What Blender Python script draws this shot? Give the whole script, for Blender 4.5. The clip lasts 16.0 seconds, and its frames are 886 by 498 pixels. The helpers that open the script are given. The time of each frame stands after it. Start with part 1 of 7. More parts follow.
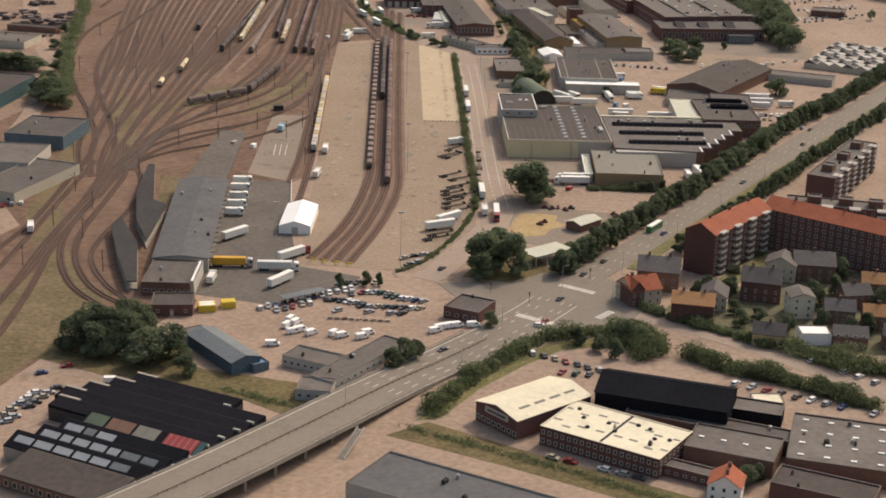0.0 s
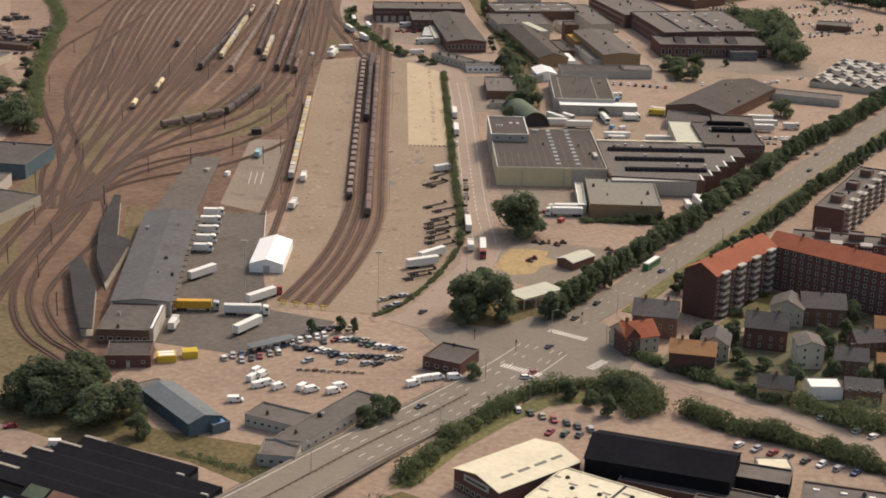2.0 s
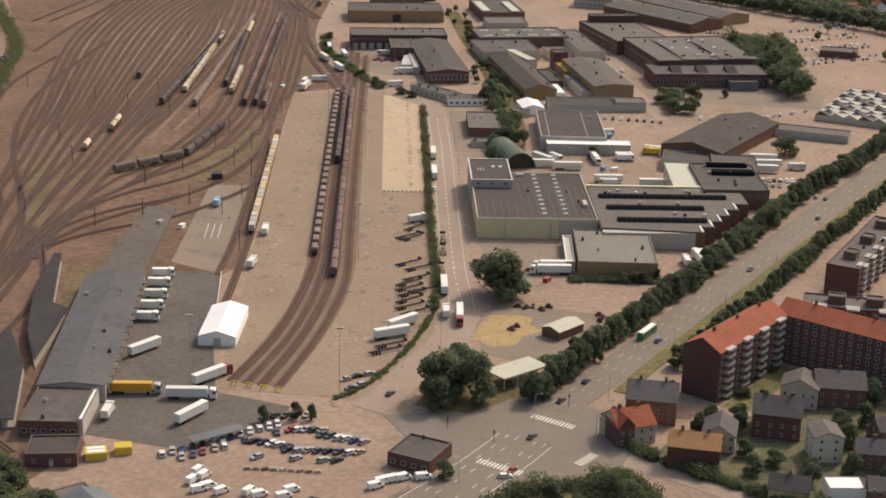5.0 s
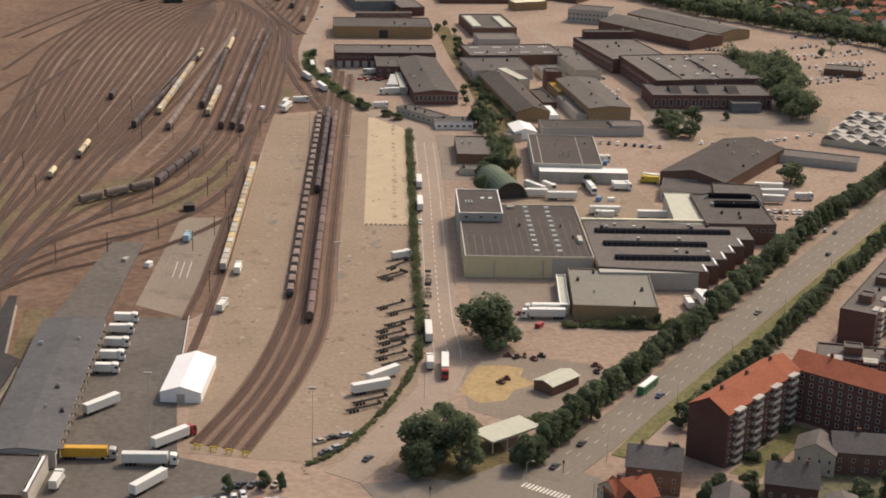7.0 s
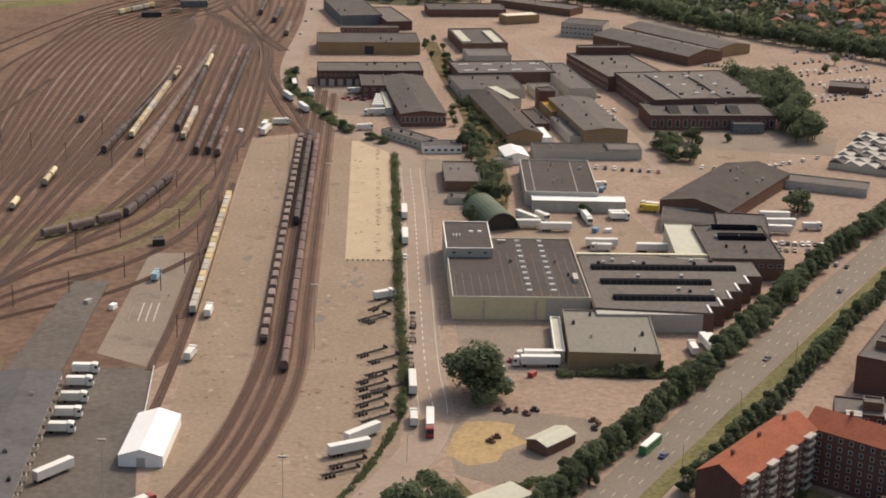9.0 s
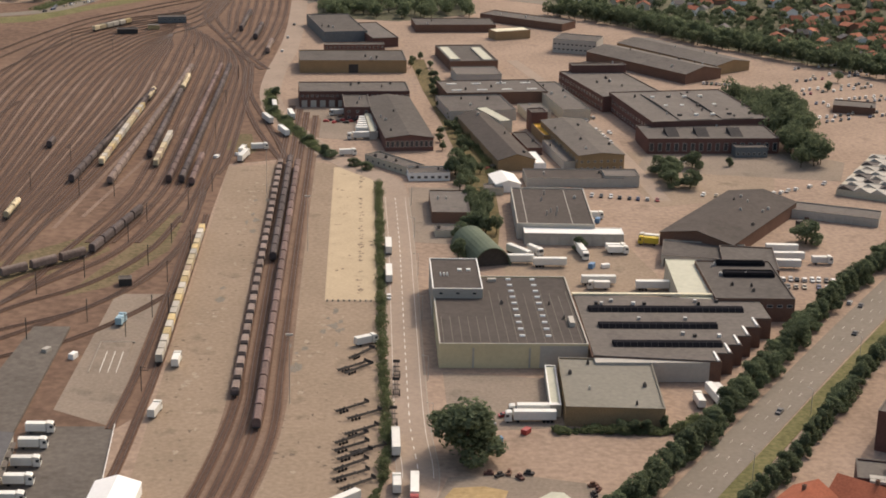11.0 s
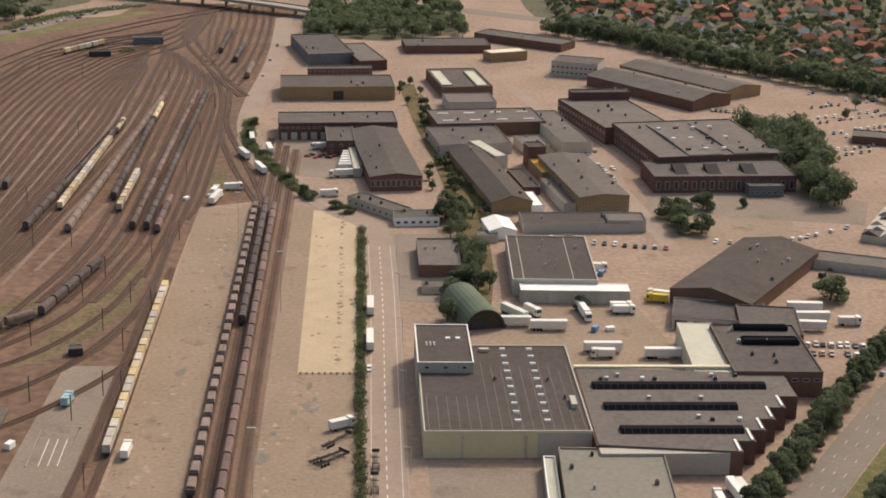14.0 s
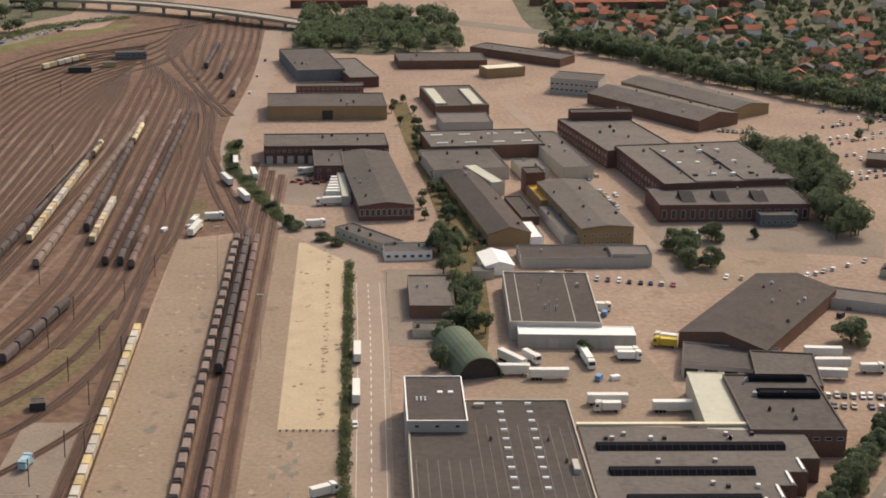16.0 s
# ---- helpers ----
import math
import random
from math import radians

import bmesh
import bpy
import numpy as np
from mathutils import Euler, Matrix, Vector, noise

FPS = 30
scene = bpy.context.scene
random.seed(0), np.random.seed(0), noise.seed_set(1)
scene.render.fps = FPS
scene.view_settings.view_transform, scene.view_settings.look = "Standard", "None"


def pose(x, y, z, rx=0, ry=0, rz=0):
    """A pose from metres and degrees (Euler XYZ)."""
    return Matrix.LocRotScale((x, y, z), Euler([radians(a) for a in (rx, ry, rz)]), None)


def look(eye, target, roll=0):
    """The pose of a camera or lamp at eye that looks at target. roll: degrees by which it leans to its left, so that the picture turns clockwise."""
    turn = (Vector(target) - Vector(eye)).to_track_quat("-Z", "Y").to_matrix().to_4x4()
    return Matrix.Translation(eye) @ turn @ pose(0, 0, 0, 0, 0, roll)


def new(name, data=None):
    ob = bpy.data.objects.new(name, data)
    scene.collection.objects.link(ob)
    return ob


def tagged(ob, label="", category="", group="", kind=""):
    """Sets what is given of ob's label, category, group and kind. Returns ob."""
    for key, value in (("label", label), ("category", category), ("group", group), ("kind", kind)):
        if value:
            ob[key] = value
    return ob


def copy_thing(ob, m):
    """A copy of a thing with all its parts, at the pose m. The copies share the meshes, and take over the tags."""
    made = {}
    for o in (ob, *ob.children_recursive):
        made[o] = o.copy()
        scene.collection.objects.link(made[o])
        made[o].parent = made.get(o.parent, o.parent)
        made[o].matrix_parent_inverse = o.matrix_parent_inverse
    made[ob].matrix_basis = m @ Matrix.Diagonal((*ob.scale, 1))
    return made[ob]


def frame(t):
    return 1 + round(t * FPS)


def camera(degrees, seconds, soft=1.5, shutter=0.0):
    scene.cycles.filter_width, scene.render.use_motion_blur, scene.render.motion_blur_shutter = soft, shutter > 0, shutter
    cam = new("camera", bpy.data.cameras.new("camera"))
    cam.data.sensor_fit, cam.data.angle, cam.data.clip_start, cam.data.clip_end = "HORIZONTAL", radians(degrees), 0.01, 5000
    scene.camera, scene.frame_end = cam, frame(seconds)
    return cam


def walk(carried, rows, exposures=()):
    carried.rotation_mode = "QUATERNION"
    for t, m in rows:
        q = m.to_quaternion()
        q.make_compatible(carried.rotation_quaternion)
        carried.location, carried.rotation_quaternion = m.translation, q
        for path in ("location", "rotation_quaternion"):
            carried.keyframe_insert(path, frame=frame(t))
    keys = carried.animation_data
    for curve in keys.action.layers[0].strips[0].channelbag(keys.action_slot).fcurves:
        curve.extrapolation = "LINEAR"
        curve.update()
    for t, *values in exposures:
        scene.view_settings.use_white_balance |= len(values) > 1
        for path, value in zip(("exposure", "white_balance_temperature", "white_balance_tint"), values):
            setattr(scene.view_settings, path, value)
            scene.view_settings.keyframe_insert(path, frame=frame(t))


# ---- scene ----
cam = camera(30.256, 16.0, soft=1.8)
PATH = [
    (0, look((-17.58, -848.13, 217.68), (-14.21, -753.55, 185.38), 1.70)),
    (0.5, look((-15.43, -835.88, 217.51), (-12.11, -741.29, 185.24), 1.68)),
    (1, look((-13.01, -823.72, 217.22), (-9.74, -729.11, 185.00), 1.66)),
    (1.5, look((-10.70, -812.11, 216.69), (-7.46, -717.48, 184.53), 1.65)),
    (2, look((-8.47, -800.83, 216.54), (-5.23, -706.17, 184.45), 1.63)),
    (2.5, look((-6.61, -789.67, 216.24), (-3.35, -694.99, 184.22), 1.59)),
    (3, look((-4.67, -777.95, 216.17), (-1.36, -683.24, 184.23), 1.56)),
    (3.5, look((-3.10, -765.96, 216.18), (0.25, -671.24, 184.30), 1.52)),
    (4, look((-1.36, -754.39, 216.25), (2.05, -659.64, 184.46), 1.48)),
    (6.5, look((4.97, -695.31, 214.85), (8.85, -600.45, 183.46), 1.56)),
    (7, look((6.11, -683.50, 214.81), (10.09, -588.62, 183.48), 1.56)),
    (7.5, look((6.92, -671.96, 214.36), (11.03, -577.06, 183.09), 1.55)),
    (8, look((8.15, -660.36, 214.16), (12.35, -565.45, 182.96), 1.54)),
    (8.5, look((9.25, -648.95, 213.72), (13.53, -554.02, 182.60), 1.50)),
    (9, look((10.46, -637.47, 213.63), (14.86, -542.52, 182.56), 1.45)),
    (11.5, look((14.92, -580.39, 211.92), (19.97, -485.34, 181.27), 1.30)),
    (12, look((16.17, -568.73, 212.42), (21.22, -473.69, 181.76), 1.26)),
    (12.5, look((17.40, -557.46, 212.66), (22.42, -462.41, 181.98), 1.25)),
    (13, look((18.79, -546.07, 213.08), (23.81, -451.02, 182.41), 1.22)),
    (13.5, look((19.93, -534.75, 213.36), (24.95, -439.71, 182.67), 1.20)),
    (14, look((21.17, -523.12, 213.58), (26.23, -428.07, 182.93), 1.21)),
    (14.5, look((22.10, -511.83, 213.51), (27.24, -416.76, 182.91), 1.22)),
    (15, look((23.15, -500.44, 213.57), (28.32, -405.37, 183.00), 1.22)),
    (15.5, look((24.24, -489.31, 213.80), (29.43, -394.24, 183.22), 1.21)),
    (16, look((25.16, -477.93, 214.21), (30.37, -382.87, 183.62), 1.19)),
]
walk(cam, PATH, exposures=((0, 0.0, 6750, 13), (16, 0.02, 6750, 13)))

# ---- world and sun ----
SUN_DIR = Vector((0.46, 0.54, 0.72)).normalized()
world = bpy.data.worlds.new("sky")
scene.world = world
world.use_nodes = True
sky = world.node_tree.nodes.new("ShaderNodeTexSky")
sky.sky_type = "NISHITA"
sky.sun_disc = False
sky.sun_elevation = math.asin(SUN_DIR.z)
sky.sun_rotation = math.atan2(SUN_DIR.x, SUN_DIR.y)
sky.dust_density = 6.0
sky.air_density = 1.4
background = world.node_tree.nodes["Background"]
background.inputs["Strength"].default_value = 0.15
world.node_tree.links.new(sky.outputs["Color"], background.inputs["Color"])
sun_data = bpy.data.lights.new("sun", "SUN")
sun_data.energy = 2.0
sun_data.angle = radians(0.6)
sun_data.color = (1.0, 0.93, 0.82)
sun = new("sun", sun_data)
sun.matrix_world = look(SUN_DIR * 500, (0, 0, 0))

# ---- materials ----
def material(name, color, rough=0.85, var=0.25, big=0.05, small=0.8, metal=0.0, bump=0.0, random_tint=0.0, tint=None,
             spots=0.0, spot_scale=0.12, gloss=None):
    """A worn surface: colour varied at two real-world scales, with optional bump, ribs and a second tint."""
    m = bpy.data.materials.new(name)
    m.use_nodes = True
    nt = m.node_tree
    p = nt.nodes["Principled BSDF"]
    p.inputs["Roughness"].default_value = rough
    p.inputs["Metallic"].default_value = metal
    p.inputs["Specular IOR Level"].default_value = gloss if gloss is not None else 0.5 if rough < 0.6 else 0.15
    geo = nt.nodes.new("ShaderNodeNewGeometry")
    n1 = nt.nodes.new("ShaderNodeTexNoise")
    n1.inputs["Scale"].default_value = big
    n1.inputs["Detail"].default_value = 6
    n1.inputs["Roughness"].default_value = 0.65
    n2 = nt.nodes.new("ShaderNodeTexNoise")
    n2.inputs["Scale"].default_value = small
    n2.inputs["Detail"].default_value = 4
    for n in (n1, n2):
        nt.links.new(geo.outputs["Position"], n.inputs["Vector"])
    add = nt.nodes.new("ShaderNodeMath")
    add.operation = "ADD"
    nt.links.new(n1.outputs["Fac"], add.inputs[0])
    nt.links.new(n2.outputs["Fac"], add.inputs[1])
    ramp = nt.nodes.new("ShaderNodeMapRange")
    ramp.inputs["From Min"].default_value = 0.7
    ramp.inputs["From Max"].default_value = 1.3
    nt.links.new(add.outputs[0], ramp.inputs["Value"])
    mix = nt.nodes.new("ShaderNodeMix")
    mix.data_type = "RGBA"
    other = tint or tuple(c * (1 + var) for c in color)
    mix.inputs[6].default_value = (*[c * (1 - var) for c in color], 1)
    mix.inputs[7].default_value = (*other, 1)
    nt.links.new(ramp.outputs[0], mix.inputs[0])
    last = mix.outputs[2]
    if spots:
        n3 = nt.nodes.new("ShaderNodeTexNoise")
        n3.inputs["Scale"].default_value = spot_scale
        n3.inputs["Detail"].default_value = 8
        n3.inputs["Roughness"].default_value = 0.7
        nt.links.new(geo.outputs["Position"], n3.inputs["Vector"])
        cut = nt.nodes.new("ShaderNodeMapRange")
        cut.inputs["From Min"].default_value = 0.56
        cut.inputs["From Max"].default_value = 0.70
        cut.inputs["To Max"].default_value = spots
        nt.links.new(n3.outputs["Fac"], cut.inputs["Value"])
        worn = nt.nodes.new("ShaderNodeMix")
        worn.data_type = "RGBA"
        worn.inputs[7].default_value = (*[c * 0.45 for c in color], 1)
        nt.links.new(cut.outputs[0], worn.inputs[0])
        nt.links.new(last, worn.inputs[6])
        last = worn.outputs[2]
    if random_tint:
        info = nt.nodes.new("ShaderNodeObjectInfo")
        hsv = nt.nodes.new("ShaderNodeHueSaturation")
        span = nt.nodes.new("ShaderNodeMapRange")
        span.inputs["To Min"].default_value = 1 - random_tint
        span.inputs["To Max"].default_value = 1 + random_tint
        nt.links.new(info.outputs["Random"], span.inputs["Value"])
        nt.links.new(span.outputs[0], hsv.inputs["Value"])
        nt.links.new(last, hsv.inputs["Color"])
        last = hsv.outputs["Color"]
    nt.links.new(last, p.inputs["Base Color"])
    if bump:
        b = nt.nodes.new("ShaderNodeBump")
        b.inputs["Strength"].default_value = bump
        b.inputs["Distance"].default_value = 0.1
        nt.links.new(n2.outputs["Fac"], b.inputs["Height"])
        nt.links.new(b.outputs["Normal"], p.inputs["Normal"])
    return m


M_GROUND = material("dusty_ground", (0.305, 0.222, 0.165), 0.95, 0.26, 0.025, 0.45, spots=0.7, spot_scale=0.05)
M_YARD = material("worn_yard_asphalt", (0.285, 0.216, 0.152), 0.92, 0.24, 0.03, 0.6, tint=(0.325, 0.245, 0.178), spots=0.8, spot_scale=0.06)
M_PAD = material("pale_concrete_slab", (0.445, 0.352, 0.235), 0.9, 0.12, 0.05, 0.9, spots=0.45, spot_scale=0.11)
M_ROAD = material("grey_brown_asphalt", (0.305, 0.235, 0.182), 0.85, 0.12, 0.05, 0.6, spots=0.35, spot_scale=0.12)
M_AVENUE = material("avenue_asphalt", (0.20, 0.17, 0.136), 0.85, 0.12, 0.05, 0.6, spots=0.3, spot_scale=0.12)
M_DARKLOT = material("dark_yard_asphalt", (0.125, 0.108, 0.092), 0.9, 0.25, 0.04, 0.5, spots=0.5, spot_scale=0.1)
M_MIDLOT = material("grey_brown_lot", (0.235, 0.188, 0.146), 0.92, 0.2, 0.03, 0.8, bump=0.1, spots=0.6, spot_scale=0.07)
M_EARTH = material("rusty_rail_earth", (0.145, 0.09, 0.065), 0.97, 0.3, 0.02, 0.25, tint=(0.215, 0.138, 0.095), bump=0.4, spots=0.6, spot_scale=0.06)
M_BALLAST = material("rusty_ballast", (0.115, 0.068, 0.046), 0.97, 0.35, 0.06, 0.9, bump=0.5)
M_BALLAST2 = material("grey_ballast", (0.15, 0.095, 0.066), 0.97, 0.3, 0.05, 0.9, bump=0.5)
M_BED = material("brown_ballast_bed", (0.19, 0.13, 0.095), 0.97, 0.3, 0.05, 0.8, bump=0.3, spots=0.5, spot_scale=0.1)
M_SLEEPER = material("oily_sleepers", (0.098, 0.06, 0.044), 0.95, 0.35, 0.07, 1.2)
M_RAIL = material("rusty_rail", (0.10, 0.07, 0.055), 0.5, 0.3, metal=0.6)
M_GRASS = material("dry_grass", (0.105, 0.096, 0.046), 1.0, 0.4, 0.05, 0.6, tint=(0.20, 0.15, 0.075), bump=0.5)
M_VERGE = material("green_verge", (0.125, 0.13, 0.05), 1.0, 0.35, 0.06, 0.6, tint=(0.22, 0.19, 0.09), bump=0.5)
M_GARDEN = material("garden_green", (0.10, 0.102, 0.056), 1.0, 0.35, 0.05, 0.5, tint=(0.18, 0.16, 0.10))
M_WEEDS = material("weedy_cinders", (0.125, 0.112, 0.052), 1.0, 0.35, 0.05, 0.5, tint=(0.215, 0.155, 0.095), bump=0.3)
M_CINDER = material("pale_cinder_path", (0.22, 0.15, 0.112), 0.97, 0.3, 0.05, 0.7, tint=(0.27, 0.19, 0.145), spots=0.6, spot_scale=0.12)
M_FARGREEN = material("far_garden_green", (0.098, 0.105, 0.064), 1.0, 0.35, 0.05, 0.4, tint=(0.165, 0.15, 0.098))
M_STAIN = material("dark_oil_stain", (0.16, 0.12, 0.088), 0.8, 0.3, 0.2, 1.2)
M_SCAR = material("pale_worn_patch", (0.325, 0.262, 0.196), 0.95, 0.2, 0.15, 1.0)
M_SEAL = material("grey_tar_repair", (0.19, 0.165, 0.135), 0.85, 0.25, 0.15, 1.0)
M_SAND = material("yellow_sand", (0.37, 0.265, 0.135), 1.0, 0.25, 0.08, 0.6)
M_WHITELINE = material("worn_white_paint", (0.68, 0.64, 0.56), 0.8, 0.15)
M_ROOF = material("bitumen_roof", (0.105, 0.092, 0.082), 0.9, 0.22, 0.06, 0.5, random_tint=0.12, spots=0.4, spot_scale=0.1)
M_ROOF_L = material("weathered_grey_roof", (0.135, 0.118, 0.104), 0.85, 0.2, 0.06, 0.5, random_tint=0.12, spots=0.5, spot_scale=0.1)
M_ROOF_BR = material("brown_felt_roof", (0.08, 0.067, 0.059), 0.9, 0.2, 0.06, 0.5, spots=0.4, spot_scale=0.1)
M_ROOF_BLUE = material("blue_grey_felt_roof", (0.112, 0.108, 0.108), 0.88, 0.18, 0.06, 0.5, spots=0.4, spot_scale=0.1)
M_ROOF_PALE = material("pale_gravel_roof", (0.215, 0.20, 0.165), 0.9, 0.14, 0.06, 0.6, spots=0.4, spot_scale=0.12)
M_ROOF_GREEN = material("pale_green_sheet_roof", (0.47, 0.46, 0.36), 0.6, 0.1, 0.08, 0.6)
M_ROOF_WHITE = material("cream_coated_roof", (0.68, 0.615, 0.45), 0.7, 0.1, 0.08, 0.6, spots=0.3, spot_scale=0.12)
M_WHITE = material("white_sheet", (0.82, 0.80, 0.75), 0.6, 0.05)
M_TENT = material("white_tent_fabric", (0.86, 0.84, 0.80), 0.55, 0.04)
M_BLACK = material("black_sheet_roof", (0.016, 0.016, 0.019), 1.0, 0.2, 0.06, 0.6, gloss=0.02)
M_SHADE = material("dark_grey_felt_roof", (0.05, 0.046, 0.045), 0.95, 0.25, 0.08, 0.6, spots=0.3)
M_TILE = material("orange_clay_tiles", (0.31, 0.10, 0.055), 0.85, 0.22, 0.15, 1.5, random_tint=0.1, bump=0.3)
M_TILE2 = material("ochre_clay_tiles", (0.36, 0.19, 0.09), 0.85, 0.2, 0.15, 1.5)
M_TILE_FAR = material("red_clay_tiles", (0.30, 0.11, 0.065), 0.85, 0.2, 0.15, 1.5, random_tint=0.35)
M_SLATE = material("dark_slate_roof", (0.105, 0.093, 0.088), 0.8, 0.2, 0.15, 1.2, random_tint=0.2)
M_BRICK = material("dark_red_brick", (0.135, 0.072, 0.06), 0.9, 0.2, 0.1, 2.0, random_tint=0.12, bump=0.3)
M_BRICK2 = material("brown_brick", (0.18, 0.105, 0.075), 0.9, 0.2, 0.1, 2.0, random_tint=0.12, bump=0.3)
M_YBRICK = material("yellow_brick", (0.30, 0.205, 0.112), 0.9, 0.15, 0.1, 2.0, bump=0.3)
M_CREAM = material("cream_cladding", (0.62, 0.53, 0.33), 0.8, 0.07, 0.08, 0.8)
M_GREYWALL = material("grey_cladding", (0.42, 0.39, 0.34), 0.8, 0.08, 0.08, 0.8, random_tint=0.1)
M_PLASTER = material("pale_plaster", (0.52, 0.47, 0.37), 0.9, 0.12, 0.1, 1.0, random_tint=0.15)
M_YPLASTER = material("ochre_plaster", (0.45, 0.35, 0.18), 0.9, 0.12, 0.1, 1.0)
M_BLUE = material("blue_corrugated_sheet", (0.095, 0.135, 0.16), 0.6, 0.15, 0.1, 0.8)
M_BLUEROOF = material("blue_grey_sheet_roof", (0.14, 0.155, 0.16), 0.6, 0.15, 0.1, 0.8)
M_TEAL = material("teal_corrugated_sheet", (0.055, 0.10, 0.105), 0.7, 0.2, 0.1, 0.8)
M_WESTLOT = material("trodden_brown_earth", (0.245, 0.172, 0.125), 0.96, 0.35, 0.04, 0.4, bump=0.3, spots=0.6, spot_scale=0.08)
M_GREEN = material("green_arched_sheet", (0.10, 0.125, 0.085), 0.7, 0.15, 0.1, 0.8)
M_CONC = material("weathered_concrete", (0.33, 0.29, 0.24), 0.9, 0.15, 0.1, 0.8)
M_DARK = material("dark_steel", (0.055, 0.05, 0.047), 0.6, 0.2)
M_GLASS = material("dark_window_glass", (0.035, 0.04, 0.045), 0.12, 0.15)
# Pale base colour stands in for the reflection on the saw-tooth rooflights.
M_PANE = material("roof_glass_painted_reflection", (0.27, 0.28, 0.285), 0.4, 0.12)
M_SKYL = material("opal_skylight", (0.72, 0.72, 0.68), 0.35, 0.05)
M_FRAME = material("white_window_frame", (0.47, 0.44, 0.39), 0.6, 0.05)
M_TYRE = material("black_rubber", (0.02, 0.02, 0.02), 0.9, 0.1)
M_CHASSIS = material("dark_chassis", (0.065, 0.058, 0.053), 0.7, 0.2)
M_BARK = material("grey_bark", (0.10, 0.075, 0.05), 0.95, 0.3, 0.5, 4)
M_LEAF = material("dark_green_leaves", (0.15, 0.18, 0.105), 0.9, 0.28, 0.2, 1.2, random_tint=0.2)
M_LEAF2 = material("hedge_leaves", (0.15, 0.175, 0.09), 0.9, 0.3, 0.15, 1.0, random_tint=0.2)
for leaf in (M_LEAF, M_LEAF2):
    nodes, links = leaf.node_tree.nodes, leaf.node_tree.links
    base = nodes["Principled BSDF"]
    thin = nodes.new("ShaderNodeBsdfTranslucent")
    both = nodes.new("ShaderNodeMixShader")
    both.inputs[0].default_value = 0.55
    links.new(base.inputs["Base Color"].links[0].from_socket, thin.inputs["Color"])
    links.new(base.outputs[0], both.inputs[1])
    links.new(thin.outputs[0], both.inputs[2])
    links.new(both.outputs[0], nodes["Material Output"].inputs["Surface"])
M_YELLOW = material("yellow_paint", (0.62, 0.45, 0.06), 0.6, 0.08)
M_ORANGE = material("orange_yellow_tarpaulin", (0.62, 0.34, 0.05), 0.6, 0.08)
M_RED = material("red_paint", (0.32, 0.04, 0.035), 0.5, 0.12)
M_PALEBLUE = material("pale_blue_paint", (0.30, 0.45, 0.52), 0.5, 0.1)
M_STEELBLUE = material("blue_paint", (0.10, 0.22, 0.38), 0.5, 0.1)
M_GREENBUS = material("green_paint", (0.06, 0.24, 0.09), 0.5, 0.1)
M_SILVER = material("silver_paint", (0.42, 0.42, 0.41), 0.35, 0.05, metal=0.4)
M_TRAILER = material("white_trailer_sheet", (0.70, 0.68, 0.62), 0.55, 0.06, random_tint=0.1)
M_WAGON = material("reddish_brown_wagon", (0.165, 0.112, 0.098), 0.7, 0.25, 0.12, 0.9, random_tint=0.3)
M_WAGON2 = material("dark_brown_wagon", (0.10, 0.08, 0.076), 0.8, 0.3, 0.12, 0.9, random_tint=0.3)
M_WAGON3 = material("grey_brown_load", (0.22, 0.17, 0.145), 0.9, 0.25, 0.12, 0.9, random_tint=0.2)
M_BOX_YELLOW = material("faded_yellow_container", (0.50, 0.385, 0.20), 0.65, 0.2, 0.12, 0.9, random_tint=0.2)
M_BOX_GREY = material("chalky_white_container", (0.47, 0.43, 0.36), 0.65, 0.2, 0.12, 0.9, random_tint=0.2)
M_BOX_TAN = material("tan_container", (0.38, 0.29, 0.21), 0.7, 0.25, 0.12, 0.9, random_tint=0.25)
M_CONTAINER = material("cream_container", (0.52, 0.43, 0.28), 0.65, 0.2, 0.12, 0.9, random_tint=0.28)

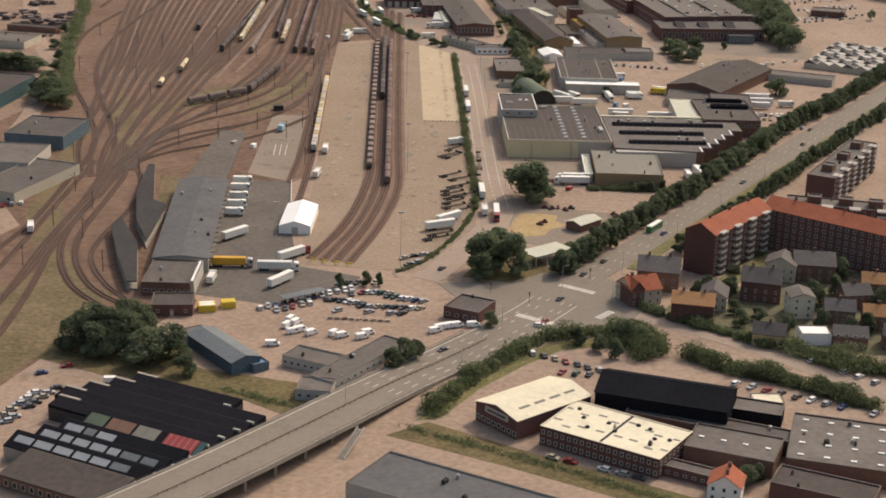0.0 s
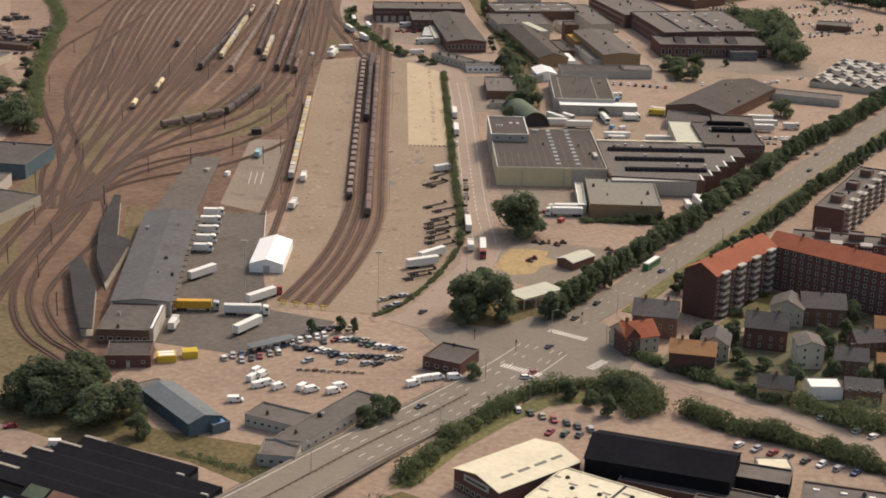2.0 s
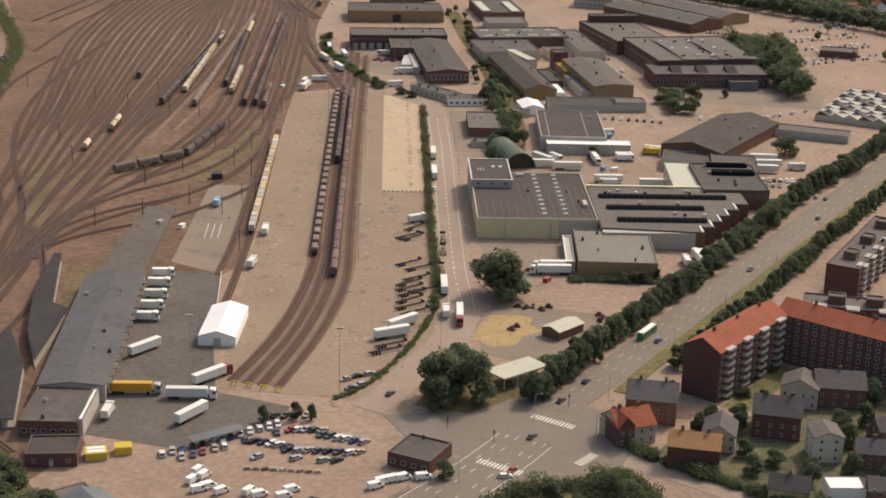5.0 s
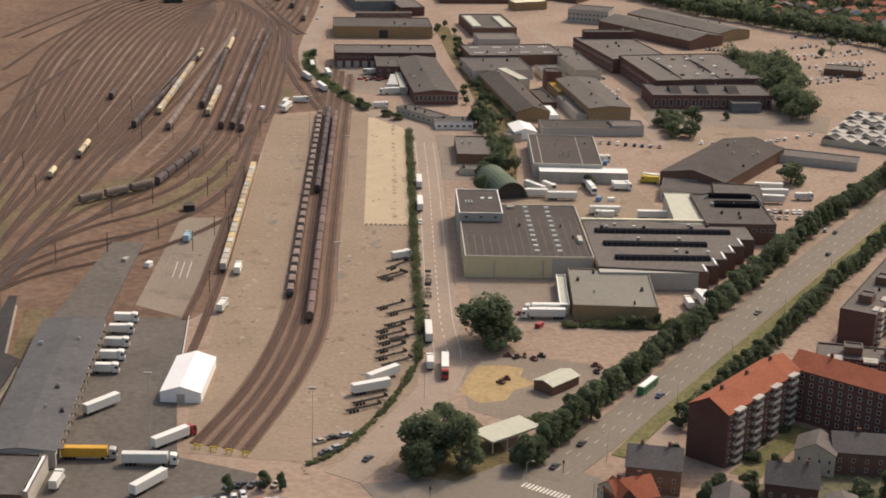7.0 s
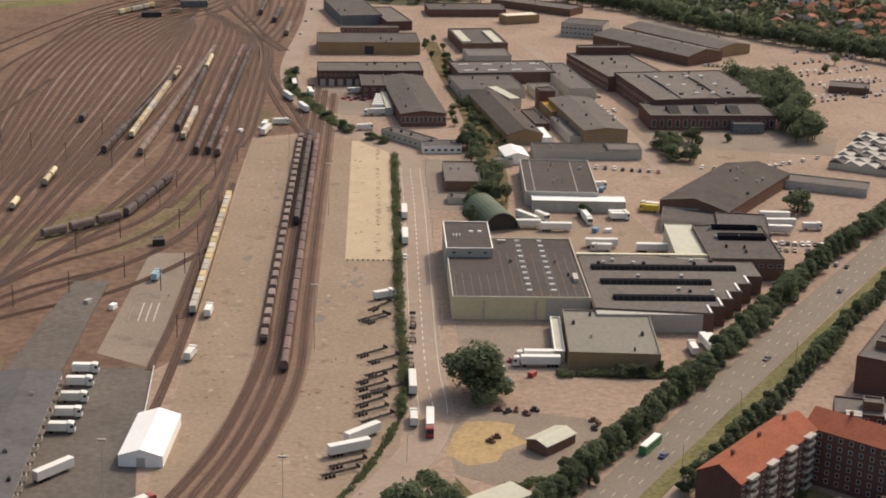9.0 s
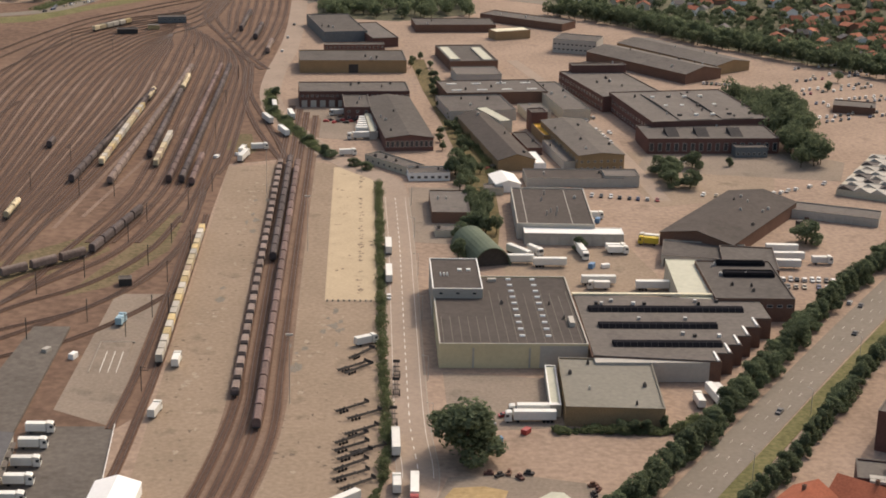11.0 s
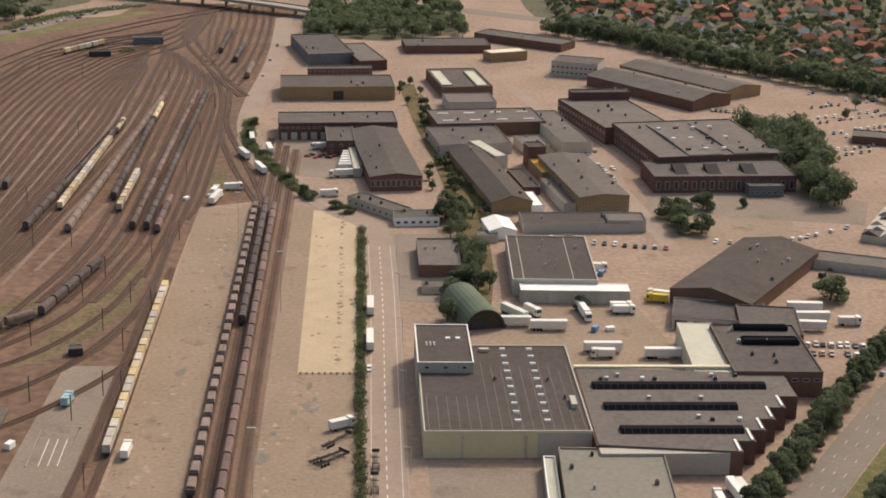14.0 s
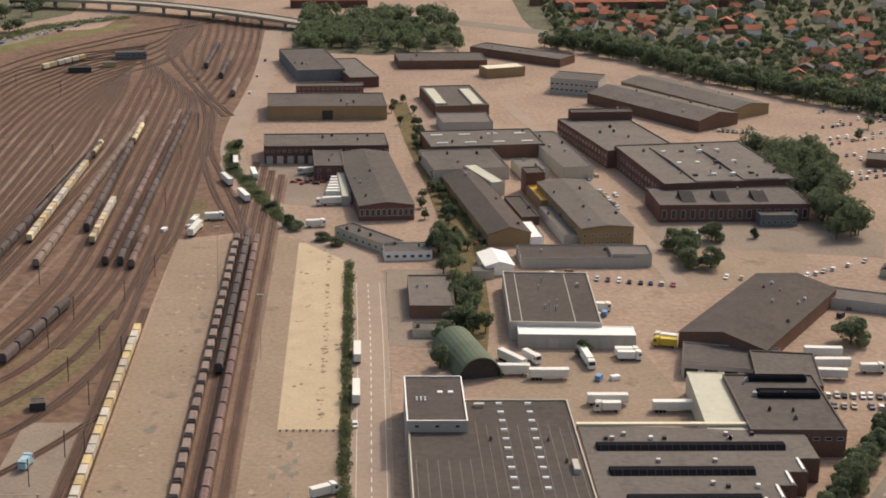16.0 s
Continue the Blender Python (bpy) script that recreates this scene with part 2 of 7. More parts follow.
# ---- mesh helpers ----
class Shape:
    """Collects vertices and faces of one mesh."""

    def __init__(self):
        self.v, self.f = [], []

    def faces(self, verts, faces):
        o = len(self.v)
        self.v += verts
        self.f += [tuple(o + i for i in f) for f in faces]
        return self

    def box(self, x0, y0, z0, x1, y1, z1):
        return self.prism([(x0, y0), (x1, y0), (x1, y1), (x0, y1)], z0, z1)

    def prism(self, poly, z0, z1):
        n = len(poly)
        vs = [(x, y, z0) for x, y in poly] + [(x, y, z1) for x, y in poly]
        fs = [tuple(range(n))[::-1], tuple(range(n, 2 * n))]
        fs += [(i, (i + 1) % n, n + (i + 1) % n, n + i) for i in range(n)]
        return self.faces(vs, fs)

    def extrude_y(self, profile, y0, y1):
        """A profile of (x, z), counter-clockwise seen from the front, drawn along y."""
        n = len(profile)
        vs = [(x, y0, z) for x, z in profile] + [(x, y1, z) for x, z in profile]
        fs = [tuple(range(n)), tuple(range(n, 2 * n))[::-1]]
        fs += [((i + 1) % n, i, n + i, n + (i + 1) % n) for i in range(n)]
        return self.faces(vs, fs)

    def extrude_x(self, profile, x0, x1):
        """A profile of (y, z) drawn along x."""
        n = len(profile)
        vs = [(x0, y, z) for y, z in profile] + [(x1, y, z) for y, z in profile]
        fs = [tuple(range(n))[::-1], tuple(range(n, 2 * n))]
        fs += [(i, (i + 1) % n, n + (i + 1) % n, n + i) for i in range(n)]
        return self.faces(vs, fs)

    def ring(self, x0, y0, x1, y1, t, z0, z1):
        """A frame of four butted walls."""
        self.box(x0, y0, z0, x1, y0 + t, z1).box(x0, y1 - t, z0, x1, y1, z1)
        return self.box(x0, y0 + t, z0, x0 + t, y1 - t, z1).box(x1 - t, y0 + t, z0, x1, y1 - t, z1)

    def tube(self, a, b, r0, r1, n=8):
        a, b = Vector(a), Vector(b)
        q = (b - a).to_track_quat("Z", "Y")
        ring = [Vector((math.cos(2 * math.pi * i / n), math.sin(2 * math.pi * i / n), 0)) for i in range(n)]
        vs = [tuple(a + q @ (p * r0)) for p in ring] + [tuple(b + q @ (p * r1)) for p in ring]
        fs = [tuple(range(n))[::-1], tuple(range(n, 2 * n))]
        fs += [(i, (i + 1) % n, n + (i + 1) % n, n + i) for i in range(n)]
        return self.faces(vs, fs)

    def mesh(self, name, mat):
        me = bpy.data.meshes.new(name)
        me.from_pydata(self.v, [], self.f)
        me.materials.append(mat)
        me.update()
        return me


def part(name, shape, mat, parent, label="", at=None):
    me = shape if isinstance(shape, bpy.types.Mesh) else shape.mesh(name, mat)
    ob = new(name, me)
    ob.parent = parent
    if at is not None:
        ob.matrix_basis = at
    return tagged(ob, label)


def thing(name, m, label, category, group="", kind=""):
    ob = new(name)
    ob.matrix_basis = m
    return tagged(ob, label, category, group, kind)


def flat(name, shape, mat, label, category, kind="structure"):
    return tagged(new(name, shape.mesh(name, mat)), label, category, "", kind)


def smooth(pts, step=6.0):
    """A Catmull-Rom curve through points on the ground."""
    p = [Vector((*q, 0) if len(q) == 2 else q) for q in pts]
    p = [p[0] * 2 - p[1]] + p + [p[-1] * 2 - p[-2]]
    out = []
    for i in range(1, len(p) - 2):
        n = max(1, int((p[i + 1] - p[i]).length / step))
        for k in range(n):
            t = k / n
            out.append(0.5 * ((2 * p[i]) + (p[i + 1] - p[i - 1]) * t + (2 * p[i - 1] - 5 * p[i] + 4 * p[i + 1] - p[i + 2]) * t * t
                              + (3 * p[i] - p[i - 1] - 3 * p[i + 1] + p[i + 2]) * t ** 3))
    out.append(p[-2])
    return out


def ribbon(shape, line, left, right, z0, z1):
    """A band with thickness along a line; left and right are offsets across it."""
    n, vs, fs = len(line), [], []
    for i, c in enumerate(line):
        d = (line[min(i + 1, n - 1)] - line[max(i - 1, 0)]).normalized()
        s = Vector((d.y, -d.x, 0))
        for o, z in ((left, z0), (left, z1), (right, z1), (right, z0)):
            q = c + s * o
            vs.append((q.x, q.y, c.z + z))
    for i in range(n - 1):
        a, b = 4 * i, 4 * i + 4
        for k in range(4):
            fs.append((a + k, a + (k + 1) % 4, b + (k + 1) % 4, b + k))
    fs += [(3, 2, 1, 0), (4 * n - 4, 4 * n - 3, 4 * n - 2, 4 * n - 1)]
    return shape.faces(vs, fs)


# ---- ground ----
flat("ground", Shape().box(-2600, -1600, -1.0, 2600, 3200, 0), M_GROUND, "dusty pinkish beige ground of gravel and worn asphalt", "ground")


def patch(name, poly, z, mat, label, category):
    return flat(name, Shape().prism(poly, -0.2, z), mat, label, category)


patch("rail_yard_earth", [(-232, -60), (-196, 60), (-228, 230), (-262, 420), (-300, 560), (-330, 640), (-160, 700), (-150, 760), (-24, 760), (-38, 600), (-46, 430),
      (-44, 310), (-14, 215), (-52, 200), (-57, -110), (-62, -119), (-89, -119), (-91, -268), (-88, -276), (-100, -300),
      (-128, -316), (-165, -420), (-215, -300), (-172, -190)], 0.03, M_EARTH, "rusty brown earth and cinders of the rail yard", "rail yard")
patch("west_lot", [(-420, -60), (-206, -60), (-200, 60), (-228, 229), (-236, 290), (-262, 419), (-300, 559), (-420, 640)], 0.02, M_WESTLOT, "trodden brown earth of the western lots", "lot")
patch("freight_yard", [(-53, -232), (-29, -236), (-8, -240), (18, -218), (21.5, -150), (22.2, 190), (-9, 205), (-52, 195)], 0.05, M_YARD,
      "pale worn asphalt of the freight yard with stains", "yard")
patch("concrete_pad", [(0, 0), (20.2, 0), (19.6, 195.6), (0, 195.6)], 0.09, M_PAD, "pale cream concrete slab in the freight yard", "concrete pad")
patch("terminal_yard", [(-89, -118), (-63, -118), (-58.5, -190), (-53, -235), (-28, -246), (-30, -258), (-62, -278), (-92, -268)], 0.05, M_DARKLOT,
      "dark grey asphalt loading yard beside the terminal", "yard")
patch("old_platform", [(-113, -135), (-93, -135), (-91, -32), (-104, -32)], 0.9, M_DARKLOT, "old grey concrete platform with weathered patches", "platform")
patch("ramp_yard", [(-84, -105), (-64, -118), (-62, 6), (-80, 6)], 0.05, M_MIDLOT, "grey-brown fenced asphalt loading area", "yard")
patch("earth_lot", [(36, -198), (50, -208), (70, -198), (88, -174), (80, -158), (60, -152), (40, -154), (35, -172)], 0.045, M_MIDLOT, "trodden grey-brown lot round the hut", "lot")
patch("sand_lot", [(34, -184), (37, -170), (41, -161), (50, -160), (57, -163), (55, -170), (60, -176), (52, -182), (49, -190), (40, -193)], 0.05, M_SAND, "yellow sandy lot with dry grass", "lot")
patch("dry_grass_bank", [(-86, -335), (-78, -340), (-40, -352), (-18, -348), (3, -318), (7, -322), (-18, -356), (-40, -383), (-66, -362), (-90, -350)],
      0.06, M_GRASS, "dry grass bank beside the road", "grass")
patch("rail_cutting_grass", [(-17, -389), (-4, -379), (30, -402), (72, -428), (100, -446), (92, -451), (58, -434), (18, -409)], 0.06, M_GRASS,
      "dry yellow-green grass strip along the brick works", "grass")
patch("side_grass", [(36, -236), (50, -246), (44, -220), (36, -200)], 0.06, M_GRASS, "worn grass round the street trees", "grass")
patch("overgrown_siding", [(44, 470), (54, 470), (58, 389), (69, 287), (78, 189), (76, 110), (71, 60), (61, 66), (63, 140), (64, 197), (58, 287), (50, 377)], 0.05, M_GRASS,
      "overgrown disused siding with dry grass", "grass")
patch("garden_ground", [(160, 655), (205, 606), (240, 550), (330, 448), (620, 400), (800, 1300), (150, 1300), (150, 760)], 0.03, M_FARGREEN, "green gardens among the far cottages", "grass")
patch("house_gardens", [(84, -280), (104, -296), (118, -308), (130, -312), (200, -330), (200, -240), (150, -222), (118, -252), (96, -262)], 0.06, M_GARDEN,
      "shaded green gardens between the town houses", "grass")
patch("courtyard_lawn", [(112, -243), (140, -207), (146, -212), (120, -247)], 0.07, M_VERGE, "narrow courtyard lawn below the balconies", "grass")
patch("bank_grass", [(-8, -378), (14, -345), (26, -328), (40, -312), (58, -305), (76, -300), (80, -316), (60, -314), (44, -318), (30, -332), (14, -352), (0, -376)], 0.05, M_VERGE,
      "rough green grass along the road bank", "grass")
patch("tree_island_grass", [(12, -244), (20, -222), (36, -222), (42, -240), (30, -250)], 0.15, M_GRASS, "worn grass under the large trees", "grass")
patch("west_scrub", [(-136, -332), (-124, -304), (-100, -302), (-84, -326), (-80, -348), (-104, -350)], 0.08, M_GRASS, "scrubby grass under the trees", "grass")
patch("pink_forecourt", [(150, 232), (180, 226), (222, 200), (210, 150), (150, 130), (142, 184)], 0.04, M_YARD, "pale forecourt asphalt", "yard")

patch("park_green", [(-20, 624), (40, 612), (62, 622), (100, 650), (100, 700), (60, 770), (-6, 760), (-22, 700)], 0.05, M_FARGREEN, "shaded green lawn under the park trees", "grass")
patch("west_bank_green", [(-420, 560), (-300, 556), (-222, 590), (-188, 645), (-132, 718), (-146, 724), (-196, 660), (-232, 612), (-310, 580), (-420, 590)], 0.06, M_VERGE,
      "green bank between the tracks and the car park", "grass")
patch("far_west_green", [(-600, 640), (-330, 650), (-236, 690), (-190, 760), (-190, 1000), (-600, 1000)], 0.05, M_FARGREEN, "green land beyond the far road", "grass")
patch("weedy_ground", [(-171, 60), (-160, 40), (-146, -40), (-139, -60), (-141, -128), (-152, -136), (-154, -60), (-168, 20)], 0.045, M_WEEDS, "weeds growing over cinders between the tracks", "grass")
patch("weedy_ground", [(-178, -30), (-170, -36), (-166, -122), (-152, -208), (-128, -262), (-120, -270), (-126, -292), (-150, -250), (-172, -180), (-176, -120)], 0.05, M_WEEDS,
      "yellow-green weeds beside the western tracks", "grass")
patch("weedy_ground", [(-150, -246), (-128, -276), (-130, -316), (-150, -372), (-176, -352), (-168, -270)], 0.055, M_WEEDS, "weeds and trodden earth beside the western tracks", "grass")
patch("weedy_ground", [(-120, 60), (-98, 86), (-90, 60), (-108, 30), (-150, -6), (-156, 10)], 0.045, M_WEEDS, "weeds between the curved sidings", "grass")
patch("weedy_ground", [(-84, 60), (-72, 110), (-64, 118), (-66, 60), (-84, 14), (-100, 2)], 0.045, M_WEEDS, "weeds between the curved sidings", "grass")
patch("weedy_ground", [(-58, 232), (-52, 262), (-45, 262), (-40, 226), (-46, 214)], 0.06, M_WEEDS, "weedy corner at the end of the yard", "grass")
patch("weedy_ground", [(-124, -112), (-114, -112), (-112, -160), (-118, -162)], 0.05, M_WEEDS, "weeds beside the old canopies", "grass")

patch("works_yard", [(-26, 258), (16, 250), (20, 254), (15, 312), (-22, 326), (-32, 300)], 0.05, M_MIDLOT, "worn grey-brown yard beside the brick hall", "yard")
patch("works_yard", [(72, 4), (136, -8), (134, 30), (128, 66), (72, 66)], 0.045, M_YARD, "worn brown lorry yard between the works", "yard")
patch("works_yard", [(36, 74), (62, 70), (64, 132), (62, 160), (36, 160)], 0.05, M_MIDLOT, "cluttered grey-brown yard beside the street", "yard")
patch("works_yard", [(42, -122), (80, -118), (78, -78), (42, -72)], 0.045, M_MIDLOT, "grey-brown car yard in front of the factory", "yard")
patch("works_yard", [(150, 195), (250, 178), (262, 214), (238, 236), (160, 224)], 0.05, M_MIDLOT, "grey-brown asphalt in front of the brick works", "yard")

# ---- roads ----
STREET = smooth([(-3.3, -248), (2, -240), (12.5, -213.7), (25.8, -182), (31, -155), (29.6, -115), (29.6, -40), (30, 60), (29.6, 120), (28.5, 160),
                 (23, 178), (10, 196), (-8, 233), (-29, 295), (-40, 352), (-40.5, 424), (-36, 495), (-34.5, 587), (-36, 700)])
flat("road", ribbon(Shape(), STREET, -6.2, 6.2, -0.2, 0.10), M_ROAD, "worn grey-brown asphalt street with faded markings", "road")
flat("kerb", ribbon(ribbon(Shape(), STREET[8:62], 6.2, 6.5, -0.2, 0.20), STREET[14:62], -6.5, -6.2, -0.2, 0.20), M_CONC, "pale concrete kerbs of the street", "kerb")
AVENUE = smooth([(-88, -455, 6.2), (-66, -429, 6), (-42, -396, 4.6), (-15, -355, 1.6), (8, -325, 0.2), (34, -291, 0), (57, -255, 0), (82, -219, 0),
                 (120, -159, 0), (177, -68, 0), (222, 2, 0), (284, 96, 0), (400, 270, 0)])
SPLIT = next(i for i, c in enumerate(AVENUE) if c.y > -250)
flat("avenue", ribbon(Shape(), AVENUE[:SPLIT], -11.5, 8.5, -0.6, 0.14), M_AVENUE, "broad pale asphalt avenue with lane markings", "road")
flat("avenue_north", ribbon(Shape(), AVENUE[SPLIT - 1:], -11.4, 2.2, -0.6, 0.145), M_AVENUE, "tree-lined asphalt avenue with lane markings", "road")
SIDE = smooth([(60, -262), (75, -282), (95, -297), (118, -318), (134, -336), (152, -354), (190, -392)])
flat("side_road", ribbon(Shape(), SIDE, -5, 5, -0.2, 0.08), M_ROAD, "pale asphalt side road", "road")
patch("junction", [(2, -252), (30, -248), (44, -238), (62, -236), (86, -262), (72, -290), (40, -300), (14, -280)], 0.12, M_AVENUE,
      "wide asphalt road junction", "road")
GRASSLINE = smooth([(80, -232), (100, -199), (140, -136), (196, -48), (250, 36), (310, 130)])
flat("verge", ribbon(Shape(), GRASSLINE, -2.2, 3.2, -0.2, 0.2), M_VERGE, "green and yellow grass verge beside the avenue", "grass")
flat("service_road", ribbon(Shape(), GRASSLINE, 3.6, 9.5, -0.2, 0.09), M_ROAD, "narrow service road behind the verge", "road")


flat("works_road", ribbon(Shape(), smooth([(112, 470), (130, 375), (141, 285), (150, 200), (155, 140)]), -4, 4, -0.2, 0.06), M_ROAD, "grey works road between the halls", "road")


def dashes(name, line, offset, length, gap, width, z, label):
    s, run = Shape(), 0.0
    for a, b in zip(line, line[1:]):
        n = max(1, int((b - a).length / 1.0))
        for k in range(n):
            if run % (length + gap) < length:
                ribbon(s, [a.lerp(b, k / n), a.lerp(b, (k + 1) / n)], offset - width / 2, offset + width / 2, z, z + 0.02)
            run += (b - a).length / n
    return flat(name, s, M_WHITELINE, label, "road marking")


dashes("centre_line", STREET[14:62], 0, 3, 3.5, 0.28, 0.10, "white dashed centre line of the street")
dashes("edge_line", STREET[14:62], -4.6, 400, 1, 0.14, 0.10, "thin white edge line of the street")
dashes("edge_line", STREET[14:62], 4.6, 400, 1, 0.14, 0.10, "thin white edge line of the street")
for off in (-8.0, -4.6, -1.2):
    dashes("lane_line", AVENUE[SPLIT:], off, 3, 9, 0.09, 0.145, "white dashed lane line of the avenue")
for off in (-7.6, -4.2, 2.0, 5.2):
    dashes("lane_line", AVENUE[18:SPLIT - 3], off, 3, 6, 0.18, 0.14, "white dashed lane line of the avenue")
for off in (-10.6, 7.6):
    dashes("edge_line", AVENUE[:SPLIT - 4], off, 900, 1, 0.2, 0.14, "pale edge line of the avenue")
for (cx, cy, ang, n) in ((56, -256, -35, 13), (37, -289, -35, 13), (63.5, -283, 50, 8)):
    s = Shape()
    for k in range(n):
        s.box(-n * 0.6 + k * 1.2, -1.6, 0.14, -n * 0.6 + k * 1.2 + 0.6, 1.6, 0.16)
    c = flat("zebra_crossing", s, M_WHITELINE, "white striped pedestrian crossing", "road marking")
    c.matrix_basis = pose(cx, cy, 0, 0, 0, ang)

# ---- bridge under the avenue ----
bridge = thing("road_bridge", pose(0, 0, 0), "concrete road bridge on dark columns carrying the avenue", "bridge", kind="structure")
DECK = AVENUE[:int(len(AVENUE) * 0.21)]
part("deck_girder", ribbon(Shape(), DECK, -10.6, 7.6, -1.9, -0.62), M_CONC, bridge)
for o0, o1 in ((-11.9, -11.5), (8.5, 8.9)):
    part("parapet", ribbon(Shape(), DECK, o0, o1, -1.0, 0.5), M_CONC, bridge)
    rail = ribbon(Shape(), DECK, (o0 + o1) / 2 - 0.06, (o0 + o1) / 2 + 0.06, 0.95, 1.05)
    for c in DECK:
        rail.box(c.x - 0.04, c.y - 0.04, c.z, c.x + 0.04, c.y + 0.04, c.z + 0.1)
    part("guard_rail", rail, M_DARK, bridge)
part("centre_barrier", ribbon(Shape(), DECK, -1.5, -1.3, 0.62, 0.85), M_RAIL, bridge, "rusty steel crash barrier")
for a, b in zip(DECK, DECK[1:]):
    for q in (0.25, 0.75):
        c = a.lerp(b, q)
        part("barrier_post", Shape().box(c.x - 1.25, c.y + 0.7, c.z + 0.14, c.x - 1.03, c.y + 0.92, c.z + 0.62), M_RAIL, bridge)
stair = thing("bridge_stair", pose(-24.5, -393.5, 0, 0, 0, -115), "steep concrete stair leading down beside the bridge", "stair", kind="structure")
for k in range(18):
    part("step", Shape().box(0.6 + k * 0.75, -1.0, 4.2 - 0.25 * k - 0.3, 1.4 + k * 0.75, 1.0, 4.2 - 0.25 * k), M_CONC, stair)
for y in (-1.15, 1.0):
    part("stair_rail", Shape().extrude_y([(0.4, 4.2), (14.2, -0.1), (14.2, 0.9), (0.4, 5.2)], y, y + 0.15), M_GREYWALL, stair)
for c in DECK[::2]:
    for o in (-7.5, 0, 6.5):
        if c.z > 1.8:
            d = Vector((0.8, -0.6, 0)) * o
            part("column", Shape().tube((c.x + d.x, c.y + d.y, 0), (c.x + d.x, c.y + d.y, c.z - 1.6), 0.5, 0.5, 10), M_CONC, bridge)

# ---- railway tracks ----
LAID = []


def track(pts, mat=M_BALLAST, width=3.2, step=8.0):
    line = smooth(pts, step)
    z = 0.10 + 0.006 * (len(LAID) % 30)
    LAID.append(1)
    t = thing("railway_track", pose(0, 0, 0), "rusty railway track on brown ballast", "railway track", "tracks of the rail yard", "structure")
    part("ballast", ribbon(Shape(), line, -width / 2, width / 2, -0.1, z), mat, t)
    part("sleepers_band", ribbon(Shape(), line, -1.25, 1.25, z - 0.05, z + 0.003), M_SLEEPER, t, "dark oily sleepers")
    for o in (-0.75, 0.75):
        part("rail", ribbon(Shape(), line, o - 0.1, o + 0.1, z - 0.02, 0.42 + z * 0.1), M_RAIL, t)
    return t


YARD_X = [-206, -201, -196, -190.5, -185.5, -180, -175, -169.5, -164.5, -159, -154, -148.5, -143.5, -138, -133, -128, -123, -118.5, -113.5, -108.5,
          -103.5, -98, -92, -87, -81.5, -77, -71.5, -66.5]


def yard_x(i, y):
    """Where yard track i runs at y: straight, slowly closing in towards the south."""
    near = -155 + (YARD_X[i] + 158) * 0.33
    return near + (YARD_X[i] - near) * (y + 60) / 400


for i, x in enumerate(YARD_X):
    k = i / (len(YARD_X) - 1)
    if x < -113:
        dx, yt = -116 - x, 548 + max(0, -145 - x) * 1.55
        north = [(x + 0.1 * dx, yt - 125), (x + 0.32 * dx, yt - 70), (x + 0.5 * dx, yt - 38), (-119, yt)]
        if i % 3 == 0:
            north += [(-108 + i * 0.6, yt + 50), (-104 + i, 760)]
    else:
        yt = 573 - (x + 104) * 2.5
        north = [(x, yt - 80), (x - 1.5, yt - 25), (x - 9, yt + 18)]
    if x < -95:
        if i % 2:
            pts = [(yard_x(i - 1, 60), 60), (yard_x(i - 1, 100) + 1, 100), (yard_x(i, 150), 150), (x, 340)] + north
        elif i % 4 == 2:
            pts = [(yard_x(i - 2, -50), -50), (yard_x(i - 2, -10) + 1, -10), (yard_x(i, 50), 50), (yard_x(i, 150), 150), (x, 340)] + north
        else:
            pts = [(-151 + (x + 158) * 0.16, -118 + 8 * k), (yard_x(i, -60), -60), (yard_x(i, 76), 76), (x, 340)] + north
    elif i % 2:
        pts = [(x - 14, 70), (x - 6, 112), (x, 180), (x, 340)] + north
    else:
        pts = [(-147 + 8 * k, -104), (-141 + 8 * k, -42 + 4 * k), (-128 + 14 * k, 8), (x - 20 + 4 * k, 56), (x - 5, 118), (x, 180), (x, 340)] + north
    track(pts, M_BALLAST if i % 3 else M_BALLAST2)
track([(-50, 430), (-66, 477), (-85, 546), (-97, 592), (-104, 640), (-100, 760)])
track([(-46, 432), (-62, 482), (-80, 552), (-91, 600), (-95, 650), (-90, 760)], M_BALLAST2)
for k, x in enumerate((-62, -57.5, -53)):
    track([(x - 3, 100 + 40 * k), (x, 190 + 10 * k), (x, 300), (x - 1, 400), (x - 6, 452), (x - 13, 490)], M_BALLAST if k % 2 else M_BALLAST2)
track([(-119, 640), (-151, 590), (-175, 550), (-196, 479), (-212, 400), (-222, 300)])
track([(-71, 743), (-124, 678), (-151, 638), (-181, 589), (-205, 512), (-232, 400)], M_BALLAST2)
track([(-78, 752), (-130, 688), (-157, 648), (-188, 597), (-214, 520), (-244, 400)])
track([(-182, 335), (-195, 210), (-193, 125), (-181, 53), (-162, -20), (-152, -74), (-152, -149), (-157, -212), (-160, -277), (-170, -400)])
track([(-205, 288), (-216, 208), (-210, 124), (-197, 66), (-174, -10), (-163, -65), (-164.6, -123), (-168, -183), (-176, -230), (-196, -330)])
track([(-150, -64), (-146, -104), (-148, -145), (-151, -197), (-147, -232), (-136, -264), (-119, -287)])
track([(-148, -60), (-141, -104), (-142, -145), (-145, -197), (-141, -232), (-129, -264), (-112, -284)])
track([(-138, -93), (-130, -130), (-130, -164), (-135.6, -203), (-135, -232), (-123, -263), (-109, -282)], M_BALLAST2)
track([(-131, -30), (-143.6, -94), (-149, -166), (-153, -219), (-152, -259), (-153, -311), (-160, -400)])
track([(-158, -90), (-162, -149), (-166, -212), (-172, -277), (-186, -400)], M_BALLAST2)
track([(-146, -104), (-154.5, -180), (-157, -250), (-166, -330), (-178, -420)])
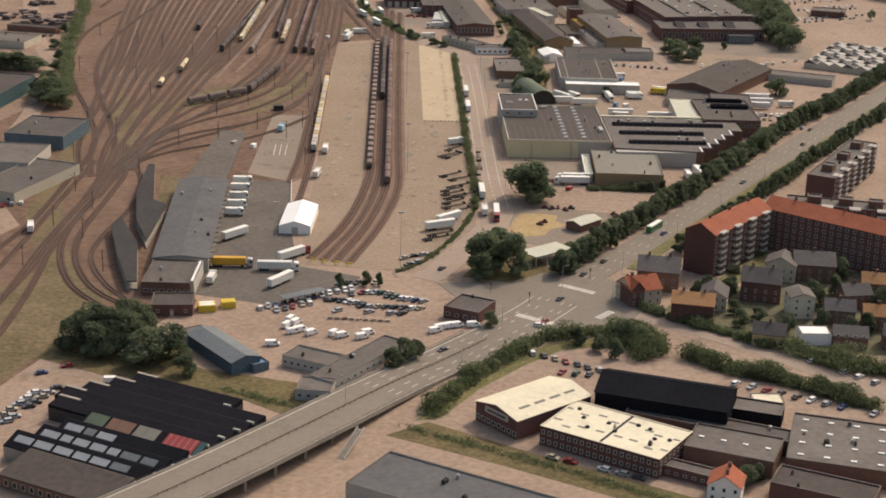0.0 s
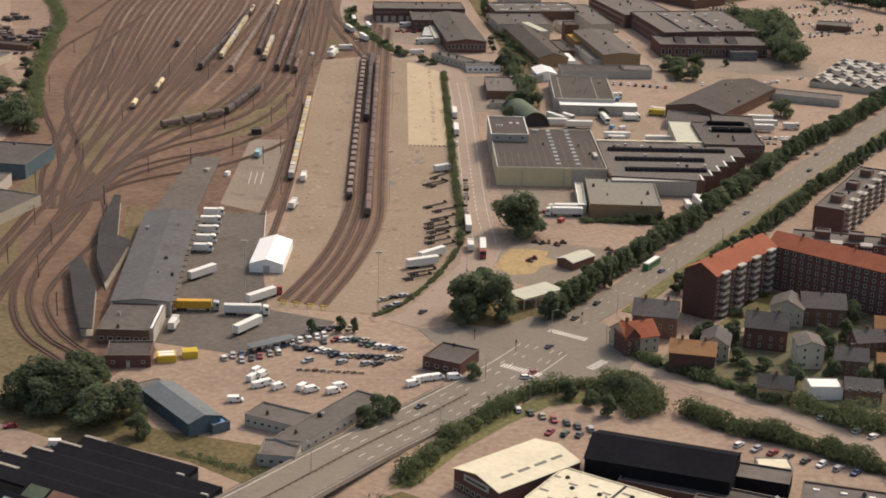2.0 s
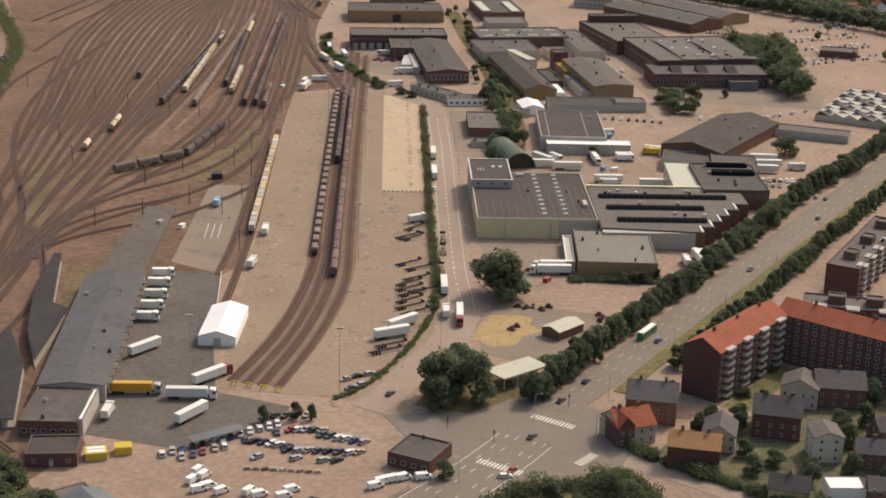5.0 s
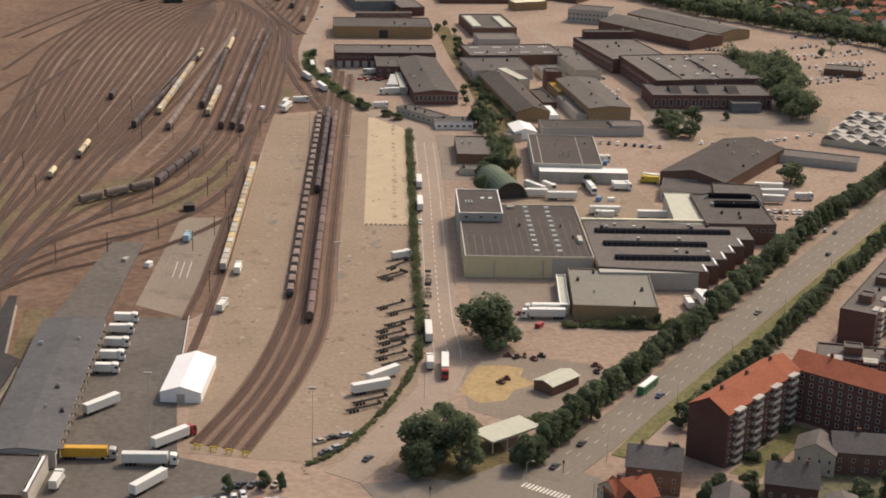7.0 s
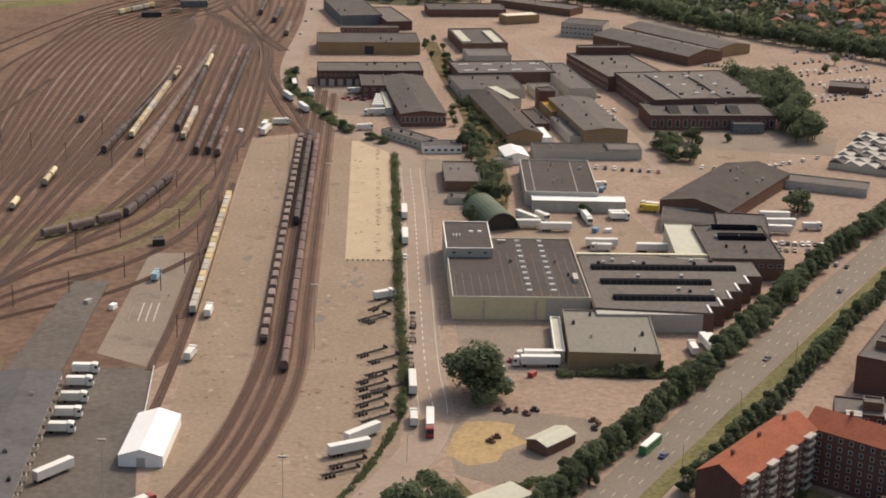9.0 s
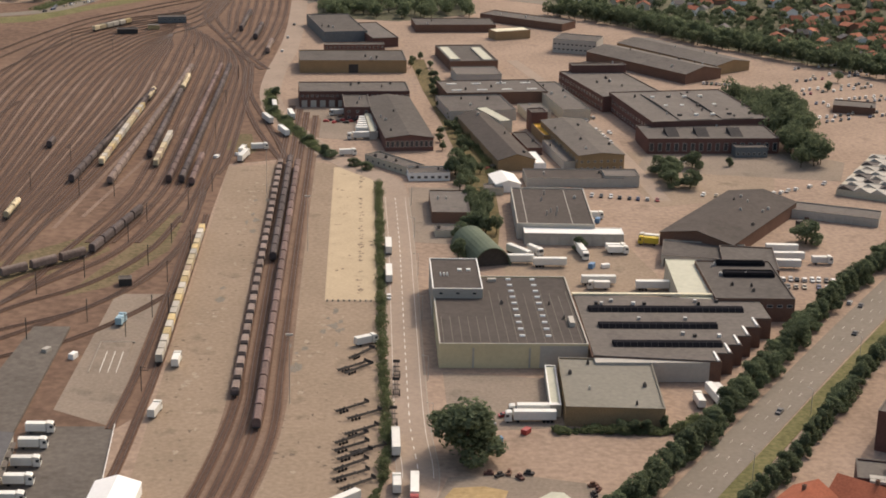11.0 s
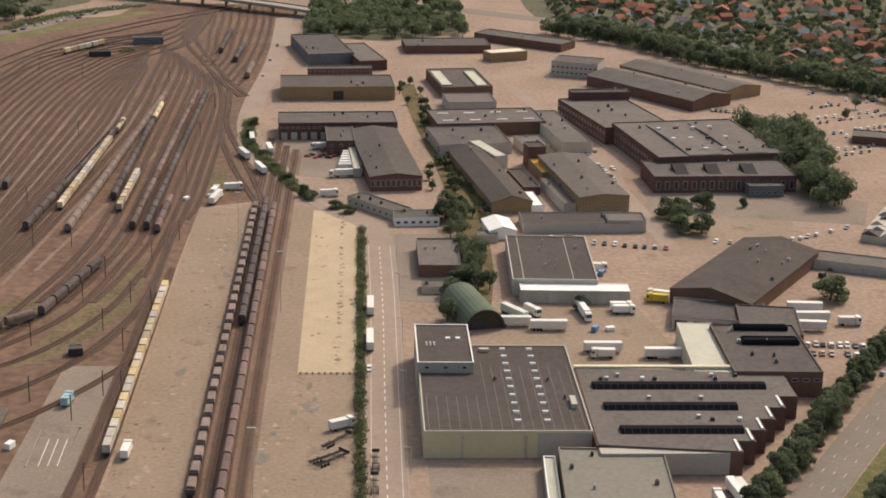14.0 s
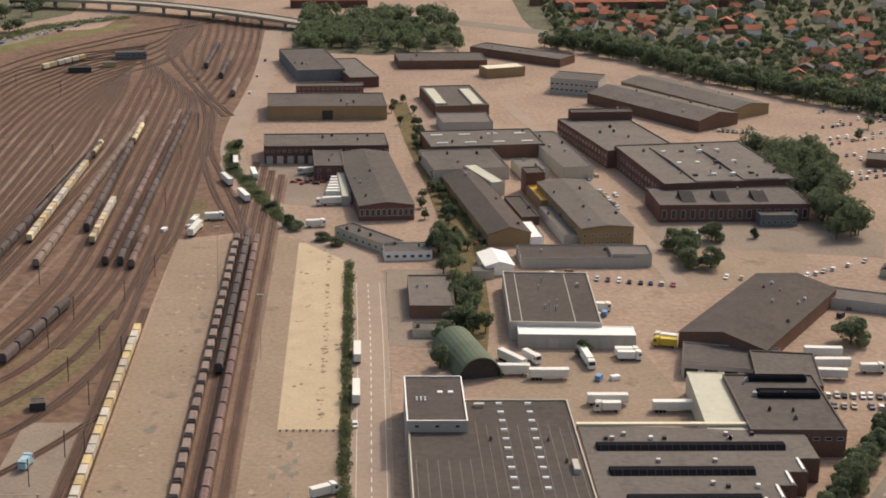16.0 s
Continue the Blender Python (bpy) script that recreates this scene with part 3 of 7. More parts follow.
track([(-57, 12), (-72, -18), (-90, -44), (-118, -66), (-134, -84), (-143, -110), (-147, -150)])
track([(-62, 60), (-72, 20), (-92, -14), (-120, -38), (-139, -70), (-146, -110)], M_BALLAST2)
track([(-66, 110), (-74, 60), (-92, 18), (-118, -12), (-137, -50), (-147, -100)])
track([(-83, 121), (-97, 54), (-122, 19), (-138, -41), (-148, -103)], M_BALLAST2)
track([(-62, 175), (-60, 120), (-63, 60), (-80, 5), (-104, -30), (-128, -62), (-142, -100)])
track([(-55, 112), (-55, 0), (-55.3, -70), (-58, -150), (-62, -180)])
track([(-59.5, 150), (-60, 40), (-61, -60), (-64, -120)], M_BALLAST2)
flat("track_bed", ribbon(Shape(), smooth([(-19.4, 300), (-19.8, 205), (-20.3, 60), (-20.3, -60), (-20.6, -110), (-24, -150), (-31, -188), (-41, -228)]), -10.4, 9.4, -0.1, 0.075), M_BED,
     "wide brown ballast bed of the freight sidings", "track bed")
for k, (x, xe) in enumerate(((-27.1, -48.8), (-22.4, -43.5), (-18.4, -38.5), (-13.2, -33))):
    track([(x + 1, 330 - 8 * k), (x + 0.6, 205), (x, 60), (x, -60), (x + 0.5 * (k < 1), -100 - 6 * k), (x - 3.5, -145 - 3 * k), (x - 10, -185 - 2 * k),
           (xe, -226 - 1.6 * k)], M_BALLAST2 if k % 2 else M_BALLAST, 3.6)
track([(-57, 450), (-52, 361), (-40, 296), (-31, 250), (-23, 205)])
track([(-60, 440), (-55, 350), (-45, 285), (-35, 240), (-26, 205)])
for k, x in enumerate((-86, -80, -74, -68, -62, -56, -50, -44.5)):
    track([(-84 + 4.4 * k, 546 - 12 * k), (-82 + 5 * k, 575 - 6 * k), (x, 640 - 4 * k), (x - 1, 690), (x - 5, 752)], M_BALLAST if k % 2 else M_BALLAST2)
for k, i in enumerate((2, 5, 7, 9, 12, 14, 17, 19, 21, 24)):
    x0, x1 = yard_x(i, 90) + 2.5, YARD_X[i] + 2.6
    flat("cinder_path", ribbon(Shape(), smooth([(x0, 90 + 17 * (k % 4)), (x0 + (x1 - x0) * 0.45, 200), (x1, 340), (x1 + 0.3, 420 - 11 * (k % 3))]), -0.95, 0.95, -0.1, 0.085 + 0.004 * k),
         M_CINDER, "pale trodden cinder path between two tracks", "path")
# ---- generic building ----
WINDOWS = {}


def window(parent, m, w, h, frame_mat=M_FRAME, split=True):
    key = (w, h, frame_mat.name, split)
    if key not in WINDOWS:
        t = min(0.16, w * 0.15)
        x, u, v = w / 2, w / 2 - t, h - t
        verts = [(-x, 0.1, 0), (x, 0.1, 0), (x, 0.1, h), (-x, 0.1, h), (-x, -0.06, 0), (x, -0.06, 0), (x, -0.06, h), (-x, -0.06, h),
                 (-u, -0.06, t), (u, -0.06, t), (u, -0.06, v), (-u, -0.06, v), (-u, -0.01, t), (u, -0.01, t), (u, -0.01, v), (-u, -0.01, v)]
        faces = [(3, 2, 1, 0)]
        for a in range(4):
            b = (a + 1) % 4
            faces += [(a, b, 4 + b, 4 + a), (4 + a, 4 + b, 8 + b, 8 + a), (8 + a, 8 + b, 12 + b, 12 + a)]
        if not split:
            faces.append((12, 13, 14, 15))
        me = Shape().faces(verts, faces).mesh("window", frame_mat)
        if split:
            WINDOWS[key] = (me, Shape().box(-u, -0.008, t, u, 0.06, v).mesh("pane", M_GLASS))
        else:
            me.materials.append(M_GLASS)
            me.polygons[len(faces) - 1].material_index = 1
            WINDOWS[key] = (me, None)
    f, g = WINDOWS[key]
    ob = part("window", f, None, parent, at=m)
    if g:
        part("pane", g, None, ob)


def side_pose(side, w, d, u, z):
    if side == "f":
        return pose(u, -d / 2, z)
    if side == "b":
        return pose(u, d / 2, z, 0, 0, 180)
    if side == "l":
        return pose(-w / 2, u, z, 0, 0, -90)
    return pose(w / 2, u, z, 0, 0, 90)


def building(name, cx, cy, w, d, ang, h, wall, roof, label, kind="flat", rise=2.0, wins=(), doors=(), skylights=None, vents=0, parapet=0.4,
             along="y", chimney=0, category="building", trim=None, group=""):
    """Walls of some thickness, a roof of its own, and what its faces carry. wins: (side, count, rows, width, height, sill, storey)."""
    b = thing(name, pose(cx, cy, 0, 0, 0, ang), label, category, group)
    x, y = w / 2, d / 2
    if kind == "flat":
        part("wall", Shape().ring(-x, -y, x, y, 0.35, -0.3, h + parapet), wall, b)
        part("roof", Shape().box(-x + 0.36, -y + 0.36, h - 0.4, x - 0.36, y - 0.36, h), roof, b)
        part("coping", Shape().ring(-x - 0.05, -y - 0.05, x + 0.05, y + 0.05, 0.45, h + parapet + 0.004, h + parapet + 0.1), trim or M_ROOF_L, b)
    else:
        s, r, o = Shape(), Shape(), 0.35
        t = 0.22
        if along == "y":
            s.extrude_y([(-x, -0.3), (x, -0.3), (x, h), (0, h + rise), (-x, h)], -y, y)
            k = rise / x
            for sg in (-1, 1):
                prof = [(0, h + rise + 0.02), (sg * (x + o), h - k * o + 0.02), (sg * (x + o), h - k * o + 0.02 + t), (0, h + rise + 0.02 + t)]
                r.extrude_y(prof if sg < 0 else prof[::-1], -y - o, y + o)
        else:
            s.extrude_x([(-y, -0.3), (y, -0.3), (y, h), (0, h + rise), (-y, h)], -x, x)
            k = rise / y
            for sg in (-1, 1):
                prof = [(0, h + rise + 0.02), (sg * (y + o), h - k * o + 0.02), (sg * (y + o), h - k * o + 0.02 + t), (0, h + rise + 0.02 + t)]
                r.extrude_x(prof if sg < 0 else prof[::-1], -x - o, x + o)
        part("wall", s, wall, b)
        part("roof", r, roof, b)
    for side, count, rows, ww, wh, sill, storey in wins:
        span = w if side in "fb" else d
        for i in range(count):
            u = (i + 0.5) / count * span - span / 2
            for k in range(rows):
                window(b, side_pose(side, w, d, u, sill + k * storey), ww, wh, split=category != "building" and cy < -280)
    for side, count, dw, dh, mat in doors:
        span = w if side in "fb" else d
        for i in range(count):
            u = (i + 0.5) / count * span - span / 2
            part("door", Shape().box(-dw / 2, -0.08, 0.1, dw / 2, 0.05, dh), mat, b, at=side_pose(side, w, d, u, 0))
    if skylights:
        nx, ny, sw, sd = skylights
        for i in range(nx):
            for j in range(ny):
                u, v = (i + 0.5) / nx * w - x, (j + 0.5) / ny * d - y
                z = h if kind == "flat" else h + rise * (1 - abs(u if along == "y" else v) / (x if along == "y" else y)) + 0.2
                part("skylight", Shape().prism([(u - sw / 2, v - sd / 2), (u + sw / 2, v - sd / 2), (u + sw / 2, v + sd / 2), (u - sw / 2, v + sd / 2)],
                                               z - 0.1, z + 0.35), M_SKYL, b)
    rng = random.Random(int(abs(cx * 7 + cy * 3)))
    for i in range((vents + 1) // 2):
        u, v, q = rng.uniform(-0.42, 0.42) * w, rng.uniform(-0.42, 0.42) * d, rng.uniform(0.3, 0.65)
        z = h if kind == "flat" else h + rise * (1 - abs(u if along == "y" else v) / (x if along == "y" else y))
        part("roof_vent", Shape().box(u - q, v - q, z - 0.1, u + q, v + q, z + 0.7 + q).tube((u, v, z + 0.7 + q), (u, v, z + 1.1 + q), 0.25, 0.25),
             rng.choice((M_ROOF_L, M_DARK, M_SILVER)), b)
    for i in range(chimney):
        u = (i + 0.5) / chimney * (d if along == "y" else w) - (d if along == "y" else w) / 2
        c = (rise * 0 + 0.3, u) if along == "y" else (u, 0.3)
        part("chimney", Shape().box(c[0] - 0.45, c[1] - 0.45, h + rise * 0.5, c[0] + 0.45, c[1] + 0.45, h + rise + 1.3)
             .ring(c[0] - 0.55, c[1] - 0.55, c[0] + 0.55, c[1] + 0.55, 0.2, h + rise + 1.3, h + rise + 1.45), M_BRICK2, b)
    return b


# ---- central works ----
fac = building("factory_hall", 66.5, -32.5, 51.4, 71.7, 0, 8.6, M_CREAM, M_ROOF_BR, "cream-clad factory hall with a brown ribbed flat roof", trim=M_GREYWALL,
               vents=5)
for i in range(16):
    u = -24 + i * 3.2
    part("roof_seam", Shape().box(u - 0.07, -35, 8.6, u + 0.07, -8 if i < 6 else 20 - (i % 3) * 3, 8.68), M_ROOF_PALE, fac)
for u in (3.6, 12.8):
    for j in range(10):
        v = -27.2 + j * 6.7
        part("skylight", Shape().extrude_x([(v - 0.7, 8.55), (v + 0.7, 8.55), (v + 0.4, 9.05), (v - 0.4, 9.05)], u - 0.95, u + 0.95), M_SKYL, fac)
part("roof_plant", Shape().box(21.4, -18, 8.6, 23.2, -11, 10.2), M_GREYWALL, fac, "pale grey rooftop plant")
part("roof_plant", Shape().box(-4.5, 30.2, 8.6, -1.2, 31.8, 9.8), M_GREYWALL, fac, "pale grey rooftop plant")
part("grey_wall_panel", Shape().box(9, -36.0, 0.2, 25.5, -35.87, 8.3), M_GREYWALL, fac, "grey cladding panel on the front wall")
for u in (-14, 5.5, 14):
    part("wall_duct", Shape().box(u - 0.3, -36.2, 0.2, u + 0.3, -35.88, 7.5), M_GREYWALL, fac)
tower = building("factory_tower", 49.6, -3.2, 18.6, 35.7, 0, 12, M_GREYWALL, M_ROOF_BR, "taller grey-walled block with a dark flat roof on the factory",
                 trim=M_WHITE, wins=(("f", 3, 1, 1.6, 1.1, 10.0, 3),))
for i in range(6):
    part("roof_vent", Shape().box(-6 + (i % 3) * 1.3, -2 + (i // 3) * 2, 12, -5.4 + (i % 3) * 1.3, -1.4 + (i // 3) * 2, 12.6), M_SKYL, tower)
for i in range(2):
    part("skylight", Shape().box(1 + 3.4 * i, 4, 11.9, 2.6 + 3.4 * i, 5.6, 12.5), M_SKYL, tower)

saw = thing("stepped_factory", pose(0, 0, 0), "grey flat-roofed factory with a stepped brick east side and dark rooflights", "building")
STEPS = [(92.5, -76), (136, -81), (136, -73.5), (141.5, -73.5), (141.5, -65.5), (146.5, -65.5), (146.5, -57), (151.5, -57), (151.5, -48), (157, -48),
         (157, -39), (163, -39), (163, -20), (93, -14)]
part("wall", Shape().prism(STEPS, -0.3, 7.6), M_BRICK2, saw, "brown brick wall")
part("roof", Shape().prism([(x + (0.5 if x < 100 else -0.3), y) for x, y in STEPS], 7.604, 8.0), M_ROOF_L, saw)
part("front_cladding", Shape().box(93, -80.9, 0.2, 132, -76.8, 7.3), M_GREYWALL, saw, "pale grey metal cladding")
part("eaves_band", Shape().box(93, -15.2, 8.0, 163, -13.6, 8.7), M_ROOF_WHITE, saw, "cream band along the roof edge")
for (y0, x0, x1) in ((-31, 97, 154), (-48, 98.5, 141), (-66, 101, 139)):
    part("rooflight", Shape().extrude_x([(y0 - 2.6, 8.0), (y0 + 2.6, 8.0), (y0 + 1.4, 9.3), (y0 - 1.2, 9.3)], x0, x1), M_BLACK, saw, "long dark rooflight")
    for k in range(int((x1 - x0) / 2.4)):
        part("glazing_bar", Shape().extrude_x([(y0 - 2.75, 8.0), (y0 - 2.6, 8.0), (y0 - 1.2, 9.3), (y0 - 1.2, 9.42)], x0 + 1 + k * 2.4, x0 + 1.14 + k * 2.4), M_DARK, saw)
for i, (x, y) in enumerate(((136, -77), (141.5, -69), (146.5, -61), (151.5, -52), (157, -43))):
    part("step_coping", Shape().box(x - 1.6, y - 4.2, 8.0, x - 0.9, y + 3.8, 8.5), M_WHITE, saw)
    part("loading_door", Shape().box(x - 0.1, y - 2.5, 0.2, x + 0.12, y + 1, 3.6), M_DARK, saw)
RV = random.Random(5)
for i in range(14):
    x, y = RV.uniform(100, 150), RV.choice((-22, -25, -39, -41, -56, -58))
    part("roof_vent", Shape().box(x - 0.6, y - 0.6, 7.9, x + 0.6, y + 0.6, 9.0), RV.choice((M_SILVER, M_DARK, M_SKYL)), saw)
flatb = building("low_warehouse", 95.6, -97, 31.5, 42, -3, 6.4, M_YBRICK, M_ROOF_PALE, "low warehouse with a pale gravel flat roof and brown walls", vents=9,
                 trim=M_ROOF_PALE)
building("loading_canopy", 77.3, -93, 3.6, 34, -3, 3.8, M_GREYWALL, M_ROOF_GREEN, "narrow pale-roofed loading canopy beside the warehouse", trim=M_WHITE)
strip = building("green_roof_wing", 141, 4.5, 12.6, 50, -3, 7.6, M_PLASTER, M_ROOF_GREEN, "long wing with a pale green sheet roof", trim=M_ROOF_GREEN, parapet=0.1)
ldark = building("office_block", 161.5, 1.5, 30, 45, -1, 8.8, M_BRICK2, M_ROOF, "dark flat-roofed office block with brick walls", vents=14, trim=M_ROOF_L,
                 wins=(("f", 8, 1, 2.2, 1.2, 5.6, 3),))
for (x0, y0, x1, y1) in ((-8, 17, 12, 20), (-7, 3, 13, 8)):
    part("roof_plant", Shape().box(x0, y0, 8.8, x1, y1, 10.2).ring(x0 + 0.5, y0 + 0.5, x1 - 0.5, y1 - 0.5, 0.2, 10.2, 10.6), M_BLACK, ldark, "dark roof plant room")
building("gabled_warehouse", 177, 96, 33, 79, -33.5, 6.0, M_BRICK2, M_ROOF_BR, "large warehouse with a low brown gabled roof", "gable", 3.4, vents=14)
building("warehouse_wing", 156, 51, 34, 22, -12, 4.6, M_GREYWALL, M_ROOF, "low dark-roofed wing with dark loading doors", doors=(("f", 5, 4.6, 3.6, M_DARK),), trim=M_ROOF_L)
building("warehouse_annex", 172, 38, 22, 30, -8, 5.6, M_BRICK2, M_ROOF, "low dark flat-roofed annex", trim=M_ROOF_L)
depot = building("dark_depot", 98.5, 108, 33.5, 57, -2, 6.6, M_GREYWALL, M_ROOF_BR, "depot with a dark flat roof and pale edging", vents=2, trim=M_GREYWALL)
part("roof_seam", Shape().box(-12.4, -28, 6.6, -12.1, 28, 6.72), M_GREYWALL, depot, "pale roof seam")
part("roof_seam", Shape().box(7.2, -28, 6.6, 7.5, 28, 6.72), M_GREYWALL, depot, "pale roof seam")
for x, y in ((-3, -14), (-1, -10), (1, -15), (2, -8), (-4, 8), (-2, 18)):
    part("flue", Shape().tube((x, y, 6.5), (x, y, 8.6), 0.3, 0.3), M_SILVER, depot)
ws = building("white_depot_front", 104.5, 75.5, 42.4, 9, -1.5, 5.2, M_GREYWALL, M_WHITE, "white-roofed depot front with grey loading doors", trim=M_WHITE, parapet=0.1)
for i in range(9):
    part("loading_door", Shape().box(-19.5 + i * 4.7, -4.62, 0.1, -16.2 + i * 4.7, -4.42, 3.8), M_GREYWALL, ws)
q = thing("arched_shed", pose(63.5, 57, 0, 0, 0, 14), "green corrugated arched shed", "building")
arc = [(8 * math.cos(math.pi * i / 14), 8.2 * math.sin(math.pi * i / 14)) for i in range(15)]
part("shell", Shape().extrude_y(arc + [(-7.6, 0), *[(x * 0.95, z * 0.95) for x, z in arc[::-1]][1:-1], (7.6, 0)], -16, 16), M_GREEN, q)
part("end_wall", Shape().extrude_y([(x * 0.94, z * 0.94) for x, z in arc], -14.5, -14.2), M_DARK, q)
part("end_wall", Shape().extrude_y([(x * 0.94, z * 0.94) for x, z in arc], 14.2, 14.5), M_DARK, q)
building("workshop", 53.4, 120, 17, 36, 0, 4.8, M_BRICK2, M_ROOF_L, "small workshop with a grey flat roof", vents=3)
building("site_shed", 53, 86, 15, 9, 0, 2.6, M_PLASTER, M_ROOF_L, "low pale site shed with clutter round it", vents=2)
building("site_shed", 76, 152, 9, 8, 0, 3, M_PLASTER, M_ROOF_L, "low pale shed with a flat roof")
building("angled_office", 30, 196, 10, 34, 40, 3.8, M_PLASTER, M_ROOF, "low angled office with a dark roof and pale walls", vents=5,
         wins=(("l", 8, 1, 1.6, 1.3, 1.2, 3),))
building("angled_office", 46, 178, 20, 12, 4, 3.8, M_WHITE, M_ROOF, "low office with pale walls and dark windows", vents=3, wins=(("f", 6, 1, 1.8, 1.3, 1.2, 3),))
bm_ = building("brick_hall", 33, 277, 25, 96, 6.3, 7.0, M_BRICK, M_ROOF, "long brick hall with a dark roof and white-framed end windows", "gable", 1.6,
               vents=7, wins=(("f", 10, 1, 1.9, 3.2, 2.2, 3),))
building("brick_hall_wing", 10.3, 314, 14.5, 36, 3, 7.2, M_BRICK, M_ROOF, "brick wing with a dark flat roof", vents=3, wins=(("f", 3, 2, 1.6, 1.4, 1.2, 3.2),))
building("loading_dock", 18, 278, 4, 50, 4, 4.2, M_GREYWALL, M_ROOF_GREEN, "long pale-roofed loading dock", parapet=0.1)
building("brick_depot", 8.6, 342, 63, 26, 4, 8.8, M_BRICK, M_ROOF, "two-storey dark brick depot with a dark roof", vents=8,
         wins=(("f", 22, 1, 1.5, 1.2, 6.0, 3),), doors=(("f", 12, 3.2, 4, M_GREYWALL),))
building("yellow_brick_depot", 7, 441, 67, 34, 3.5, 7.6, M_YBRICK, M_ROOF, "long yellow brick depot with a dark roof", vents=6, doors=(("f", 1, 6, 5.5, M_DARK),))
building("brick_office", 8, 492, 40, 10, 5, 5.5, M_BRICK, M_ROOF, "low red brick office building", wins=(("f", 14, 2, 1.4, 1.2, 1, 2.6),))
building("blue_grey_depot", -5, 562, 30, 70, 12, 7, M_BLUEROOF, M_ROOF, "blue-grey depot with stepped dark roofs", vents=6)
building("blue_grey_depot_wing", 22, 540, 18, 60, 14, 6, M_BRICK, M_ROOF_L, "brick depot wing with a grey roof")
building("paired_shed", 81, 462, 31, 54, 8, 6, M_BRICK2, M_ROOF, "shed with a dark roof and two pale bays", vents=3)
for u in (70, 91):
    building("pale_bay", u, 459, 7, 42, 8, 6.7, M_GREYWALL, M_ROOF_GREEN, "pale raised roof bay of the shed", parapet=0.1)
building("grey_shed", 84, 406, 28, 24, 6, 6, M_GREYWALL, M_ROOF_L, "plain grey shed with a flat roof")
building("long_store", 79, 584, 58, 28, 5, 5, M_BRICK2, M_ROOF, "long low dark-roofed store", vents=4)
building("long_store", 135, 607, 70, 20, -36, 5, M_BRICK2, M_ROOF, "long low dark-roofed store", vents=4)
building("white_roof_store", 117, 551, 27, 12, 22, 6, M_YBRICK, M_ROOF_WHITE, "store with a bright cream roof", parapet=0.1)
building("bus_hall", 201, 447, 33, 88, 37, 6.2, M_BRICK2, M_ROOF_L, "huge hall with a grey vaulted roof", "gable", 3.2, vents=12)
building("bus_hall_bay", 226, 478, 31, 92, 35, 5.8, M_YBRICK, M_ROOF_L, "second long bay of the grey vaulted hall", "gable", 2.4, vents=6)
building("car_park_shed", 301, 333, 24, 16, -18, 4, M_BRICK2, M_ROOF_L, "low brick shed in the car park", vents=2)
building("hall_office", 160, 506, 30, 22, -20, 9, M_GREYWALL, M_ROOF, "flat-roofed office at the end of the hall", wins=(("f", 10, 2, 2, 1.2, 2, 3.4),))
building("brick_factory_north", 161.5, 362, 38.5, 72, 14, 8.8, M_BRICK, M_ROOF_L, "long brick factory block with grey roofs", vents=10,
         wins=(("l", 16, 2, 1.8, 1.8, 1.2, 4),), chimney=0)
building("brick_stack_house", 158, 396, 34, 9, 6, 13, M_BRICK, M_ROOF_BR, "tall dark brick plant block on the factory", vents=2)
bigf = building("brick_factory", 195, 297, 67, 74, 10, 10.4, M_BRICK, M_ROOF_L, "large dark brick factory with a wide grey roof", vents=26,
                wins=(("l", 16, 2, 1.8, 1.8, 1.2, 4.4),))
front_range = building("brick_works_range", 196, 245, 70, 30, 3, 7.8, M_BRICK, M_ROOF, "brick front block with tall pale windows", vents=6,
         wins=(("f", 16, 1, 2.2, 4.2, 1.6, 4),))
for u in (-20, -4, 14):
    part("roof_dormer", Shape().extrude_x([(-10, 7.8), (2, 7.8), (2, 10.0), (0.5, 10.4)], u - 3.2, u + 3.2), M_SHADE, front_range, "dark raised roof dormer")
for u in (-8, 16):
    part("raised_roof", Shape().extrude_x([(-35, 10.4), (30, 10.4), (30, 10.9), (0, 11.7), (-35, 10.9)], u - 9, u + 9), M_ROOF_L, bigf, "slightly raised grey roof bay")
for k in range(12):
    u, v = -14 + (k % 4) * 9.5, -26 + (k // 4) * 22
    part("rooflight", Shape().box(u - 1.1, v - 0.8, 11.0, u + 1.1, v + 0.8, 12.0), M_SKYL if k % 3 else M_DARK, bigf)
building("entrance_block", 215, 229, 17, 12, 3, 5, M_BLUEROOF, M_ROOF_L, "low blue-grey entrance block of the factory", wins=(("f", 6, 1, 1.6, 1.4, 1.2, 3),))
building("triple_warehouse", 90, 357, 60, 34, 8, 6.8, M_BRICK2, M_ROOF_L, "wide warehouse with a grey roof and pale skylights", vents=8, skylights=(4, 2, 6, 1.2))
building("triple_warehouse_bay", 128, 337, 16, 74, 9, 6.2, M_PLASTER, M_ROOF_L, "long grey-roofed bay with pale walls", vents=8)
building("triple_warehouse_bay", 78, 318, 38, 40, 9, 5.6, M_GREYWALL, M_ROOF, "lower warehouse bay with a dark roof and grey walls", vents=5)
building("yard_block", 111, 312, 14, 22, 9, 4.4, M_PLASTER, M_ROOF_L, "small pale-walled block round the works yard", vents=3)
building("ridged_warehouse", 83, 240, 19, 96, 9, 5.4, M_YBRICK, M_ROOF_BR, "narrow ochre-walled warehouse with a brown ridged roof", "gable", 3, vents=6)
building("pale_lean_to", 86, 287, 7, 34, 20, 6.6, M_PLASTER, M_ROOF_GREEN, "pale sheet roof strip beside the ridged warehouse", parapet=0.1)
building("pale_lean_to", 101, 205, 6, 24, 7, 3.6, M_WHITE, M_WHITE, "narrow bright white-roofed lean-to", parapet=0.1)
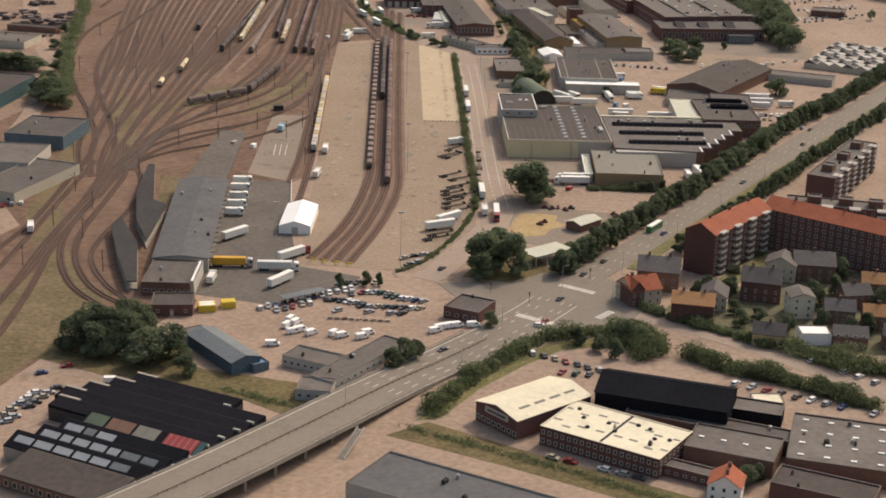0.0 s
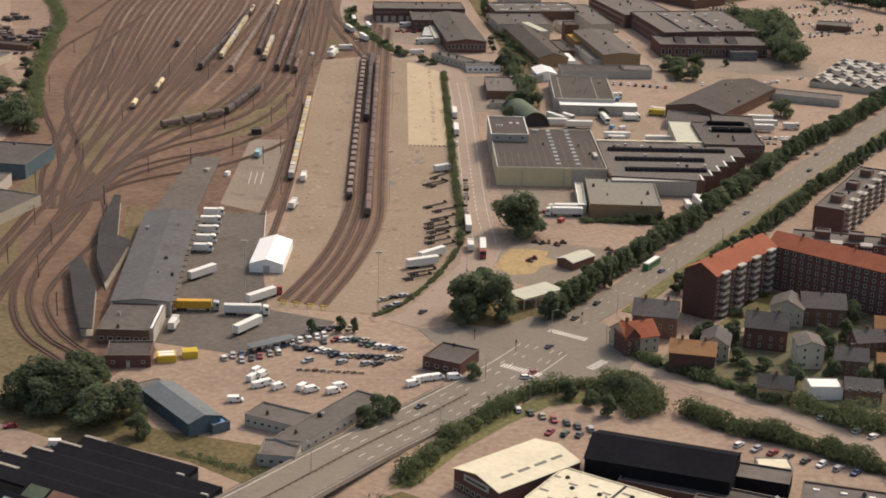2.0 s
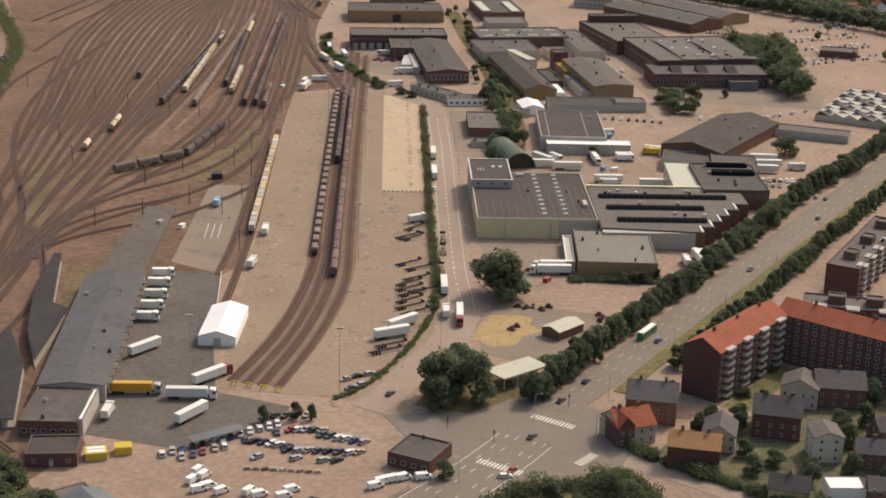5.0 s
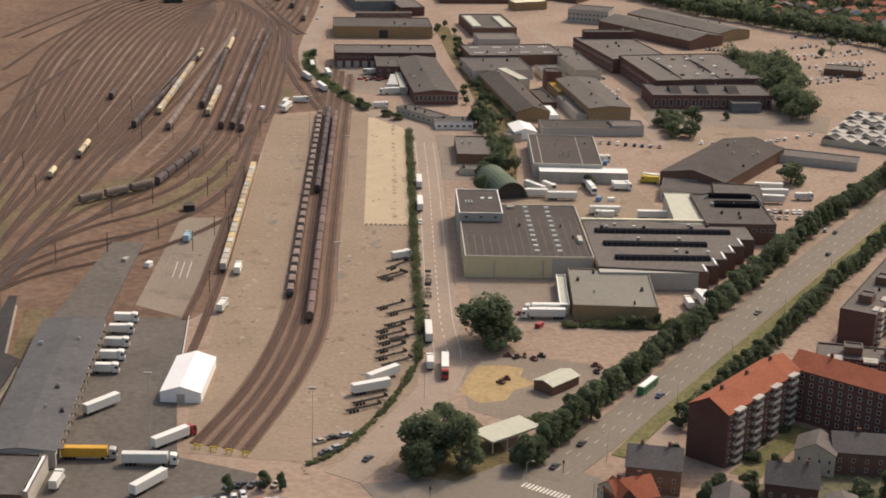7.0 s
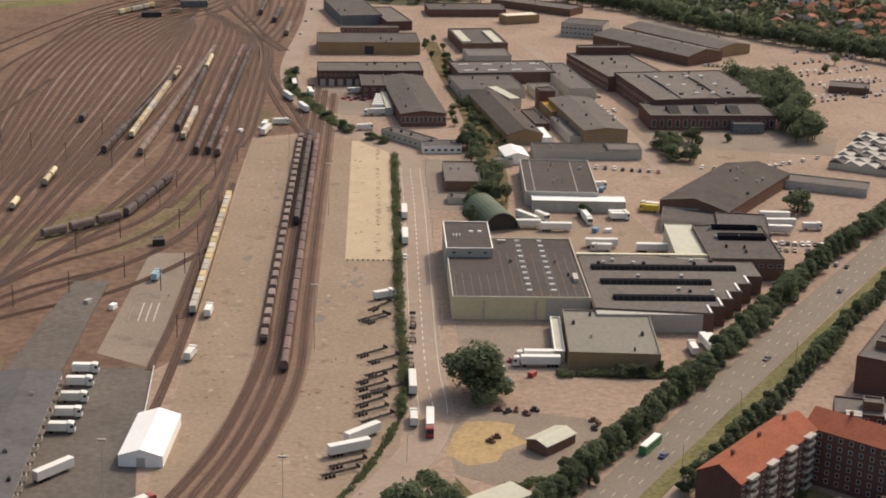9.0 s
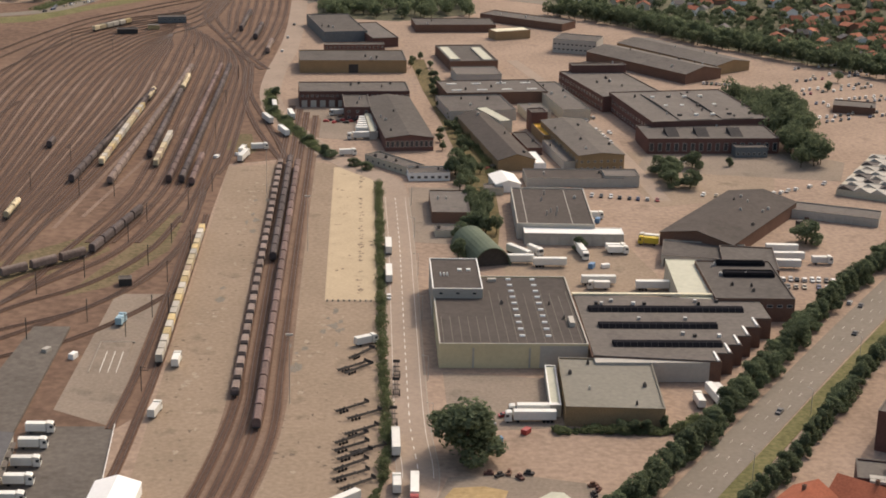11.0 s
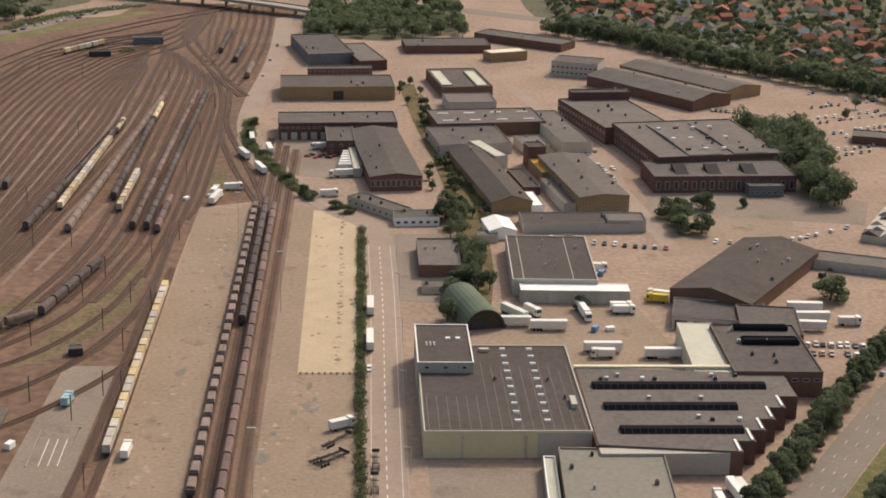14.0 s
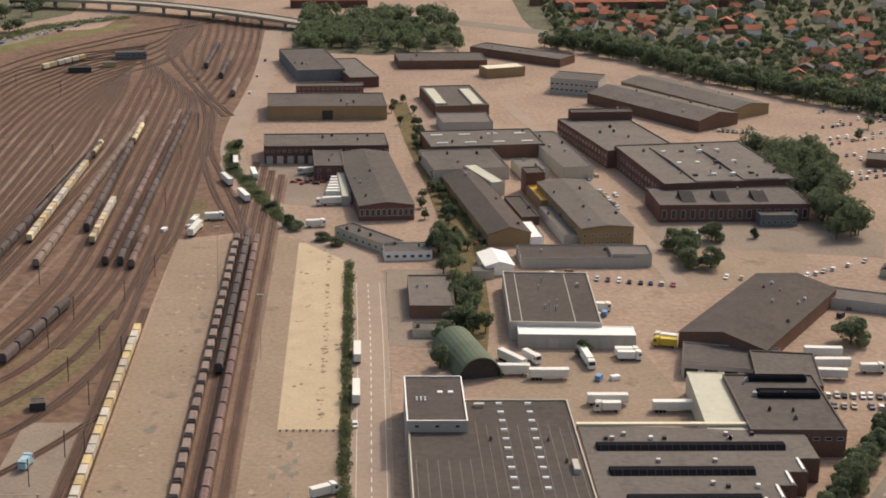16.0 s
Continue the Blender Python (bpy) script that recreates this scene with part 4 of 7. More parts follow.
building("brown_lean_to", 100, 240, 8, 34, 9, 3.6, M_BRICK, M_ROOF_BR, "low brick lean-to with a brown roof", vents=2)
building("white_gabled_shed", 82, 162, 12, 18, 7, 4, M_WHITE, M_WHITE, "small white gabled shed", "gable", 1.8)
building("long_grey_shed", 116, 172, 47, 18, 1.5, 4, M_GREYWALL, M_ROOF_BR, "low long shed with a dark roof", vents=3)
building("end_shed", 139, 171, 17, 13, 0, 5, M_GREYWALL, M_ROOF_L, "grey shed at the end of the row")
building("yellow_factory", 127, 229, 23.6, 76, 8.5, 8.6, M_YBRICK, M_ROOF_L, "long ochre brick factory with a grey roof", "gable", 1.2, vents=10,
         wins=(("f", 7, 2, 1.2, 1.2, 1.5, 3.4), ("l", 14, 1, 1.6, 1.4, 4.6, 3)))
building("factory_lean_to", 114.5, 216, 7, 44, 8.5, 4.6, M_GREYWALL, M_ROOF_L, "grey lean-to beside the ochre factory", parapet=0.1, vents=3)
building("orange_lean_to", 110, 262, 6.5, 36, 8.5, 5.4, M_YBRICK, M_ORANGE, "lean-to with a bright orange sheet roof", parapet=0.1)
building("tall_brick_block", 109, 277, 9, 11, 8, 11, M_BRICK, M_ROOF_BR, "tall narrow dark brick block")
# low market hall of pale shell roofs
mk = thing("shell_roof_hall", pose(287, 171, 0, 0, 0, -29), "pale hall of overlapping shell roofs", "building")
part("wall", Shape().box(-32, -38, 0, 32, 36, 3.2), M_PLASTER, mk)
for i in range(8):
    for j in range(9):
        x, y, o = -28 + i * 8, -34 + j * 8.4, 2 * (j % 2)
        part("roof_shell", Shape().faces([(x - 4 + o, y - 4, 3.2), (x + 4 + o, y - 4, 3.2), (x + 4 + o, y + 4, 3.6), (x - 4 + o, y + 4, 3.6),
                                          (x - 1 + o, y - 4, 5.4), (x + 3 + o, y + 3, 4.4)], [(0, 1, 4), (0, 4, 5, 3), (4, 1, 2, 5), (5, 2, 3), (3, 2, 1, 0)]),
             M_GREYWALL if (i + j) % 3 else M_SLATE, mk)
building("long_garage", 226, 116, 47, 14, -22, 3.6, M_GREYWALL, M_ROOF_L, "low row of grey garages", doors=(("f", 12, 3, 2.6, M_GREYWALL),))

# ---- rail terminal side ----
term = building("freight_terminal", -99.5, -190, 21.5, 108, 1.5, 5.6, M_GREYWALL, M_ROOF_BLUE, "long freight terminal with a dark grey roof", "gable", 1.2, vents=9,
                doors=(("r", 16, 3.2, 3.6, M_DARK),))
for i in range(16):
    part("canopy", Shape().box(10.8, -50 + i * 6.4, 4.4, 12.4, -46 + i * 6.4, 4.6).box(10.8, -49.8 + i * 6.4, 3.9, 10.95, -46.2 + i * 6.4, 4.4), M_ROOF_L, term)
building("terminal_office", -99.8, -258, 18, 26, -2, 5, M_BRICK2, M_ROOF, "terminal office with a dark roof", vents=3, wins=(("f", 6, 1, 1.8, 1.4, 1.4, 3),))
building("canopy", -90.5, -258, 2.2, 24, -2, 5.5, M_GREYWALL, M_WHITE, "bright white canopy strip", parapet=0.05)
building("gatehouse", -95.7, -285, 15, 13, 3, 4, M_BRICK, M_ROOF_BR, "small brown brick gatehouse", wins=(("f", 3, 1, 1.2, 1.2, 1.4, 3),), doors=(("f", 1, 1.2, 2.1, M_FRAME),))
for foot, posts in (([(-130, -108), (-127, -108), (-119.5, -164), (-113, -170), (-115, -219), (-123, -192), (-129, -152)], ((-126.5, -135), (-121, -170), (-117.5, -200))),
                   ([(-132, -200), (-130, -188), (-118, -222), (-111.5, -267), (-115.5, -267), (-124, -236)], ((-128, -205), (-121, -235), (-115, -258)))):
    c = thing("platform_canopy", pose(0, 0, 0), "dark tapering platform canopy beside the curved tracks", "canopy")
    part("roof", Shape().prism(foot, 3.9, 4.3), M_SHADE, c)
    part("platform", Shape().prism([(x * 0.985 - 1.82, y * 0.985 - 2.6) for x, y in foot], 0, 0.8), M_CONC, c)
    for x, y in posts:
        part("post", Shape().tube((x, y, 0.8), (x, y, 3.9), 0.15, 0.15), M_DARK, c)
bl = building("blue_shed", -73, -329, 11, 31, 35, 4.4, M_BLUE, M_BLUEROOF, "blue corrugated shed with a grey-blue roof", "gable", 1.6)
for i in range(30):
    part("wall_rib", Shape().box(-5.6, -15 + i, 0.1, -5.5, -14.85 + i, 4.3), M_BLUE, bl)
building("shed_annex", -84.5, -313.5, 10, 9, 35, 3, M_GREYWALL, M_ROOF_L, "low grey annex of the blue shed", parapet=0.1)
building("blue_porch", -60.5, -339, 6, 5, 35, 2.6, M_BLUE, M_STEELBLUE, "low blue porch of the shed")
building("low_office", -42, -335, 11, 18, 62, 3.4, M_GREYWALL, M_ROOF_L, "low grey office with a dark flat roof", wins=(("r", 7, 1, 1.4, 1.1, 1.2, 3), ("l", 7, 1, 1.4, 1.1, 1.2, 3)), vents=2)
building("low_office", -26.5, -337, 9.5, 44, -34, 3.6, M_GREYWALL, M_ROOF_L, "long low office with a dark grey roof", wins=(("r", 12, 1, 1.4, 1.1, 1.2, 3),), vents=6)
building("low_office", -40, -359, 11.5, 11, -8, 3.4, M_GREYWALL, M_ROOF_L, "small low annex with pale walls", wins=(("f", 4, 1, 1.4, 1.1, 1.2, 3),))
building("petrol_office", 13, -285, 15, 14, 62, 4.2, M_BRICK, M_ROOF, "brick kiosk building with a dark flat roof", vents=2,
         wins=(("l", 4, 1, 1.6, 1.4, 1.2, 3), ("b", 4, 1, 1.6, 1.4, 1.2, 3)))
building("timber_hut", 66.5, -178.5, 8, 14, -45, 3.2, M_BRICK2, M_ROOF_GREEN, "small hut with a pale metal roof", "gable", 1.2)
fuel = thing("canopy_roof", pose(46.5, -222, 0, 0, 0, -52), "pale flat canopy roof on posts beside the trees", "canopy")
part("roof", Shape().box(-5, -10, 3.9, 5, 10, 4.5), M_ROOF_GREEN, fuel)
for x in (-4, 4):
    for y in (-9, -3, 3, 9):
        part("post", Shape().tube((x, y, 0), (x, y, 3.9), 0.15, 0.15), M_WHITE, fuel)
tent = thing("storage_tent", pose(-55.8, -179.5, 0, 0, 0, -3.5), "bright white storage tent with a pitched fabric roof", "tent")
part("front_wall", Shape().extrude_y([(-6.6, 0), (6.6, 0), (6.6, 3.6), (0, 5.6), (-6.6, 3.6)], -15.4, -15.3), M_TENT, tent)
part("rear_wall", Shape().extrude_y([(-6.6, 0), (6.6, 0), (6.6, 3.6), (0, 5.6), (-6.6, 3.6)], 15.3, 15.4), M_TENT, tent)
part("roof", Shape().extrude_y([(-6.7, 3.55), (0, 5.6), (6.7, 3.55), (6.7, 3.68), (0, 5.75), (-6.7, 3.68)], -15.5, 15.5), M_TENT, tent)
for sx in (-6.65, 6.6):
    part("side_wall", Shape().box(sx, -15.3, 0, sx + 0.06, 15.3, 3.54), M_TENT, tent)
part("door", Shape().box(-1.2, -15.5, 0, 1.4, -15.41, 3.0), M_GREYWALL, tent, "grey tent door")

# ---- west side ----
building("teal_warehouse", -238, 14, 28, 88, -11, 7.5, M_TEAL, M_ROOF_BR, "teal corrugated warehouse with a brown felt roof", vents=3)
building("lot_shed", -256, 172, 30, 24, -14, 4.2, M_PLASTER, M_ROOF_L, "low shed with a grey roof in the western lot", vents=3)
building("lot_shed", -250, 214, 34, 9, -14, 3.2, M_BRICK2, M_ROOF_BR, "long low brown shed in the western lot")
building("dark_roof_works", -188, -52, 30, 36, -10, 6.5, M_BLUE, M_ROOF, "works with a dark flat roof", vents=6)
building("grey_roof_works", -197, -98, 30, 34, -6, 5.5, M_GREYWALL, M_ROOF_L, "works with a pale grey roof")
building("angled_works", -182, -132, 24, 52, -22, 4.6, M_PLASTER, M_ROOF, "low works with a pale wall facing the tracks", wins=(("f", 4, 1, 2, 1.4, 1.2, 3),), vents=4)

# ---- south works ----
nbw = building("works_hall", 29.5, -374, 32, 19, 39, 6.4, M_BRICK, M_ROOF_WHITE, "brick works hall with a cream gabled roof", "gable", 2.0, along="x",
               wins=(("l", 8, 1, 1.5, 1.6, 1.0, 3),))
for u in (-11, -4.5, 2, 8.5):
    part("roof_panel", Shape().extrude_x([(-5.4, 7.52), (-4.4, 7.73), (-4.4, 7.79), (-5.4, 7.58)], u, u + 4.5), M_ROOF_PALE, nbw, "olive translucent roof panel")
part("sign_board", Shape().box(-16.25, -5.5, 4.6, -16.05, 5, 6.6), M_GREYWALL, nbw, "pale sign board on the gable")
part("sign_lettering", Shape().box(-16.3, -4.4, 5.2, -16.26, 4, 6.0), M_SLATE, nbw)
flat_hall = building("works_flat_hall", 53, -395.5, 40, 23.5, -34, 6.2, M_BRICK, M_ROOF_WHITE, "long brick works with a cream flat roof and many windows", trim=M_ROOF_WHITE,
         wins=(("f", 18, 2, 1.1, 1.5, 0.9, 2.9), ("r", 8, 2, 1.1, 1.5, 0.9, 2.9)), vents=4, parapet=0.15)
part("roof_valley", Shape().box(-0.4, -11.3, 6.2, 0.4, 11.3, 6.3), M_SHADE, flat_hall, "dark roof valley")
WR = random.Random(6)
for k in range(16):
    u, v = -18.5 + (k % 8) * 5.1 + WR.uniform(-1, 1) + (k % 8 > 3) * 1.2, (-6, 5)[k // 8] + WR.uniform(-3, 3)
    part("roof_panel", Shape().box(u - 1.4, v - 0.5, 6.2, u + 1.4, v + 0.5, 6.26), M_ROOF_PALE, flat_hall, "olive translucent roof panel")
for k in range(9):
    u, v = -16 + k * 4.1, WR.uniform(-7, 7)
    part("roof_dome", Shape().tube((u, v, 6.15), (u, v, 6.6), 0.75, 0.7, 10).tube((u, v, 6.6), (u, v, 6.9), 0.7, 0.3, 10), M_SHADE, flat_hall, "dark domed roof vent")
building("black_hall", 72, -371, 42, 20, -20, 8.6, M_BLACK, M_BLACK, "tall black-clad hall with a black pitched roof", "gable", 3.6, along="x")
building("black_annex", 101, -374, 16, 10, -19, 4.6, M_BLACK, M_ROOF_L, "low black annex with a grey roof")
building("pale_shed", 106, -365, 10, 7.5, 0, 3.6, M_PLASTER, M_ROOF_WHITE, "small pale shed with a cream roof", parapet=0.1)
building("works_link", 88, -388, 62, 9, -24, 4.6, M_BRICK2, M_ROOF, "low dark-roofed link building", vents=3)
building("grey_works", 88, -402, 27, 18, -23, 5.2, M_BRICK2, M_ROOF_L, "works with a plain grey roof", skylights=(4, 1, 1.6, 0.8))
building("grey_works", 121, -401, 31, 34, -17, 5.4, M_BRICK2, M_ROOF_L, "works with a wide grey roof and pale skylights", skylights=(4, 4, 1.8, 0.9), vents=10)
building("brick_workshop", 109, -429, 29, 13, -27, 5.2, M_BRICK, M_ROOF_BR, "brick workshop with a brown flat roof", vents=4)
building("brick_workshop", 71, -414, 22, 6, -30, 3, M_BRICK, M_ROOF, "low brick shed with small windows", wins=(("f", 8, 1, 1.2, 1, 1, 3),))
building("white_villa", 80.8, -427, 9.5, 9, -19, 5.4, M_WHITE, M_TILE, "white house with a red tiled roof", "gable", 3.2, chimney=2, wins=(("f", 3, 2, 1.0, 1.3, 0.9, 2.7), ("l", 3, 2, 1.0, 1.3, 0.9, 2.7)), category="house")
building("south_depot", 2, -437, 56, 24, -31, 5.6, M_GREYWALL, M_ROOF_BLUE, "wide depot with a blue-grey flat roof and pale walls", vents=9, wins=(("l", 4, 1, 4, 1.6, 2.6, 3),))
# saw-tooth hall beside the bridge
sh = thing("sawtooth_hall", pose(-124.6, -427.8, 0, 0, 0, -29), "old black saw-tooth hall with rows of pale rooflights", "building")


def east_end(v):
    """Where the hall stops short of the bridge."""
    return 33.4 + 0.14 * (v + 8.6)


part("wall", Shape().prism([(-2, 0), (east_end(0), 0), (east_end(14), 14), (-2, 14)], -0.2, 4.0), M_BRICK2, sh, "dull brown brick front wall")
part("front_roof", Shape().extrude_x([(-0.4, 4.004), (13.9, 4.004), (13.9, 6.4), (13.2, 6.4), (-0.4, 4.3)], -2.3, east_end(4)), M_ROOF_BR, sh, "brown felt roof slope")
for i in range(11):
    window(sh, pose(0.4 + i * 3.1, 0, 1.0), 1.6, 1.9, split=False)
PANES = random.Random(17)
for j in range(4):
    v, x0 = 14 + 7 * j, (-13, -9, -6, -3)[j]
    x1 = east_end(v)
    part("bay_wall", Shape().box(x0, v, -0.2, x1, v + 6.95, 4.3), M_CONC, sh, "grey rendered wall")
    part("roof_bay", Shape().extrude_x([(v, 4.304), (v + 6.9, 4.304), (v + 6.9, 6.9), (v + 6.3, 7.1), (v, 4.6)], x0, x1), M_BLACK, sh)
    a, x = 2.5 / 6.3, x0 + 2
    while x < x1 - 7:
        w = PANES.choice((4.6, 6.0, 7.0, 7.0))
        if j < 3 and not (j == 2 and x > 14):
            part("rooflight", Shape().extrude_x([(v + 2.3, 4.62 + a * 2.3), (v + 4.7, 4.62 + a * 4.7), (v + 4.7, 4.76 + a * 4.7), (v + 2.3, 4.76 + a * 2.3)], x, x + w - 0.9),
                 PANES.choice((M_PANE, M_PANE, M_BLUEROOF)), sh, "pale glazed rooflight")
        x += w + (1.6 if PANES.random() < 0.3 else 0.2)
    part("gutter_end", Shape().box(x1 - 3.2, v - 0.6, 5.0, x1 - 0.2, v - 0.1, 5.5), M_WHITE, sh, "white gutter end beside the bridge")
for x0, x1, j, mat, lab in ((27, 38, 3, M_RED, "faded red roof sheets"), (16, 24, 3, M_ROOF_PALE, "pale cream roof sheets"), (6, 15, 3, M_BRICK2, "brown roof sheets"),
                            (-2, 5, 3, M_GREEN, "dull green roof sheets"), (38.4, 40.6, 3, M_TEAL, "dark green roof sheets")):
    v, a = 14 + 7 * j, 2.5 / 6.3
    patchwork = part("roof_sheets", Shape().extrude_x([(v + 0.2, 4.62 + a * 0.2), (v + 6.2, 4.62 + a * 6.2), (v + 6.2, 4.72 + a * 6.2), (v + 0.2, 4.72 + a * 0.2)], x0, x1), mat, sh, lab)
    for k in range(int((x1 - x0) / 2.2)):
        x = x0 + 1 + 2.2 * k
        part("sheet_joint", Shape().extrude_x([(v + 0.2, 4.73 + a * 0.2), (v + 6.2, 4.73 + a * 6.2), (v + 6.2, 4.82 + a * 6.2), (v + 0.2, 4.82 + a * 0.2)], x, x + 0.14),
             M_CONC if mat is M_RED else mat, patchwork)
dk = thing("black_roof_hall", pose(-124.6, -427.8, 0, 0, 0, -29), "broad hall of stepped black felt roofs", "building")
for j, (x0, x1) in enumerate(((-20, 40.5), (-23, 41.5), (-19, 42.5), (-14, 43), (-10, 30))):
    v = 42.05 + 6.6 * j
    part("bay_wall", Shape().box(x0, v, -0.2, x1, v + 6.5, 4.3), M_DARK, dk)
    part("roof_bay", Shape().extrude_x([(v, 4.304), (v + 6.5, 4.304), (v + 6.5, 5.9), (v + 5.6, 6.1), (v, 5.2)], x0, x1), M_BLACK, dk)
    part("end_coping", Shape().box(x0 - 0.3, v + 5.6, 5.9, x0 + 7.5, v + 6.7, 6.25), M_CONC, dk, "weathered grey coping")
    part("gutter_end", Shape().box(x1 - 2.6, v - 0.4, 5.6, x1 - 0.2, v + 0.3, 6.3), M_GREYWALL, dk, "pale gutter box")

# ---- apartments ----
def apartments(name, cx, cy, w, d, ang, h, rise, wall, roof, label, storeys, cols, balconies="", kind="gable"):
    st = (h - 1.0) / storeys
    b = building(name, cx, cy, w, d, ang, h, wall, roof, label, kind, rise, wins=(("f", cols, storeys, 1.3, 1.5, 1.5, st),), along="x",
                 category="apartment block", chimney=3 if kind == "gable" else 0, vents=0 if kind == "gable" else 5)
    for bay in range(int(cols / 3) if balconies else 0):
        u = -w / 2 + (bay + 0.5) * w / int(cols / 3)
        for k in range(storeys):
            z = 1.2 + k * st
            bal = part("balcony", Shape().box(u - 2.3, -d / 2 - 1.5, z - 0.15, u + 2.3, -d / 2 - 0.05, z), M_CONC, b)
            part("balustrade", Shape().box(u - 2.3, -d / 2 - 1.5, z, u + 2.3, -d / 2 - 1.42, z + 1.0).box(u - 2.3, -d / 2 - 1.42, z, u - 2.22, -d / 2 - 0.05, z + 1.0)
                 .box(u + 2.22, -d / 2 - 1.42, z, u + 2.3, -d / 2 - 0.05, z + 1.0), M_FRAME, bal, "pale balcony balustrade")
        part("bay_roof", Shape().box(u - 2.4, -d / 2 - 1.6, h - 0.2, u + 2.4, -d / 2 + 2.5, h + 0.5), M_GREYWALL, b)
    return b


apartments("apartment_block", 121, -217.5, 47, 13.5, 50, 17.5, 3.8, M_BRICK, M_TILE, "long dark brick apartment block with an orange tiled roof and balconies", 6, 12, "f")
apartments("apartment_block", 168, -217, 66, 14, -40, 17.5, 3.8, M_BRICK, M_TILE, "dark brick apartment wing with an orange tiled roof", 6, 20)
apartments("flat_roof_apartments", 176, -183, 46, 13, -14, 14, 0, M_BRICK, M_ROOF_L, "brick apartment block with a flat grey roof and penthouses", 5, 12, "f", "flat")
apartments("flat_roof_apartments", 197, -106, 74, 13, 60, 13, 0, M_BRICK, M_ROOF_L, "brick apartment block with white balconies and a flat roof", 5, 18, "f", "flat")
apartments("flat_roof_apartments", 246, -84, 44, 13, 60, 13, 0, M_BRICK, M_ROOF_L, "second brick apartment block with white balconies", 5, 12, "f", "flat")
for (x, y, a) in ((165, -180, -14), (178, -183, -14), (190, -186, -14), (185, -126, 60), (197, -106, 60), (209, -85, 60)):
    building("penthouse", x, y, 6, 5, a, 16.5 if a < 0 else 15.5, M_BRICK2, M_ROOF_L, "small roof penthouse of the apartment block")

# ---- houses by the junction ----
HW = (("f", 4, 2, 0.9, 1.4, 1.0, 2.9), ("l", 3, 2, 0.9, 1.4, 1.0, 2.9))
building("corner_villa", 78, -267, 13, 12, 20, 6.2, M_PLASTER, M_TILE, "ornate corner villa with a red tiled roof", "gable", 4, along="x", chimney=2, wins=HW, category="house")
building("corner_villa_gable", 75, -270, 5.5, 9, 20, 7, M_BRICK, M_TILE, "gabled bay of the corner villa", "gable", 3, wins=(("f", 2, 2, 0.9, 1.4, 1.0, 2.9),), category="house")
building("town_house", 95.5, -285, 15.5, 11, -13, 7.4, M_BRICK, M_TILE2, "brick town house with an ochre tiled roof", "gable", 3, along="x", chimney=2, wins=(("r", 3, 2, 0.9, 1.4, 1.2, 2.9),), category="house")
building("grey_villa", 88, -250, 16, 14, -12, 8, M_BRICK2, M_SLATE, "dark town house with a slate roof", "gable", 4, along="x", chimney=2, wins=HW, category="house")
building("slate_house", 106, -271, 10, 12, -15, 5.5, M_PLASTER, M_SLATE, "small house with a dark slate roof", "gable", 3, wins=HW, category="house")
building("yellow_house", 119, -308, 11.4, 9, -15, 4.8, M_YPLASTER, M_SLATE, "yellow plastered house with a dark roof", "gable", 3, along="x", chimney=1, wins=(("f", 5, 1, 1.0, 1.5, 1.2, 2.9), ("r", 2, 2, 0.9, 1.2, 1.0, 2.6)), category="house")
building("white_house", 136.5, -279, 9, 10, 0, 8.4, M_PLASTER, M_ROOF_L, "pale three-storey house with a shallow grey roof", "gable", 1.6, wins=(("f", 2, 3, 1.0, 1.3, 1.0, 2.7), ("l", 2, 3, 1.0, 1.3, 1.0, 2.7)), category="house")
building("brick_tenement", 126, -261, 15, 13, -15, 8, M_BRICK, M_SLATE, "dark brick tenement with a slate roof", "gable", 4, along="x", chimney=2, wins=HW, category="house")
building("brick_tenement", 152, -236, 16, 15, -8, 7, M_BRICK2, M_SLATE, "brick house with a slate roof", "gable", 3.5, along="x", chimney=1, wins=HW, category="house")
building("grey_villa", 139, -238, 12, 11, -20, 7, M_PLASTER, M_ROOF_L, "pale house with a grey roof", "gable", 3, wins=HW, category="house")
building("white_awning_house", 135.6, -306, 11, 8, 0, 4.4, M_WHITE, M_WHITE, "low building with bright white awnings", parapet=0.1)
building("slate_house", 148, -308, 12, 9, -10, 4.5, M_BRICK2, M_SLATE, "small house with a blue-grey roof", "gable", 2.6, along="x", wins=HW, category="house")
for (x, y, a, m) in ((150, -285, -10, M_SLATE), (163, -290, -10, M_TILE2), (160, -268, 10, M_SLATE), (172, -255, -12, M_TILE2), (176, -285, -12, M_SLATE), (165, -310, -12, M_SLATE)):
    building("terraced_house", x, y, 11, 9, a, 5.6, M_BRICK2, m, "small brick house with a pitched roof", "gable", 3, along="x", chimney=1, wins=HW, category="house")

# ---- trees ----
def leaf_cloud(shape, lobes, count, size, rng):
    area = [l[3] for l in lobes]
    for cx, cy, cz, rx, rz in rng.choices(lobes, area, k=count):
        d = Vector((rng.gauss(0, 1), rng.gauss(0, 1), rng.gauss(0, 1))).normalized() * rng.uniform(0.72, 1.06)
        c = Vector((cx + d.x * rx, cy + d.y * rx, cz + d.z * rz))
        n = (d + Vector((rng.uniform(-1, 1), rng.uniform(-1, 1), rng.uniform(-0.6, 1))) * 0.8).normalized()
        u = n.orthogonal().normalized()
        u = Matrix.Rotation(rng.uniform(0, 6.28), 3, n) @ u
        v, s = n.cross(u), size * rng.uniform(0.6, 1.3)
        k = c + n * s * 0.25
        shape.faces([tuple(c - u * s), tuple(k - v * s * 0.7), tuple(c + u * s), tuple(k + v * s * 0.7)], [(0, 1, 2, 3)])
    return shape


